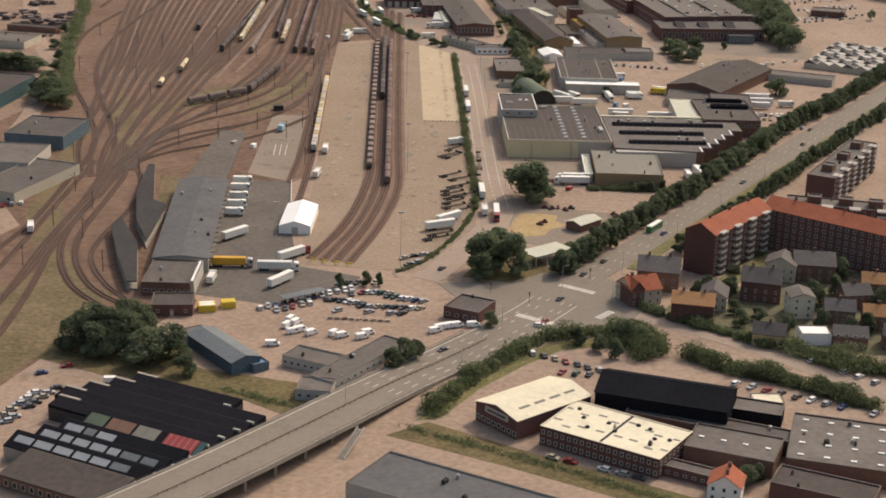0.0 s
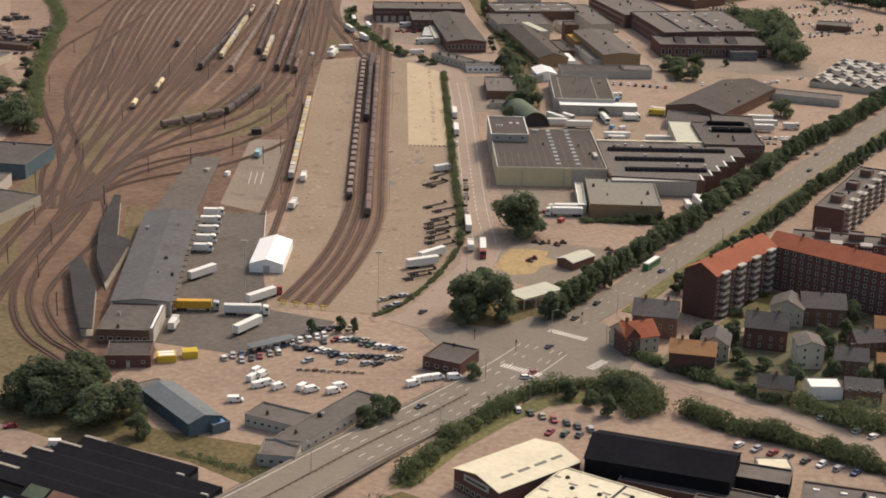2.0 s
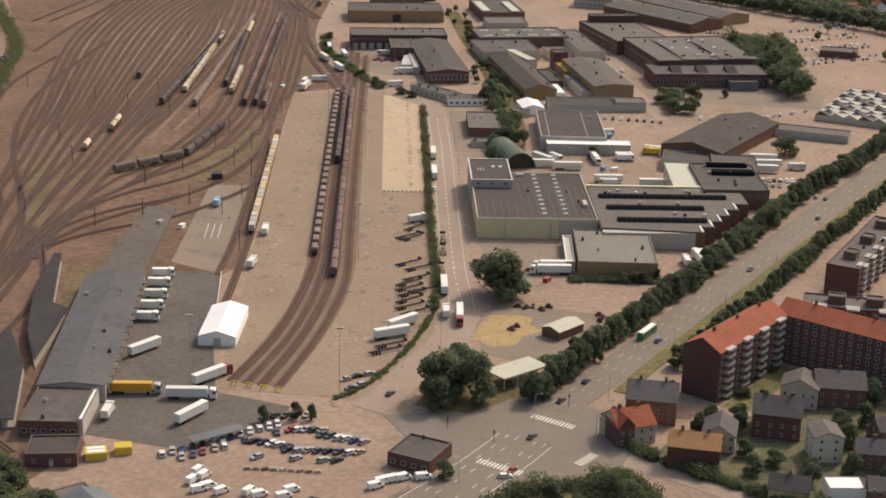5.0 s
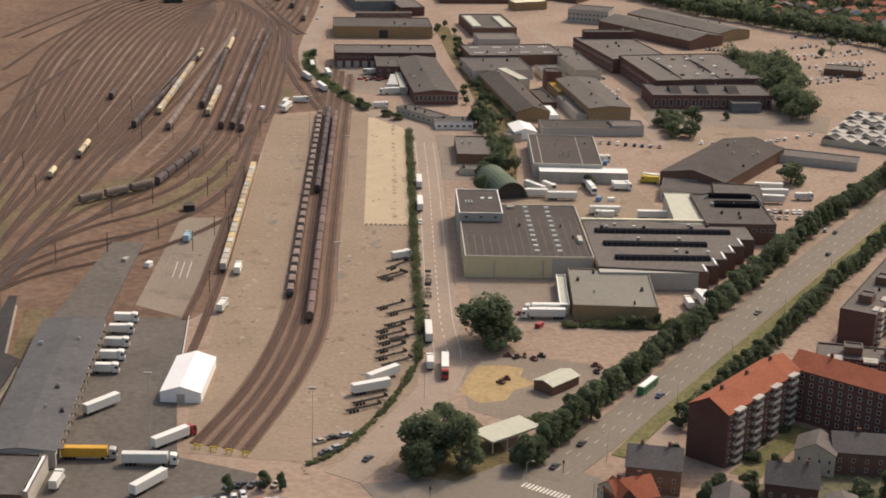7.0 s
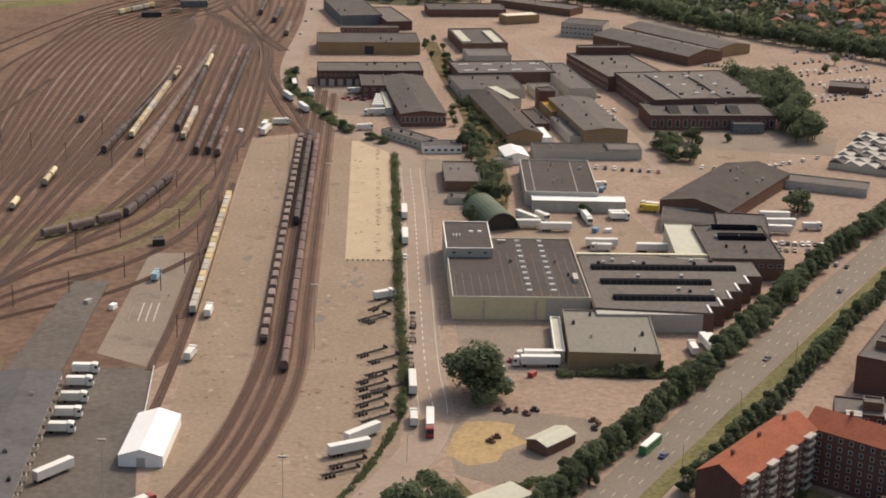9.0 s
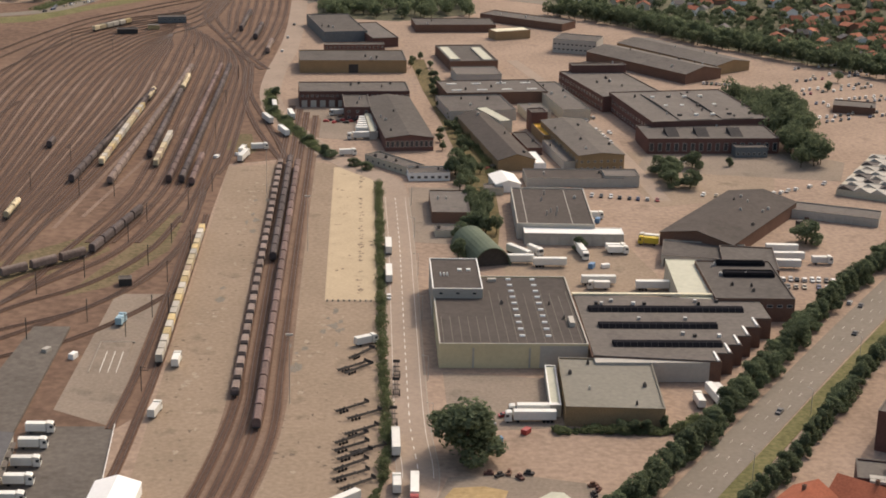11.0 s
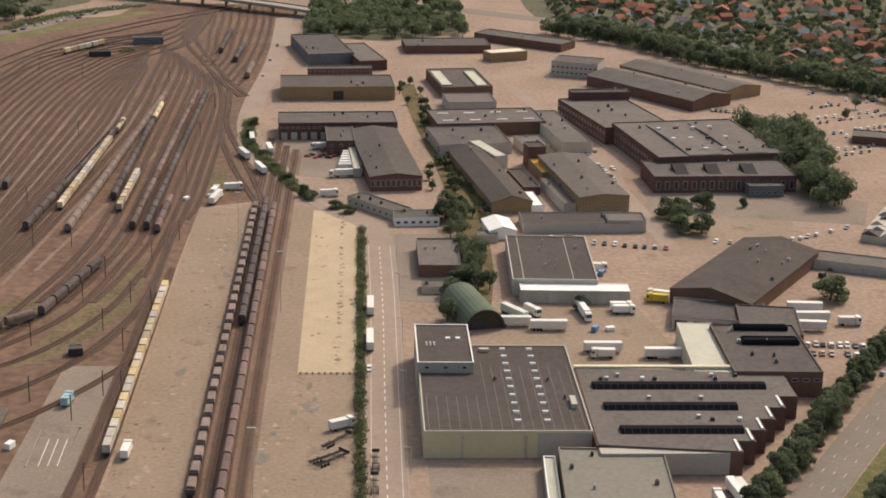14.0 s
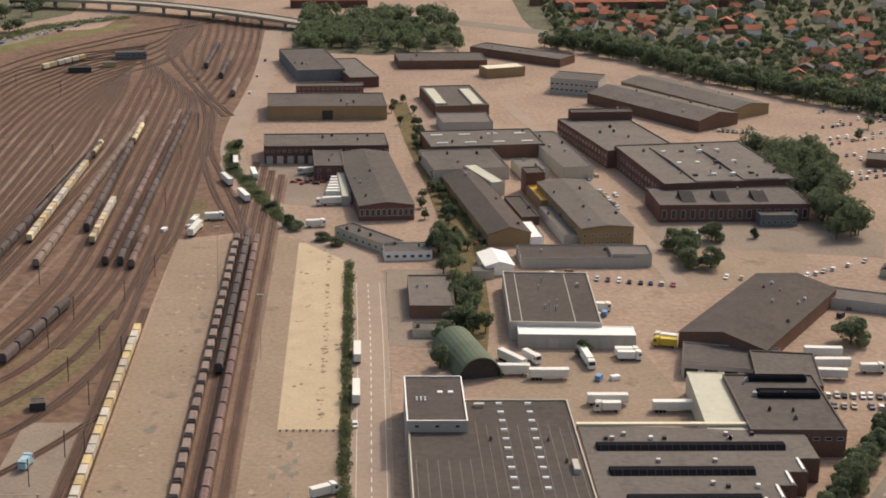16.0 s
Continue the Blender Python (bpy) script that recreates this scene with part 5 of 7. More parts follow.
def tree_proto(seed, height, spread, m, label, count=3300, size=0.35):
    rng = random.Random(seed)
    t = thing("tree", m, label, "tree")
    trunk = Shape().tube((0, 0, -0.2), (0.1, 0, height * 0.5), 0.32, 0.16, 8)
    lobes = [(0, 0, height * 0.5, spread * 0.66, height * 0.42), (0.2, 0.1, height * 0.62, spread * 0.55, height * 0.36)]
    for i in range(16):
        z = height * (0.2 + 0.68 * ((i * 0.37) % 1.0))
        lim = math.sin(min(1.0, 0.32 + z / height * 0.8) * math.pi * 0.86) ** 0.7
        a, r = i * 2.4 + rng.uniform(-0.4, 0.4), spread * lim * rng.uniform(0.52, 0.74)
        lobes.append((r * math.cos(a), r * math.sin(a), z, spread * rng.uniform(0.22, 0.36), height * rng.uniform(0.08, 0.15)))
        if i % 2:
            trunk.tube((0.05, 0, height * 0.25), (r * math.cos(a), r * math.sin(a), z), 0.12, 0.04, 5)
    part("trunk", trunk, M_BARK, t)
    part("crown", leaf_cloud(Shape(), lobes, count, size, rng), M_LEAF, t)
    return t


PROTO = [tree_proto(11, 10, 4.2, pose(64, -219, 0), "round leafy street tree with a dark green crown"),
         tree_proto(12, 10, 3.7, pose(59, -228, 0), "leafy street tree with a dark green crown"),
         tree_proto(13, 10, 4.8, pose(51, -239, 0), "broad leafy street tree with an uneven crown"),
         tree_proto(14, 10, 3.2, pose(75, -205, 0), "slender leafy street tree")]
TR = random.Random(77)


def plant(x, y, s=1.0, sz=None, label="leafy tree with a dark green crown"):
    p = PROTO[2] if s > 1.25 else TR.choice(PROTO)
    m = Matrix.LocRotScale((x, y, 0), Euler((0, 0, TR.uniform(0, 6.28))), (s * TR.uniform(0.9, 1.12), s * TR.uniform(0.9, 1.12), (sz or s) * TR.uniform(0.88, 1.12)))
    return tagged(copy_thing(p, m), label)


def plant_row(pts, gap, s, jitter=0.8, label="leafy street tree in a row along the avenue", sz=None):
    line, run = smooth(pts, 1.0), 0.0
    for a, b in zip(line, line[1:]):
        run += (b - a).length
        if run >= gap:
            run -= gap
            plant(b.x + TR.uniform(-jitter, jitter), b.y + TR.uniform(-jitter, jitter), s, sz, label)


plant_row([(46, -246), (56, -231), (77, -196), (91, -175), (115, -138), (149, -82), (191, -11), (240, 60), (300, 150), (360, 240)], 6.2, 1.2, sz=1.0)
plant_row([(99, -216), (120, -183), (145, -145), (168, -107), (199, -57), (235, -1), (305, 106.5)], 7.0, 0.95, sz=0.82)
for (x, y, s, sz) in ((46, -140, 2.6, 1.95), (21, -238, 1.9, 1.8), (32, -240, 1.8, 1.75), (27, -231, 1.8, 1.8), (19, -246, 1.4, 1.3), (48, -137, 1.6, 1.5),
                      (-120, -318, 2.0, 1.6), (-108, -325, 2.2, 1.7), (-98, -337, 1.8, 1.3), (-91, -332, 1.7, 1.2), (-106, -312, 2.0, 1.6), (-114, -330, 1.8, 1.3), (-125, -325, 1.4, 1.1),
                      (-84, -345, 1.0, 0.9), (-35.8, -258, 0.55, 0.65), (-25.6, -256, 0.5, 0.6), (-20.6, -256, 0.5, 0.65), (-11, -331, 0.9, 0.9), (-15, -336, 0.9, 0.8),
                      (-7, -328, 0.8, 0.8), (59.6, 183, 1.45, 1.3), (163, 165, 1.28, 1.00), (161, 188, 1.28, 1.00), (180, 200, 1.28, 1.00), (172, 163, 1.28, 1.00),
                      (164, 176, 1.28, 1.00), (168, 190, 1.28, 1.00), (206, 76, 1.7, 1.25), (54, 52, 1.1, 0.9), (62, 92, 1.2, 0.9), (56, 78, 0.9, 0.8),
                      (106, 64.5, 0.8, 0.7), (96, -121.5, 0.6, 0.45), (104, -122.5, 0.7, 0.5), (100, -122, 0.6, 0.5), (110, -119, 0.55, 0.5),
                      (-203, 24, 2.3, 1.6), (-196, 12, 1.9, 1.2), (-207, 38, 1.9, 1.5), (-228, 100, 1.9, 1.0), (-238, 104, 1.9, 1.0), (-246, 100, 1.8, 1.0), (-214, 100, 0.9, 0.7), (-226, 160, 0.9, 0.7), (-218, 130, 0.8, 0.6),
                      (-230, 210, 0.9, 0.7), (20, -296, 0.7, 0.6), (57, -318, 0.7, 0.6), (105, -259, 0.9, 0.8), (120, -286, 0.8, 0.6), (112, -280, 0.7, 0.6),
                      (146, -262, 1.0, 0.8), (162, -240, 1.1, 0.9), (158, -296, 0.9, 0.8), (130, -290, 0.7, 0.6), (88, -420, 0.9, 0.7), (92, -417, 0.8, 0.6),
                      (100, -266, 0.9, 0.8), (112, -292, 0.8, 0.7), (128, -298, 0.9, 0.7), (142, -292, 0.9, 0.8), (150, -300, 1.0, 0.8), (146, -272, 0.9, 0.8), (170, -272, 1.1, 0.9), (156, -256, 1.0, 0.9), (114, -262, 0.8, 0.7), (116, -252, 0.7, 0.6), (62, -324, 0.9, 0.7), (50, -312, 0.9, 0.7), (66, -308, 1.1, 0.8), (72, -312, 1.2, 0.8), (92, -243, 0.9, 0.75), (87, -237, 0.8, 0.7), (97, -236, 0.8, 0.75), (127, -238, 0.7, 0.4), (121, -234, 0.6, 0.35), (116, -230, 0.6, 0.35),
                      (-5, 219, 1.1, 0.6), (-2, 214, 0.9, 0.5), (10, 199, 0.9, 0.5), (16, 192, 0.8, 0.5), (-37, 357, 0.9, 0.5), (-38, 330, 0.9, 0.5), (-36, 312, 0.9, 0.5),
                      (-28, 292, 0.9, 0.4), (-21, 268, 0.9, 0.4), (-14, 246, 1.0, 0.45), (200, 205, 0.6, 0.5)):
    plant(x, y, s, sz)


def wood(spots, s, label, per=260, size=0.85, seed=1):
    """A far wood of many trees in one mesh: trunks, and crowns of leaf clumps."""
    rng, trunks, crowns = random.Random(seed), Shape(), Shape()
    for x, y in spots:
        h, r = s * rng.uniform(8, 12), s * rng.uniform(3.2, 5.0)
        trunks.tube((x, y, -0.2), (x, y, h * 0.5), 0.3, 0.15, 5)
        lobes = [(x, y, h * 0.6, r * 0.7, h * 0.36)]
        for i in range(5):
            a = i * 1.3 + rng.uniform(-0.3, 0.3)
            lobes.append((x + r * 0.6 * math.cos(a), y + r * 0.6 * math.sin(a), h * rng.uniform(0.35, 0.75), r * rng.uniform(0.35, 0.5), h * 0.18))
        leaf_cloud(crowns, lobes, per, size, rng)
    w = thing("wood", pose(0, 0, 0), label, "trees", kind="stuff")
    part("trunks", trunks, M_BARK, w)
    part("crowns", crowns, M_LEAF, w)
    return w


def spread(n, rule, seed):
    rng, out = random.Random(seed), []
    for _ in range(n):
        out.append(rule(rng))
    return out


def along(pts, gap, jitter, seed):
    rng, run, out = random.Random(seed), 0.0, []
    line = smooth(pts, 1.0)
    for a, b in zip(line, line[1:]):
        run += (b - a).length
        if run >= gap:
            run -= gap
            out.append((b.x + rng.uniform(-jitter, jitter), b.y + rng.uniform(-jitter, jitter)))
    return out


wood([(247 - 4 * k + r.uniform(-17, 17) * (1.1 - 0.7 * k), 352 - 150 * k + r.uniform(-10, 10)) for r in [random.Random(4)] for k in [r.random() for _ in range(75)]], 1.5,
     "dense dark green grove beside the car park", 420, 0.75, 4)
wood([(62 + 8 * k + r.uniform(-4, 4), 190 - 110 * k + r.uniform(-5, 5)) for r in [random.Random(5)] for k in [r.random() for _ in range(30)]], 0.85,
     "self-sown trees beside the old siding", 420, 0.5, 5)
wood([(47 + 16 * k + r.choice((-3, 5, 6, 8)) + r.uniform(-2, 2), 470 - 290 * k) for r in [random.Random(6)] for k in [r.random() for _ in range(46)]], 0.5, "bushes beside the old siding", 260, 0.5, 6)
wood(spread(185, lambda r: (r.uniform(-16, 96), r.uniform(622, 762)), 7), 1.15, "park trees behind the depots", 240, 0.85, 7)


def garden_spot(r):
    """A place among the gardens, behind the belt of trees."""
    y = r.uniform(470, 880)
    return r.uniform(max(165, 352 - 0.83 * (y - 445)), 372 + 0.32 * (y - 484)), y


wood(spread(1000, garden_spot, 8), 0.66, "garden trees among the red-roofed cottages", 95, 0.85, 8)
wood(spread(110, lambda r: (r.uniform(150, 480), r.uniform(880, 1250)), 18), 1.4, "far woods behind the terraces", 110, 1.6, 18)
wood(spread(150, lambda r: (r.uniform(-400, -215), r.uniform(672, 800)), 9), 1.15, "leafy trees beyond the tracks", 200, 1.0, 9)
wood(spread(14, lambda r: (r.uniform(285, 400), r.uniform(280, 420)), 10), 0.75, "scattered trees in the car park", 300, 0.6, 10)
wood(along([(152, 652), (164, 640), (206, 604), (240, 548), (284, 497), (330, 446), (400, 360)], 4.5, 3, 11), 1.15, "tall belt of trees behind the halls", 300, 0.9, 11)
wood(along([(166, 668), (182, 650), (218, 614), (254, 560), (298, 508), (344, 458), (414, 372)], 4.2, 5, 12), 1.25, "tall belt of trees behind the halls", 300, 0.9, 12)


def hedge(pts, width, height, count, label, size=0.4, mat=M_LEAF2, seed=1):
    """A continuous hedge: leaf clumps over an uneven row of lobes, on short stems."""
    rng, line, s = random.Random(seed), smooth(pts, 1.2), Shape()
    lobes = []
    for i, c in enumerate(line):
        swell = 0.78 + 0.22 * math.sin(i * 0.31 + seed) + 0.22 * math.sin(i * 0.83 + 2 * seed)
        for _ in range(3):
            r = width * rng.uniform(0.28, 0.5) * swell
            hh = height * rng.uniform(0.55, 1.0) * swell
            lobes.append((c.x + rng.uniform(-0.3, 0.3) * width, c.y + rng.uniform(-0.3, 0.3) * width, hh * 0.5, r, hh * 0.5))
    leaf_cloud(s, lobes, int(count * 2.2), size * 0.8, rng)
    h = thing("hedge", pose(0, 0, 0), label, "hedge", kind="stuff")
    stems = Shape()
    for c in line[::4]:
        stems.tube((c.x, c.y, -0.1), (c.x, c.y, height * 0.45), 0.07, 0.04, 5)
    part("stems", stems, M_BARK, h)
    part("foliage", s, mat, h)
    return h


hedge([(21.8, 165), (21.7, 60), (21.5, -30), (21.8, -90), (22, -130), (20.5, -157)], 4.0, 3.8, 7500, "tall uneven green hedge between yard and street", 0.42, seed=3)
hedge([(20.5, -157), (12, -190), (2, -216), (-6, -232), (-14, -240)], 2.6, 1.4, 2500, "low green hedge along the street", 0.35, seed=4)
hedge([(-4, -374), (14, -340), (25, -325), (38, -309), (57, -302), (72, -296)], 7.5, 5.2, 9000, "wide green hedge on the road bank", 0.5, seed=5)
hedge([(62, -312), (74, -304), (77, -312), (72, -322)], 12, 6.5, 6000, "dense green thicket", 0.5, seed=6)
hedge([(89, -322), (101, -335), (115, -342), (127, -351), (140, -363)], 8.5, 6, 9000, "dense green hedge along the side road", 0.5, seed=7)
hedge([(79, -276), (90, -288), (106, -301), (118, -313)], 5.5, 4.2, 5500, "trimmed green hedge beside the houses", 0.45, seed=8)
hedge([(126, -316), (138, -327), (156, -335), (176, -345)], 12, 7, 8000, "dense shrubs beside the side road", 0.5, seed=9)
hedge([(76, -122), (90, -122), (112, -122), (122, -114)], 4.5, 3.2, 4500, "green shrubs along the warehouse", 0.45, seed=10)
hedge([(44, -212), (58, -206), (72, -196)], 4, 2.0, 1800, "shrubs by the lot", 0.4, seed=11)
hedge([(114, -236), (128, -219), (138, -207)], 4, 1.8, 1800, "courtyard shrubs below the balconies", 0.4, seed=12)
hedge([(-40, 365), (-38, 320), (-28, 288), (-16, 250), (-6, 222)], 7, 2.8, 6000, "scrub along the track curve", 0.45, seed=13)
hedge([(-196, 40), (-208, 100), (-221, 180), (-229, 260), (-240, 330), (-285, 470)], 10, 4.2, 9000, "scrub beside the western tracks", 0.6, seed=14)
hedge([(-230, 640), (-200, 700), (-150, 745)], 12, 2.5, 2500, "scrub beyond the far tracks", 0.7, seed=15)

# ---- far cottages ----
CR = random.Random(9)
for i in range(128):
    x, y = garden_spot(CR)
    building("garden_cottage", x, y, CR.uniform(7.5, 12), CR.uniform(6.5, 9), CR.uniform(-40, 40), CR.uniform(3.6, 5.2), CR.choice((M_PLASTER, M_BRICK2, M_WHITE)),
             CR.choice((M_TILE_FAR, M_TILE_FAR, M_TILE_FAR, M_SLATE)), "small garden cottage with a pitched tiled roof", "gable", CR.uniform(2, 3), category="house",
             along=CR.choice("xy"), group="cottages in the gardens")
for (x, y, w, a) in ((2, 806, 60, 6), (225, 815, 90, 8), (330, 835, 70, 8)):
    building("terrace", x, y, w, 10, a, 6, M_BRICK, M_TILE_FAR, "long terrace with a red tiled roof", "gable", 3, along="x", category="house")
far = thing("road_overpass", pose(0, 0, 0), "long curved concrete road overpass across the tracks", "bridge", kind="structure")
SPAN = smooth([(-240, 792, 7), (-165, 781, 7), (-112, 762, 7), (-64, 733, 7), (-20, 708, 5.5), (14, 694, 2.4), (34, 688, 0.1)], 10)
part("deck", ribbon(Shape(), SPAN, -7, 7, -1.4, 0), M_CONC, far)
for o in (-7.2, 6.9):
    part("parapet", ribbon(Shape(), SPAN, o, o + 0.3, -1.0, 0.9), M_CONC, far)
for c in SPAN[1:-4:2]:
    part("column", Shape().box(c.x - 1, c.y - 4, -0.1, c.x + 1, c.y + 4, c.z - 1.4), M_CONC, far)
building("signal_hut", -150, 549, 14, 7, 12, 3.4, M_DARK, M_SHADE, "dark hut between the far tracks", parapet=0.1)
building("signal_hut", -134, 567, 8, 6, 8, 3.0, M_YPLASTER, M_ROOF_L, "small ochre hut between the far tracks", parapet=0.1)
building("signal_cabin", -124, 594, 20, 7, 10, 4.6, M_BLUEROOF, M_ROOF, "blue-grey signal cabin beside the yard throat", parapet=0.1, wins=(("f", 6, 1, 1.8, 1.4, 2, 3),))
building("track_hut", -78, 17, 5, 4.5, 10, 2.8, M_DARK, M_ROOF, "small dark hut beside the sidings", parapet=0.1)
flat("far_road", ribbon(Shape(), smooth([(-36, 690), (20, 770), (100, 742), (160, 705)]), -9, 9, -0.1, 0.08), M_AVENUE, "pale far road junction", "road")
flat("west_road", ribbon(Shape(), smooth([(-205, -50), (-206, 0), (-213, 93), (-246, 205), (-275, 323), (-300, 430)]), -6, 4, -0.1, 0.07), M_GROUND, "dusty track beside the works", "road")
flat("far_promenade", ribbon(Shape(), smooth([(-420, 578), (-300, 600), (-225, 632), (-191, 700), (-158, 751), (-125, 832)]), -7, 7, -0.1, 0.08), M_AVENUE, "pale road lined with cars", "road")

# ---- vehicles ----
WHEELS = {}


def wheel(parent, x, y, r=0.5, w=0.3):
    if (r, w) not in WHEELS:
        WHEELS[(r, w)] = Shape().tube((0, -w / 2, 0), (0, w / 2, 0), r, r, 10).mesh("wheel", M_TYRE)
    part("wheel", WHEELS[(r, w)], None, parent, at=pose(x, y, r))


def box_body(s, x0, x1, w, z0, z1, b=0.12):
    """A box with its long upper edges taken off."""
    return s.extrude_x([(-w, z0), (w, z0), (w, z1 - b), (w - b, z1), (-w + b, z1), (-w, z1 - b)], x0, x1)


def semi_trailer(m, body, label):
    t = thing("semi_trailer", m, label, "trailer", "parked trailers")
    part("body", box_body(Shape(), -6.8, 6.8, 1.28, 1.15, 4.0), body, t)
    part("chassis", Shape().box(-6.6, -0.5, 0.75, 6.4, 0.5, 1.14).box(-6.75, -1.2, 0.5, -6.6, 1.2, 0.75), M_CHASSIS, t)
    for x in (-5.4, -4.1, -2.8):
        for y in (-1.05, 1.05):
            wheel(t, x, y)
    for y in (-0.8, 0.8):
        part("landing_leg", Shape().box(4.2, y - 0.08, 0, 4.4, y + 0.08, 1.14), M_CHASSIS, t)
    return t


def cab(parent, x, mat):
    c = part("cab", Shape().extrude_y([(x, 0.6), (x + 2.2, 0.6), (x + 2.25, 1.9), (x + 1.95, 3.3), (x + 1.5, 3.6), (x, 3.75)], -1.22, 1.22), mat, parent)
    glass = Shape().extrude_y([(x + 2.27, 1.9), (x + 2.29, 1.92), (x + 1.99, 3.2), (x + 1.97, 3.2)], -1.1, 1.1)
    for y in (-1.24, 1.23):
        glass.box(x + 0.9, y, 2.0, x + 1.9, y + 0.012, 2.9)
    part("cab_glazing", glass, M_GLASS, c)
    return c


def lorry(m, body, cab_mat, label):
    t = thing("articulated_lorry", m, label, "lorry", "lorries")
    part("trailer_body", box_body(Shape(), -8.2, 5.3, 1.28, 1.15, 4.0), body, t)
    part("chassis", Shape().box(-8.0, -0.5, 0.7, 8.0, 0.5, 1.14), M_CHASSIS, t)
    cab(t, 6.0, cab_mat)
    for x in (-6.9, -5.6, -4.3, 4.0, 7.4):
        for y in (-1.05, 1.05):
            wheel(t, x, y)
    return t


def box_truck(m, body, cab_mat, label, n=6.2):
    t = thing("box_truck", m, label, "truck", "box trucks")
    part("body", box_body(Shape(), -n / 2 - 1, n / 2 - 1, 1.22, 0.95, 3.5), body, t)
    part("chassis", Shape().box(-n / 2 - 0.9, -0.45, 0.6, n / 2 + 1, 0.45, 0.94), M_CHASSIS, t)
    cab(t, n / 2 - 0.7, cab_mat)
    for x in (-n / 2 + 0.6, n / 2 + 0.5):
        for y in (-1.0, 1.0):
            wheel(t, x, y, 0.45)
    return t


def flatbed(m, label):
    t = thing("flatbed_trailer", m, label, "trailer", "empty trailers")
    part("chassis", Shape().box(-6, -0.5, 0.8, 6, -0.3, 1.15).box(-6, 0.3, 0.8, 6, 0.5, 1.15)
         .box(-6.2, -1.2, 1.0, -6, 1.2, 1.2).box(-2.2, -1.2, 1.0, -2.0, 1.2, 1.2).box(2, -1.2, 1.0, 2.2, 1.2, 1.2).box(6, -1.2, 1.0, 6.2, 1.2, 1.2), M_CHASSIS, t)
    for x in (-5, -3.7, -2.4):
        for y in (-1.0, 1.0):
            wheel(t, x, y)
    part("headboard", Shape().box(6.2, -1.2, 1.0, 6.3, 1.2, 2.0), M_CHASSIS, t)
    return t


def car(m, mat, label, estate=False, far=False):
    t = thing("car", m, label, "car")
    part("body", Shape().extrude_y([(-2.15, 0.3), (2.1, 0.3), (2.2, 0.6), (2.05, 0.82), (0.95, 0.95), (-1.3, 0.98), (-2.1, 0.92), (-2.22, 0.6)], -0.86, 0.86), mat, t)
    e = -1.95 if estate else -1.35
    part("glasshouse", Shape().extrude_y([(e - 0.3, 0.95), (1.05, 0.94), (0.35, 1.36), (e + 0.35, 1.38)], -0.76, 0.76), M_GLASS, t)
    part("roof_panel", Shape().box(e + 0.3, -0.74, 1.375, 0.4, 0.74, 1.45), mat, t)
    if far:
        part("underbody", Shape().extrude_y([(-1.7, 0), (-1.0, 0), (-0.9, 0.2), (0.9, 0.2), (1.0, 0), (1.7, 0), (1.9, 0.3), (-1.9, 0.3)], -0.75, 0.75), M_TYRE, t)
        return t
    for x in (-1.35, 1.35):
        for y in (-0.78, 0.78):
            wheel(t, x, y, 0.31, 0.2)
    return t


def van(m, mat, label):
    t = thing("van", m, label, "van")
    part("body", Shape().extrude_y([(-2.6, 0.35), (2.4, 0.35), (2.5, 0.9), (1.8, 1.2), (1.1, 2.1), (-2.5, 2.2), (-2.65, 2.0)], -0.95, 0.95), mat, t)
    part("windscreen", Shape().extrude_y([(1.82, 1.22), (1.84, 1.24), (1.16, 2.06), (1.14, 2.06)], -0.85, 0.85), M_GLASS, t)
    for y in (-0.96, 0.948):
        part("side_window", Shape().box(0.3, y, 1.3, 1.2, y + 0.012, 1.9), M_GLASS, t)
    for x in (-1.6, 1.6):
        for y in (-0.85, 0.85):
            wheel(t, x, y, 0.35, 0.22)
    return t


VR = random.Random(31)
L0 = pose(-78.7, -236.7, 0)
lorry_yellow = lorry(L0, M_ORANGE, M_SILVER, "orange and grey articulated lorry in the loading yard")
lorry_white = lorry(pose(-60.3, -240.4, 0, 0, 0, 0), M_TRAILER, M_TRAILER, "white articulated lorry in the loading yard")
lorry_red = lorry(pose(-55.2, -224.5, 0, 0, 0, 47), M_TRAILER, M_RED, "white articulated lorry with a red cab")
trailer = semi_trailer(pose(-58.6, -256, 0, 0, 0, 56), M_TRAILER, "white semi-trailer parked on its legs")
truck = box_truck(pose(-49.2, -66, 0, 0, 0, 88), M_TRAILER, M_TRAILER, "white box truck in the freight yard")
truck_yellow = box_truck(pose(137, 73, 0, 0, 0, 165), M_YELLOW, M_YELLOW, "yellow box truck beside the warehouse")
truck_blue = box_truck(pose(-73.5, -27, 0, 0, 0, 82), M_PALEBLUE, M_PALEBLUE, "light blue box truck on the loading area", 4.6)
flat_t = flatbed(pose(11, -69, 0, 0, 0, 40), "empty dark flatbed trailer in the freight yard")
for (x, y, a) in ((-81, -201, 50), (4.5, -184.5, 26), (8.5, -174, 44), (78, 46.2, 0), (91, 42.2, 0), (79.5, 56, -55), (128.8, 14.2, 0), (192, 62.8, -3), (192, 52, 0),
                  (188, 42.2, -4), (108, 20, 0), (25.2, 62, 90), (17, 265, 4), (17.4, 270, 4), (17.8, 275, 4), (18.2, 280, 4), (18.6, 285, 4), (19, 290, 4),
                  (-25.6, 300, 100), (-36, 322, 95), (-28, 262, 110), (-17, 367, 95), (131, -96, 98), (-38, 290, 110)):
    copy_thing(trailer, pose(x, y, 0, 0, 0, a))
for (x, y, a) in ((106, 58, -83), (68, -113.6, 180), (69.5, -108.4, 180), (14, 254, 190), (-45.5, 210, 80), (24.9, 27, 90), (133.5, -98, -82), (24.8, -133, 90)):
    copy_thing(lorry_white, pose(x, y, 0, 0, 0, a))
copy_thing(lorry_red, pose(29.6, -166, 0, 0, 0, 268))
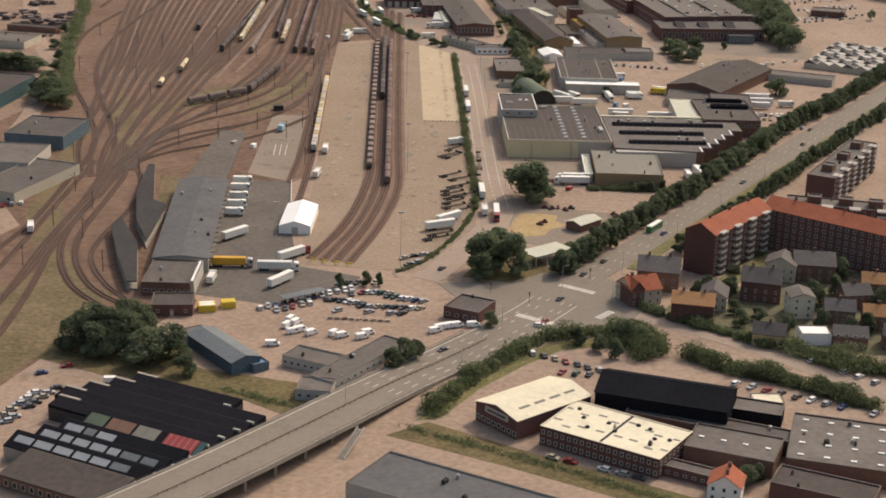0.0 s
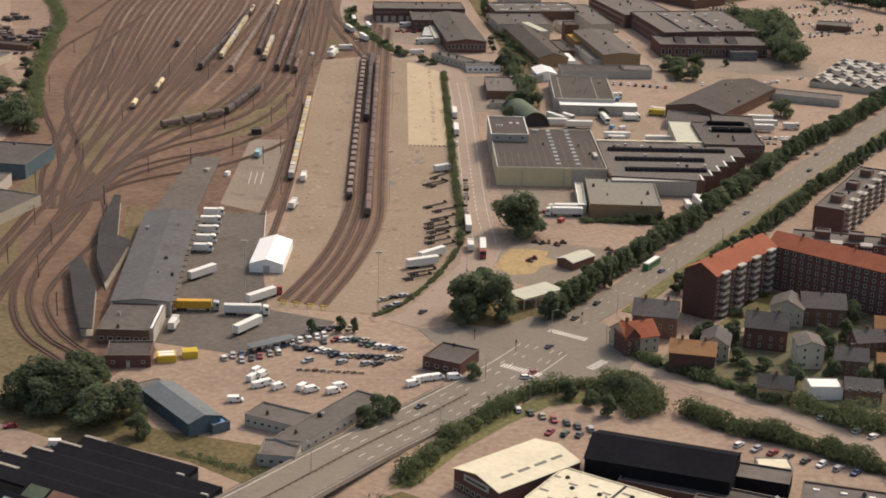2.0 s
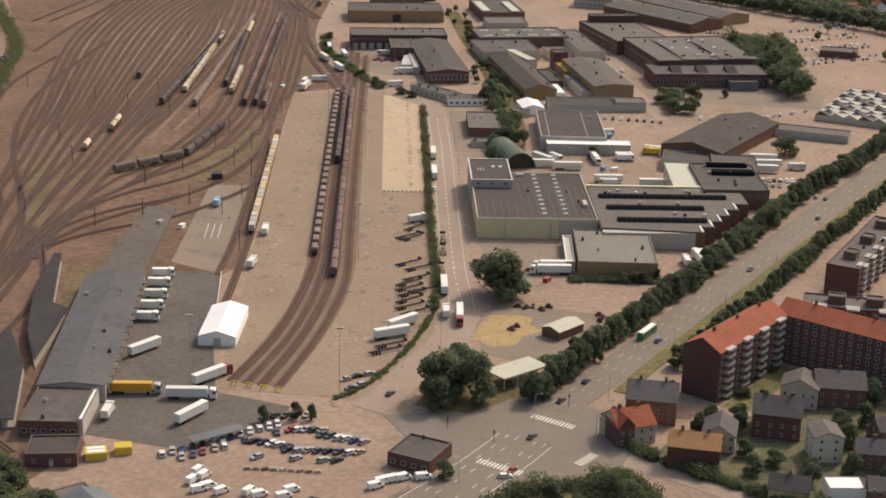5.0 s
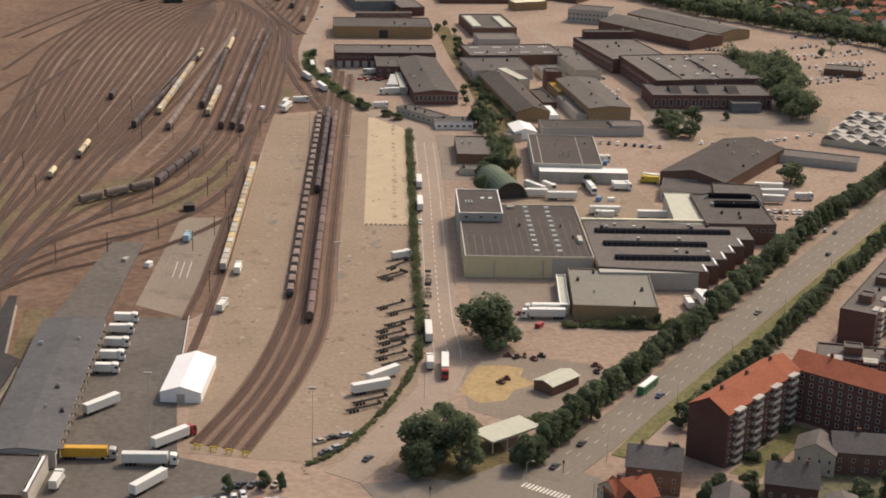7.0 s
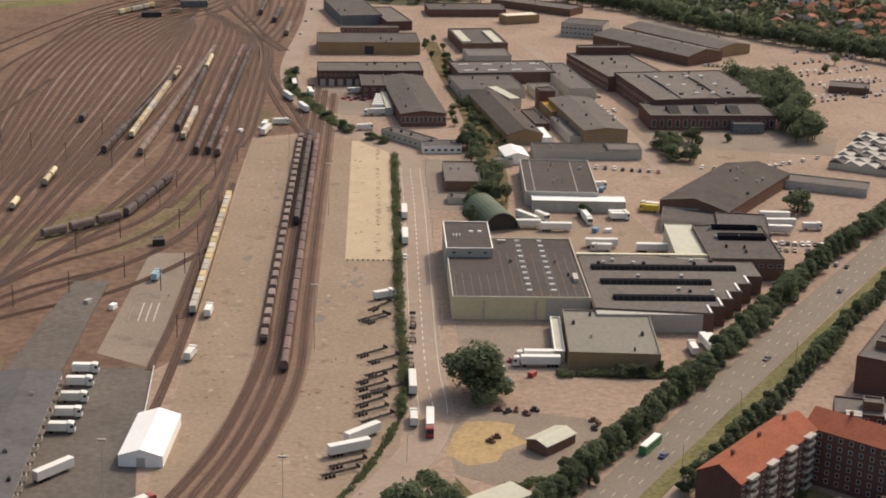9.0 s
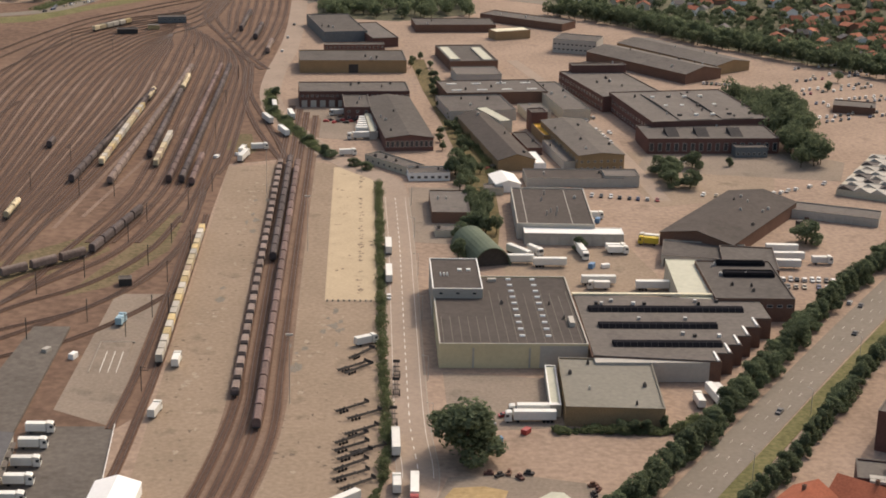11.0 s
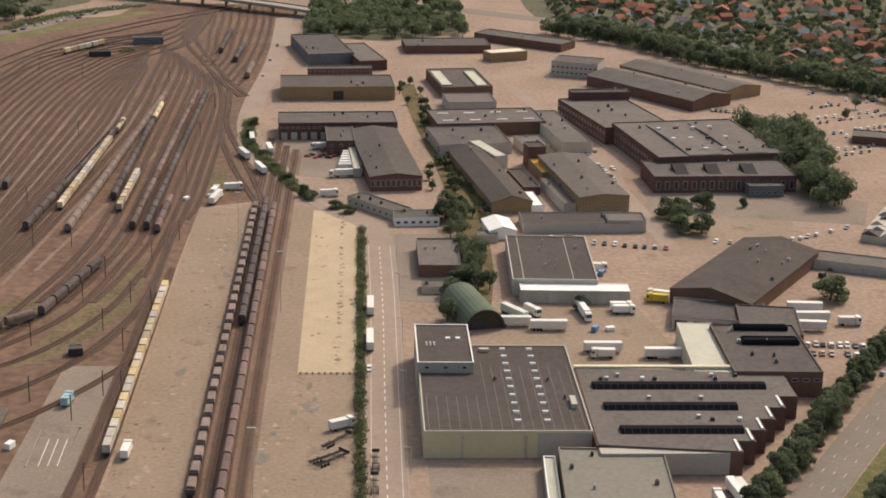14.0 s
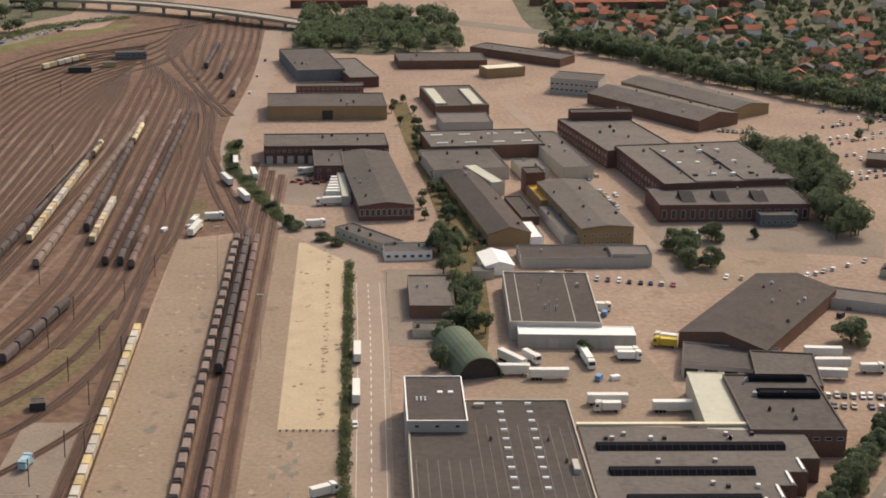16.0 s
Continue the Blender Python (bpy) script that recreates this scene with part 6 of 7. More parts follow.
for (x, y, a) in ((-85, -122.6, 0), (-85, -134, 0), (-84.4, -159, 0), (-84.6, -170.6, 0), (-85, -254.7, 85), (-51.4, -108.8, 80), (86.5, 59, -60), (107.5, 14.6, 180),
                  (121, 63.5, 0), (121.5, 60, 0), (205.3, 48.2, 0), (125, -100, 92), (0, 308, 200), (18, 304, 180), (6.4, 219, 10), (24.6, -162, 90), (101, 146, 20),
                  (112, 115, 10), (118, 111, -5), (-84.6, -147, 0), (15.5, -46.5, 30)):
    copy_thing(truck, pose(x, y, 0, 0, 0, a))
copy_thing(truck, pose(138, 77.5, 0, 0, 0, 160))
for (x, y, a) in ((11, -104, 38), (15, -110, 35), (11, -128, 40), (11, -134, 36), (16, -136, 30), (11, -147, 40), (11, -154, 34), (13, -160, 38), (2, -199, 30), (4, -193, 30), (13, -71, 45),
                  (14, -57, 52), (26.2, -72, 90), (25.8, -88, 90), (24.5, -112, 90), (12, -140, 36), (14, -122, 36)):
    copy_thing(flat_t, pose(x, y, 0, 0, 0, a))
bus = thing("bus", pose(97, -180, 0, 0, 0, 57), "green and white city bus on the avenue", "bus")
part("body", box_body(Shape(), -6, 6, 1.25, 0.35, 2.9), M_GREENBUS, bus)
part("roof", Shape().box(-5.6, -1.1, 2.9, 5.6, 1.1, 3.1), M_WHITE, bus)
for y in (-1.27, 1.255):
    part("window_band", Shape().box(-5.6, y, 1.4, 5.6, y + 0.015, 2.3), M_GLASS, bus)
for x in (-3.6, 3.6):
    for y in (-1.1, 1.1):
        wheel(bus, x, y)

CAR_KINDS = []
for name, col in (("white", (0.68, 0.67, 0.64)), ("silver grey", (0.36, 0.36, 0.36)), ("dark grey", (0.06, 0.06, 0.065)), ("black", (0.02, 0.02, 0.022)),
                  ("dark blue", (0.03, 0.05, 0.13)), ("red", (0.28, 0.03, 0.03)), ("beige", (0.4, 0.34, 0.25)), ("dark green", (0.03, 0.08, 0.05))):
    mt = material(name.replace(" ", "_") + "_car_paint", col, 0.3, 0.05)
    CAR_KINDS.append((name, mt))
CARS = {}
VANS = {}


def put_car(x, y, a, name=None):
    name, mt = next(c for c in CAR_KINDS if c[0] == name) if name else VR.choices(CAR_KINDS, (5, 5, 3, 3, 1, 1, 2, 0.6))[0]
    x, y, a = x + VR.uniform(-0.25, 0.25), y + VR.uniform(-0.3, 0.3), a + VR.uniform(-4, 4) + VR.choice((0, 180))
    key = (name, y > -250)
    if key in CARS:
        return copy_thing(CARS[key], pose(x, y, 0, 0, 0, a))
    CARS[key] = car(pose(x, y, 0, 0, 0, a), mt, name + " parked passenger car with dark windows", name in ("white", "silver grey", "dark green"), y > -250)


def put_van(x, y, a, mat=M_WHITE):
    if mat.name in VANS:
        return copy_thing(VANS[mat.name], pose(x, y, 0, 0, 0, a + VR.uniform(-5, 5)))
    VANS[mat.name] = van(pose(x, y, 0, 0, 0, a), mat, "white delivery van parked on the lot")


def row(x0, y0, x1, y1, n, a, skip=0.12, name=None):
    for i in range(n):
        if VR.random() > skip:
            k = i / max(1, n - 1)
            put_car(x0 + (x1 - x0) * k, y0 + (y1 - y0) * k, a, name)


row(-42, -271, -27, -276.5, 7, 40)
row(-27, -264.5, -17, -264.8, 5, 45)
row(-17, -268, -4, -273, 6, 45)
row(-27, -279, -5, -280.5, 8, 45)
row(-36, -284, -12, -286, 7, 40, 0.3)
row(-64, -283, -31, -260.5, 13, 100)
row(-61, -287, -28, -264.5, 12, 100, 0.2)
row(-36, -254.5, -22, -253.5, 5, 60, 0.1)
row(30, -320, 55, -336, 8, 100)
row(42, -339, 56, -341, 4, 60)
row(-134, -384, -124, -358, 8, 20)
row(-139, -388, -130, -362, 7, 20)
row(-131, -346, -124, -340, 2, 20)
row(33, -404, 72, -424, 9, -28, 0.3)
row(100, -346, 140, -369, 10, 45, 0.2)
row(-192, -168, -178, -160, 5, 100, 0)
row(114, 149.5, 152, 140.5, 10, 80, 0.1)
row(184, 27, 207, 25, 9, 80, 0.05)
row(184, 18, 205, 16, 8, 80, 0.15)
row(196, 5, 207, -4, 4, 60, 0)
row(226, 404, 246, 398, 9, 75, 0.1)
row(172, 205, 182, 215, 5, 30, 0)
row(150, 260, 141, 330, 7, 100, 0.2)
row(44, -128, 66, -104, 5, 10, 0.2)
row(206, 150, 240, 172, 9, 60, 0.2)
row(131, -325, 152, -348, 6, 45, 0.3)
row(-11, -224, -3, -219, 3, 30, 0)
row(-9, -232, -6, -229, 2, 30, 0)
row(118, -246, 131, -246, 3, 60, 0.2)
for (x, y, a) in ((2, -321, 52), (-20, -357, 54), (40, -292, 55), (48, -268, 55), (60, -240, 57), (100, -186, 57), (150, -106, 57), (196, -34, 57), (4, -236, 60), (38, -296, 10),
                  (70, -224, 57), (24.8, 3, 90), (-36, 590, 90), (-38, 540, 90), (-40, 490, 90)):
    put_car(x, y, a)
for (x, y, a) in ((-52, -294, 60), (-50, -297, 60), (-53, -300, 60), (-48, -304, 30), (-50.5, -306, 30), (-44, -307, 45), (-36, -307, 60), (-33, -309, 30), (-26, -310, 30), (-24, -306, 30),
                  (0, -303, 30), (2, -300, 30), (5, -298.5, 30), (8, -297.5, 30), (14, -297, 20), (-13, -318, 90), (-57, -318, 10), (-107, -352, 0), (-92, -362, -10), (104, -260, 40)):
    put_van(x, y, a)
for j in range(9):
    for i in range(13):
        x, y = 268 + i * 4.6 + j * 3.4 + VR.uniform(-1.2, 1.2), 300 + (j // 2) * 38 + (j % 2) * 11 + i * 2.2 + VR.uniform(-1, 1)
        if VR.random() > 0.28:
            put_car(x, y, 70)
# trailer-borne cars and pallets in the lot
for i in range(9):
    x = -38 + i * 2.6
    p = thing("pallet_stack", pose(x, -291.5 - 0.25 * i, 0, 0, 0, VR.uniform(0, 40)), "low stack of timber and machine parts", "pallet stack")
    part("timber", Shape().box(-1, -0.6, 0, 1, 0.6, 0.5).box(-0.8, -0.5, 0.5, 0.7, 0.4, 0.9), VR.choice((M_BRICK2, M_BOX_TAN, M_CONC, M_BOX_TAN)), p)
port = thing("carport", pose(-49, -272, 0, 0, 0, 34), "long pale blue carport roof over parked cars", "carport")
part("roof", Shape().box(-9, -2.2, 2.4, 9, 2.2, 2.6), M_BLUEROOF, port)
for x in (-8.5, -3, 3, 8.5):
    part("post", Shape().box(x - 0.1, -2, 0, x + 0.1, -1.8, 2.4), M_DARK, port)
for (x, y, s_) in ((-83.5, -284.5, 1.0), (-76, -281, 0.8)):
    k = thing("yellow_skip_container", pose(x, y, 0, 0, 0, 12), "yellow and white painted container booth", "container")
    part("body", Shape().box(-3.2 * s_, -2.6 * s_, 0, 3.2 * s_, 2.6 * s_, 2.5), M_YELLOW, k)
    part("roof_panel", Shape().box(-2.6 * s_, -2 * s_, 2.5, 2.6 * s_, -0.2, 2.62).box(-2.6 * s_, 0.5, 2.5, 2.6 * s_, 2 * s_, 2.62), M_WHITE if s_ == 1 else M_YELLOW, k)

# ---- trains ----
def bogie(parent, x):
    part("bogie", Shape().box(x - 1.2, -1.1, 0.45, x + 1.2, 1.1, 0.9).tube((x - 0.8, -0.8, 0.75), (x - 0.8, 0.8, 0.75), 0.4, 0.4, 10)
         .tube((x + 0.8, -0.8, 0.75), (x + 0.8, 0.8, 0.75), 0.4, 0.4, 10), M_CHASSIS, parent)


def wagon(m, style, label, length=11.4, far=False, boxes=None):
    t = thing("freight_wagon", m, label, "railway wagon", "wagons in the rail yard")
    n = length / 2
    frame_shape = Shape().box(-n, -1.25, 0.9, n, 1.25, 1.15).box(-n - 0.4, -0.2, 0.9, -n, 0.2, 1.1).box(n, -0.2, 0.9, n + 0.4, 0.2, 1.1)
    if far:
        for x in (2 - n, n - 2):
            frame_shape.box(x - 1.2, -1.0, 0.05, x + 1.2, 1.0, 0.9)
    part("underframe", frame_shape, M_CHASSIS, t)
    if not far:
        bogie(t, -n + 2)
        bogie(t, n - 2)
    round_top = [(-1.4, 1.15), (1.4, 1.15), (1.42, 3.0), (1.15, 3.7), (0.6, 4.1), (-0.6, 4.1), (-1.15, 3.7), (-1.42, 3.0)]
    if style == "covered" or style == "dark" or style == "grey":
        mat = {"covered": M_WAGON, "dark": M_WAGON2, "grey": M_WAGON3}[style]
        body = Shape().extrude_x(round_top, -n + 0.25, n - 0.25)
        for x in (-n * 0.5, 0, n * 0.5):
            body.extrude_x([(y * 1.02, z * 1.01) for y, z in round_top], x - 0.06, x + 0.06)
        part("body", body, mat, t)
    elif style == "tank":
        part("tank", Shape().tube((-n + 0.5, 0, 2.55), (n - 0.5, 0, 2.55), 1.4, 1.4, 16).tube((0, 0, 3.8), (0, 0, 4.3), 0.4, 0.4, 8), M_CONTAINER, t)
    elif style == "open":
        part("end_wall", Shape().box(-n + 0.2, -1.35, 1.15, -n + 0.5, 1.35, 2.6), M_WAGON2, t)
        part("end_wall", Shape().box(n - 0.5, -1.35, 1.15, n - 0.2, 1.35, 2.6), M_WAGON2, t)
        part("load", box_body(Shape(), -3.2, 3.2, 1.3, 1.16, 3.0, 0.3), M_WAGON3, t)
    elif style == "container":
        for x in (-n / 2, n / 2):
            box = box_body(Shape(), x - n / 2 + 0.35, x + n / 2 - 0.35, 1.22, 1.16, 3.78, 0.1)
            part("container", box, boxes[x > 0], t)
    return t


WAGONS = {}
MIX = random.Random(3)
LOADS = ((M_CONTAINER, M_BOX_GREY), (M_BOX_GREY, M_BOX_GREY), (M_BOX_YELLOW, M_CONTAINER), (M_CONTAINER, M_BOX_TAN), (M_BOX_GREY, M_BOX_YELLOW), (M_CONTAINER, M_CONTAINER))


def train(style, x0, y0, x1, y1, label, pitch=12.2, length=11.4):
    a, b = Vector((x0, y0, 0)), Vector((x1, y1, 0))
    n = int((b - a).length / pitch)
    ang = math.degrees(math.atan2(y1 - y0, x1 - x0))
    for i in range(n):
        c = a.lerp(b, (i + 0.5) * pitch / (b - a).length)
        m = pose(c.x, c.y, 0.36 if n > 1 else 0.08, 0, 0, ang)
        kind = MIX.randrange(6) if style == "container" else 0
        key = (style, length, c.y > 130, kind)
        if key in WAGONS:
            tagged(copy_thing(WAGONS[key], m), label)
        else:
            WAGONS[key] = wagon(m, style, label, length, c.y > 130, LOADS[kind])


train("covered", -18.4, -122, -17.9, 205, "reddish brown covered wagon in a long train")
train("dark", -22.2, 45, -21.9, 208, "dark brown covered wagon beside the long train")
train("open", -27.1, -96, -26.5, 204, "open wagon with a square grey-brown load", 10.6, 9.8)
train("container", -55, -68, -54.5, 90, "flat wagon carrying cream containers", 14.0, 13.4)
train("dark", -123.3, 161, -107.6, 366, "dark wagon standing in the rail yard")
train("container", -114, 192, -109.4, 318, "wagon carrying cream and yellow loads", 12.6, 11.8)
train("tank", -109, 335, -108.4, 360, "pale tank wagon in the rail yard")
train("grey", -104.8, 158, -92.7, 436, "grey-brown covered wagon standing in the rail yard")
train("dark", -92.3, 208, -92.2, 360, "dark wagon standing in the rail yard")
train("tank", -92.2, 362, -92.1, 400, "pale tank wagon in the rail yard")
train("container", -87.3, 190, -86.8, 258, "wagon carrying pale loads", 12.6, 11.8)
train("covered", -77.6, 162, -75, 440, "reddish brown covered wagon standing in the rail yard")
train("dark", -71.6, 162, -69.6, 440, "dark covered wagon standing in the rail yard")
train("covered", -66.5, 158, -66, 210, "reddish covered wagon at the end of the yard")
train("dark", -118, 230, -110.5, 330, "dark wagon standing in the rail yard")
train("tank", -141.2, 100, -140.4, 126, "pale tank wagon standing alone")
train("tank", -148.2, 62, -147.9, 76, "pale tank wagon standing alone")
train("dark", -145.4, 226, -145.2, 240, "dark wagon standing alone")
train("grey", -128, 22, -98, 52, "grey flat wagon train on the curve", 14, 12)
train("dark", -97, 54, -84, 116, "dark wagon on the curved siding")
train("dark", -72, 560, -70, 640, "dark wagon in the far sidings")
train("dark", -60, 530, -58, 590, "dark wagon in the far sidings")
train("grey", -49, 480, -48, 520, "grey wagon in the far sidings")
train("container", -174, 551, -152, 588, "pale wagons on the far line", 14, 13)

# ---- masts, lamps and small things ----
def mast(x, y, h=9.0, arm=2.6, ang=0):
    t = thing("catenary_mast", pose(x, y, 0, 0, 0, ang), "slim dark steel mast beside the tracks", "mast", "masts of the rail yard")
    part("pole", Shape().box(-0.14, -0.14, -0.1, 0.14, 0.14, h), M_DARK, t)
    part("arm", Shape().box(0.14, -0.06, h - 1.5, arm, 0.06, h - 1.36).box(0.14, -0.05, h - 0.5, arm * 0.7, 0.05, h - 0.4), M_DARK, t)
    return t


mast0 = mast(-62, 20)
for (x, y) in ((-63, -20), (-70, -40), (-66, 70), (-64, 120), (-72, 40), (-86, -25), (-104, -45), (-122, -60), (-110, 5), (-95, 25), (-84, 70), (-80, 100), (-134, -110),
               (-146, -165), (-143, -205), (-128, -245), (-158, -190), (-160, -240), (-158, -140), (-156, -40), (-172, -30), (-168, -90), (-150, 40), (-164, 80),
               (-140, 150), (-161, 170), (-178, 180), (-128, 330), (-96, 470), (-64, 330), (-63, 250), (-62, 400), (-150, 480), (-180, 500), (-56, 150), (-57, 60), (-57, -20),
               (-58, -90), (-200, 100), (-205, 200), (-116, 140), (-100, 140), (-130, 200)):
    copy_thing(mast0, pose(x, y, 0, 0, 0, 90 * ((int(x) + int(y)) % 4)))


def lamp(x, y, h, ang, label):
    t = thing("street_lamp", pose(x, y, 0, 0, 0, ang), label, "street lamp")
    part("pole", Shape().tube((0, 0, 0), (0, 0, h), 0.12, 0.07), M_SILVER, t)
    part("arm", Shape().tube((0, 0, h), (1.6, 0, h + 0.3), 0.06, 0.05), M_SILVER, t)
    part("lantern", Shape().box(1.5, -0.15, h + 0.2, 2.2, 0.15, h + 0.4), M_GREYWALL, t)
    return t


lamp0 = lamp(-8, -330, 9, 0, "tall grey street lamp beside the avenue")
for (x, y, a) in ((24, -300, -140), (38, -312, 130), (8, -338, 130), (-30, -374, 130), (76, -236, 130), (104, -196, 130), (130, -156, 130), (160, -108, 130), (190, -60, 130),
                  (22, -190, 0), (36.6, -120, 180), (36.6, -80, 180), (36.6, -20, 180), (36.6, 30, 180), (36.6, 80, 180), (36.6, 130, 180), (50, -255, 0), (68, -268, 130)):
    copy_thing(lamp0, pose(x, y, 0 if y > -330 else 2, 0, 0, a) if y > -330 else pose(x, y, 3.2 if y < -360 else 0.6, 0, 0, a))
flood0 = thing("floodlight_mast", pose(-12.5, -238, 0), "very tall thin floodlight mast in the freight yard", "floodlight mast")
part("pole", Shape().tube((0, 0, 0), (0, 0, 24), 0.13, 0.07), M_SILVER, flood0)
part("head", Shape().box(-1.2, -0.3, 23.8, 1.2, 0.3, 24.4), M_GREYWALL, flood0)
for (x, y) in ((-9, -100), (-8.5, 60), (-30, 140), (-62, -228)):
    copy_thing(flood0, pose(x, y, 0))
for k, x in enumerate((-47.5, -42.5, -37.6, -32.6)):
    bs = thing("buffer_stop", pose(x, -229 - 1.6 * k, 0, 0, 0, -18), "yellow painted buffer stop at the track end", "buffer stop", "buffer stops")
    part("beam", Shape().box(-1.3, -0.2, 1.0, 1.3, 0.1, 1.5), M_YELLOW, bs)
    for sx in (-0.9, 0.9):
        part("strut", Shape().extrude_x([(-1.4, 0), (-1.1, 0), (-0.1, 1.0), (-0.3, 1.0)], sx - 0.1, sx + 0.1), M_YELLOW, bs)
    part("post", Shape().box(-0.9, -0.15, 0, -0.7, 0.05, 1.0).box(0.7, -0.15, 0, 0.9, 0.05, 1.0), M_YELLOW, bs)
for i in range(10):
    bo = thing("concrete_block", pose(1 + i * 2.1, -1.2, 0.05, 0, 0, VR.uniform(-20, 20)), "small dark barrier block at the slab edge", "barrier block", "barrier blocks")
    part("block", Shape().extrude_x([(-0.3, 0), (0.3, 0), (0.2, 0.8), (-0.2, 0.8)], -0.3, 0.3), M_CONC, bo)
for (x, y) in ((47, -236), (62, -244), (36, -272), (70, -262), (22, -262)):
    tl = thing("traffic_light", pose(x, y, 0.1), "traffic light on a slim dark pole", "traffic light")
    part("pole", Shape().tube((0, 0, 0), (0, 0, 4.2), 0.1, 0.08), M_DARK, tl)
    part("signal_head", Shape().box(-0.25, -0.3, 3.2, 0.25, -0.06, 4.4), M_DARK, tl)
for i in range(10):
    a = i * 0.45
    jk = thing("machine", pose(*((52, -152), (55, -153.5), (58, -152), (61, -155), (64, -152), (82, -160), (83, -163), (81.5, -166), (48, -176), (50, -173))[i], 0, 0, 0, i * 40), "small rusty machine part lying on the lot", "scrap")
    part("body", Shape().box(-1.5, -0.7, 0, 1.5, 0.7, 0.8).box(-0.5, -0.4, 0.8, 0.9, 0.4, 1.6), (M_BRICK, M_CHASSIS, M_BRICK2)[i % 3], jk)
for i in range(12):
    jk = thing("machine", pose(-6 + i * 2.2, 292 + 3 * math.sin(i * 2.1), 0, 0, 0, i * 33), "reddish scrap car on the brick hall yard", "scrap")
    part("body", Shape().extrude_y([(-1.8, 0.1), (1.8, 0.1), (1.7, 0.8), (0.8, 0.9), (0.3, 1.3), (-0.9, 1.3), (-1.6, 0.9)], -0.8, 0.8), (M_RED, M_CHASSIS)[i % 2], jk)
FENCE = thing("fence", pose(0, 0, 0), "thin white fence along the loading yard", "fence")
part("rail", ribbon(Shape(), smooth([(-62.6, -118), (-58.8, -190)]), -0.1, 0.1, 0.9, 1.05), M_WHITE, FENCE)
for i in range(13):
    k = i / 12
    part("post", Shape().box(-62.66 + 3.8 * k, -118.06 - 72 * k, 0, -62.54 + 3.8 * k, -117.94 - 72 * k, 1.0), M_WHITE, FENCE)
pw = thing("pit_edge", pose(-72, -60, 0), "dark concrete loading pit with a low edge wall", "loading pit")
part("edge", Shape().box(-6, 13.6, 0, 6, 14, 0.7).box(-6, -14, 0, -5.7, 13.6, 0.5), M_CONC, pw)
part("ramp", Shape().extrude_x([(-13.5, 0.06), (13.5, 0.06), (13.5, 0.6)], -5.5, 5.5), M_MIDLOT, pw)
for u in (-2.4, 0.4, 3.2):
    part("bay_line", Shape().extrude_x([(-13.4, 0.065), (5, 0.435), (5, 0.45), (-13.4, 0.08)], u, u + 0.25), M_WHITELINE, pw)

# ---- yard clutter ----
for i in range(26):
    x, y = ((112, 150), (58, 100), (-90, -60), (64, 70), (8, 300), (120, 110), (70, 200), (215, 110), (88, 180), (-52, 212), (140, 40), (60, -124), (108, 40))[i % 13]
    x, y = x + VR.uniform(-9, 9), y + VR.uniform(-7, 7)
    cr = thing("storage_crate", pose(x, y, 0.05, 0, 0, VR.uniform(0, 90)), "weathered storage crate standing in a works yard", "crate", "crates in the yards")
    part("box", box_body(Shape(), -1.6, 1.6, 1.0, 0.1, VR.uniform(1.0, 2.2), 0.08), VR.choice((M_GREYWALL, M_STEELBLUE, M_BRICK2, M_WHITE, M_DARK, M_RED)), cr)
    part("skid", Shape().box(-1.5, -0.9, 0, 1.5, 0.9, 0.1), M_BARK, cr)

# ---- scrap lot west of the tracks ----
SR = random.Random(21)


def scrap_stack(x, y, ang):
    t = thing("scrap_stack", pose(x, y, 0, 0, 0, ang), "rusty stack of scrap and old machine parts on bare earth", "scrap", "scrap stacks in the western lot")
    z = 0.0
    for k in range(SR.randint(2, 3)):
        w, d, h = SR.uniform(1.6, 3.4), SR.uniform(1.2, 2.4), SR.uniform(0.7, 1.3)
        part("scrap_bale", box_body(Shape(), -w, w, d, z, z + h, 0.2), SR.choice((M_WAGON2, M_WAGON3, M_CHASSIS, M_WAGON)), t)
        z += h
    return t


for (cx, cy, rx, ry, n) in ((-254, 248, 13, 22, 18), (-276, 262, 7, 14, 5), (-236, 262, 5, 18, 6), (-238, 232, 4, 12, 4), (-268, 310, 14, 12, 6)):
    for i in range(n):
        scrap_stack(cx + SR.uniform(-rx, rx), cy + SR.uniform(-ry, ry), SR.uniform(-30, 30))
for (x, y) in ((-218, 48), (-217, 54), (-216, 60), (-240, 196), (-236, 198), (-212, 40), (-210, 22)):
    put_car(x, y, 78)

# ---- stains, repairs and wear on the yards ----
def blot(shape, x, y, rx, ry, z, rng):
    """A thin irregular patch with a ragged outline."""
    n = 11
    shape.prism([(x + rx * rng.uniform(0.35, 1.2) * math.cos(2 * math.pi * i / n), y + ry * rng.uniform(0.35, 1.2) * math.sin(2 * math.pi * i / n)) for i in range(n)], z - 0.02, z)


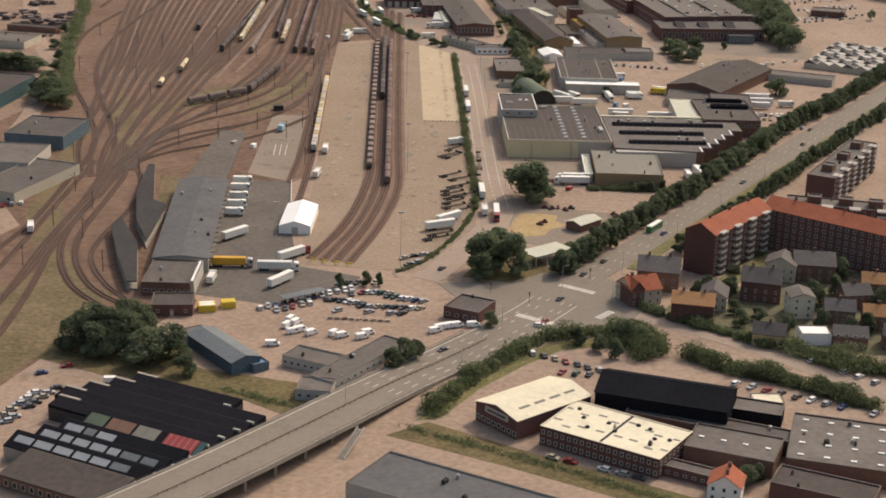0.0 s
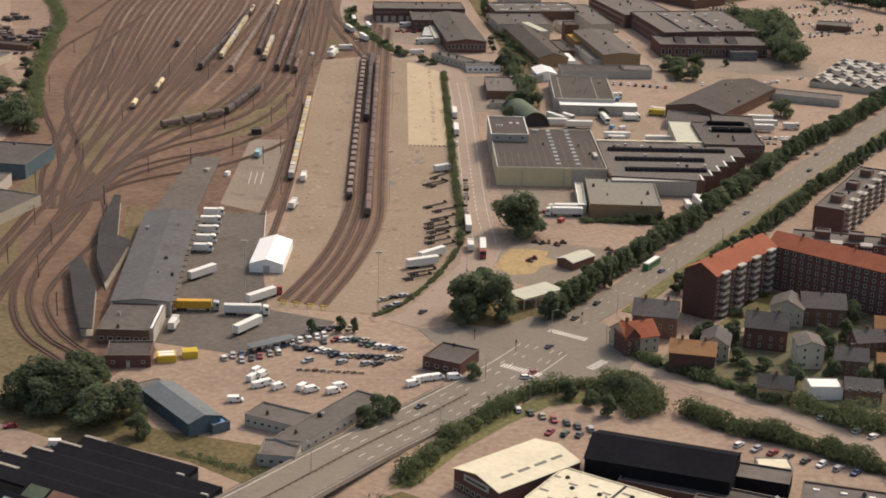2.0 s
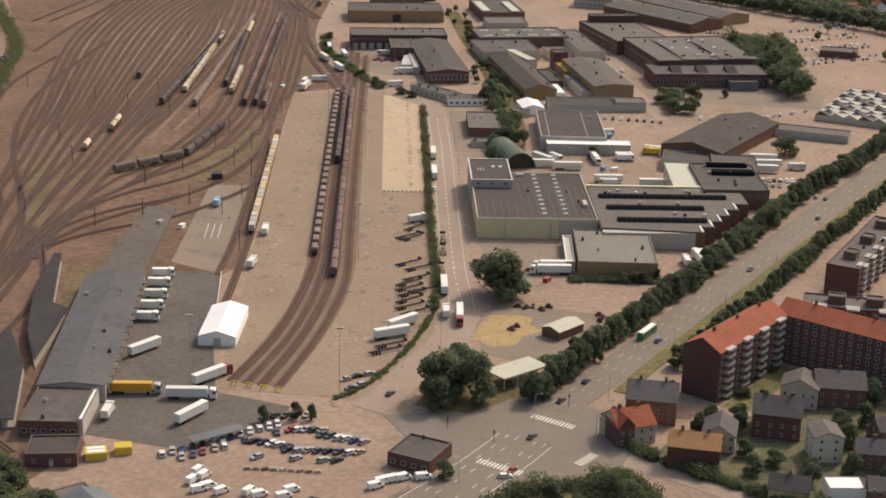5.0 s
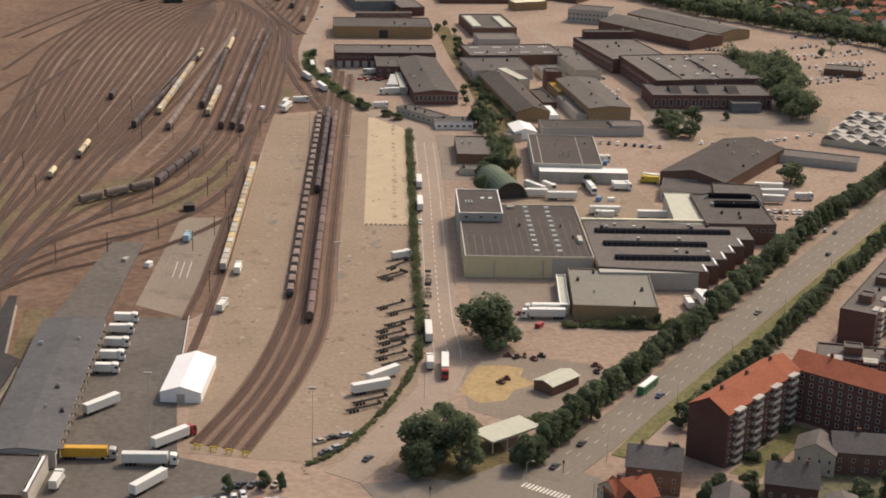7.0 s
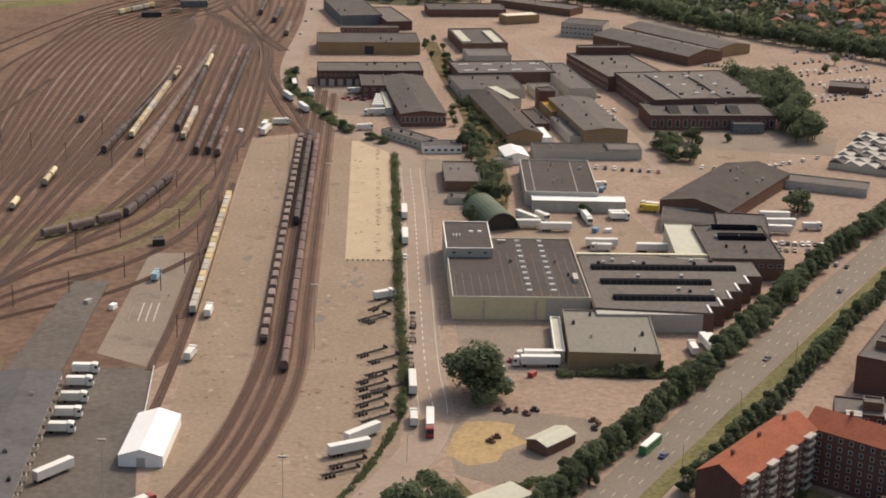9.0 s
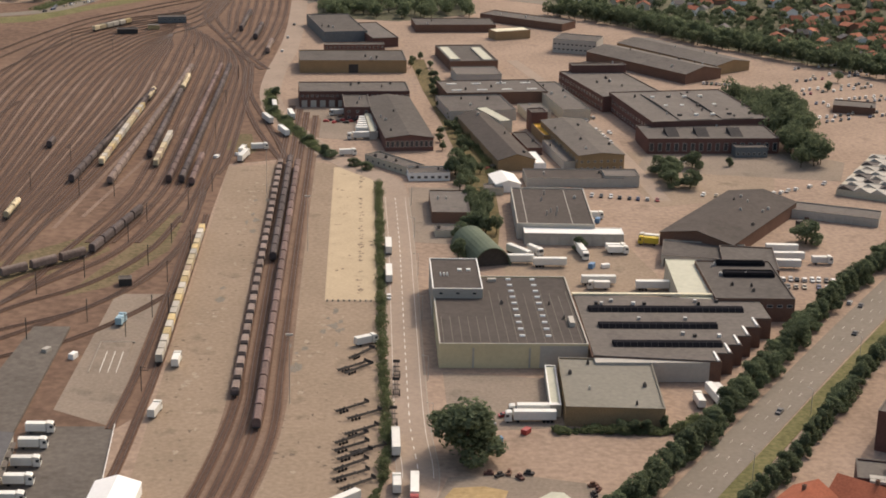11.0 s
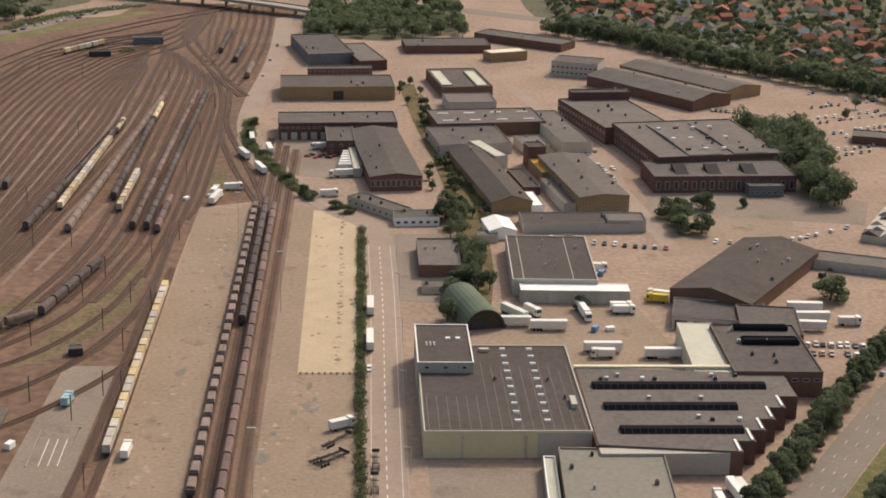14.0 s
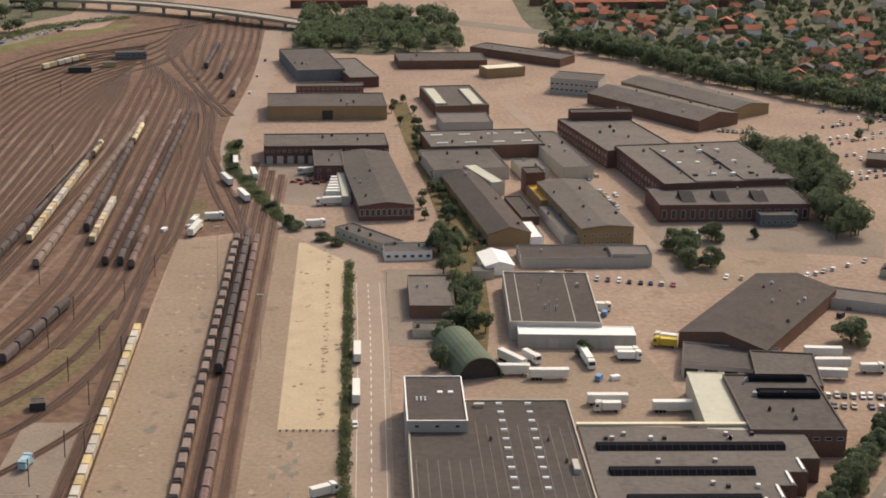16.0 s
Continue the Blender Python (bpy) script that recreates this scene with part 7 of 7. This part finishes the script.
BR = random.Random(88)
oil = Shape()
for k in range(70):
    y = 8 + 178 * BR.random() ** 1.2
    blot(oil, 13.6 + BR.gauss(0, 0.5), y, BR.uniform(0.3, 1.3), BR.uniform(0.3, 1.0), 0.094 + 0.0004 * k, BR)
for k in range(16):
    blot(oil, BR.uniform(2, 19), BR.uniform(8, 185), BR.uniform(0.4, 1.1), BR.uniform(0.4, 1.3), 0.123 + 0.0004 * k, BR)
flat("oil_stain", oil, M_STAIN, "dark oil stains on the pale concrete slab", "stain", "stuff")
scars, tar, drips = Shape(), Shape(), Shape()
for k in range(100):
    x, y = BR.choice(((-39, 110), (-36, 40), (-42, -20), (-34, 150), (-40, -90), (-8, -60), (-2, -30), (-10, -190)))
    blot(scars, x + BR.gauss(0, 4.5), y + BR.gauss(0, 15), BR.uniform(0.3, 1.7), BR.uniform(0.3, 1.8), 0.054 + 0.00025 * k, BR)
for k in range(26):
    x, y = BR.choice(((-9.5, -66), (-9, -60), (-35, 100), (-31, 120), (-38, 10), (4, -30)))
    blot(tar, x + BR.gauss(0, 2.0), y + BR.gauss(0, 9), BR.uniform(0.6, 2.0), BR.uniform(1.0, 4.2), 0.080 + 0.0004 * k, BR)
for k in range(110):
    x, y = BR.choice(((-38, 60), (-44, -60), (-36, 140), (-6, -120), (0, -90), (4, -170), (-42, -140), (-8, -215)))
    blot(drips, x + BR.gauss(0, 6), y + BR.gauss(0, 30), BR.uniform(0.25, 1.2), BR.uniform(0.25, 1.3), 0.092 + 0.0003 * k, BR)
flat("worn_patch", scars, M_SCAR, "pale worn patches in the yard asphalt", "stain", "stuff")
flat("tar_repair", tar, M_SEAL, "grey tar repairs in the yard asphalt", "stain", "stuff")
flat("oil_stain", drips, M_STAIN, "scattered dark oil stains on the yard asphalt", "stain", "stuff")

# ---- cars on the far promenade, vehicles in the yard ----
for k in range(26):
    q = k / 25
    put_car(-222 + 64 * q + VR.uniform(-4, 4), 634 + 112 * q + VR.uniform(-6, 6), 60)
copy_thing(truck, pose(-47, 222, 0, 0, 0, 80))
copy_thing(truck, pose(-39, 229, 0, 0, 0, 10))
copy_thing(truck, pose(-166, -197, 0, 0, 0, 100))
hedge([(72, -402), (84, -402), (95, -407)], 3.5, 4.6, 1600, "ivy and shrubs along the works wall", 0.4, seed=21)
hedge([(-10, -384), (24, -404), (64, -430), (90, -446)], 5, 1.3, 1700, "low dry scrub on the grass strip", 0.4, seed=22)
hedge([(-70, -356), (-44, -368), (-20, -352)], 5, 1.2, 900, "low dry scrub on the grass bank", 0.4, seed=23)
hedge([(62, 340), (68, 290), (75, 220), (78, 170)], 5, 4.0, 2600, "tall scrub beside the old siding", 0.45, seed=24)
row(146, 250, 139, 300, 8, 100, 0.1)
row(136, 178, 130, 196, 3, 100, 0)
row(176, 150, 206, 146, 6, 70, 0.1)
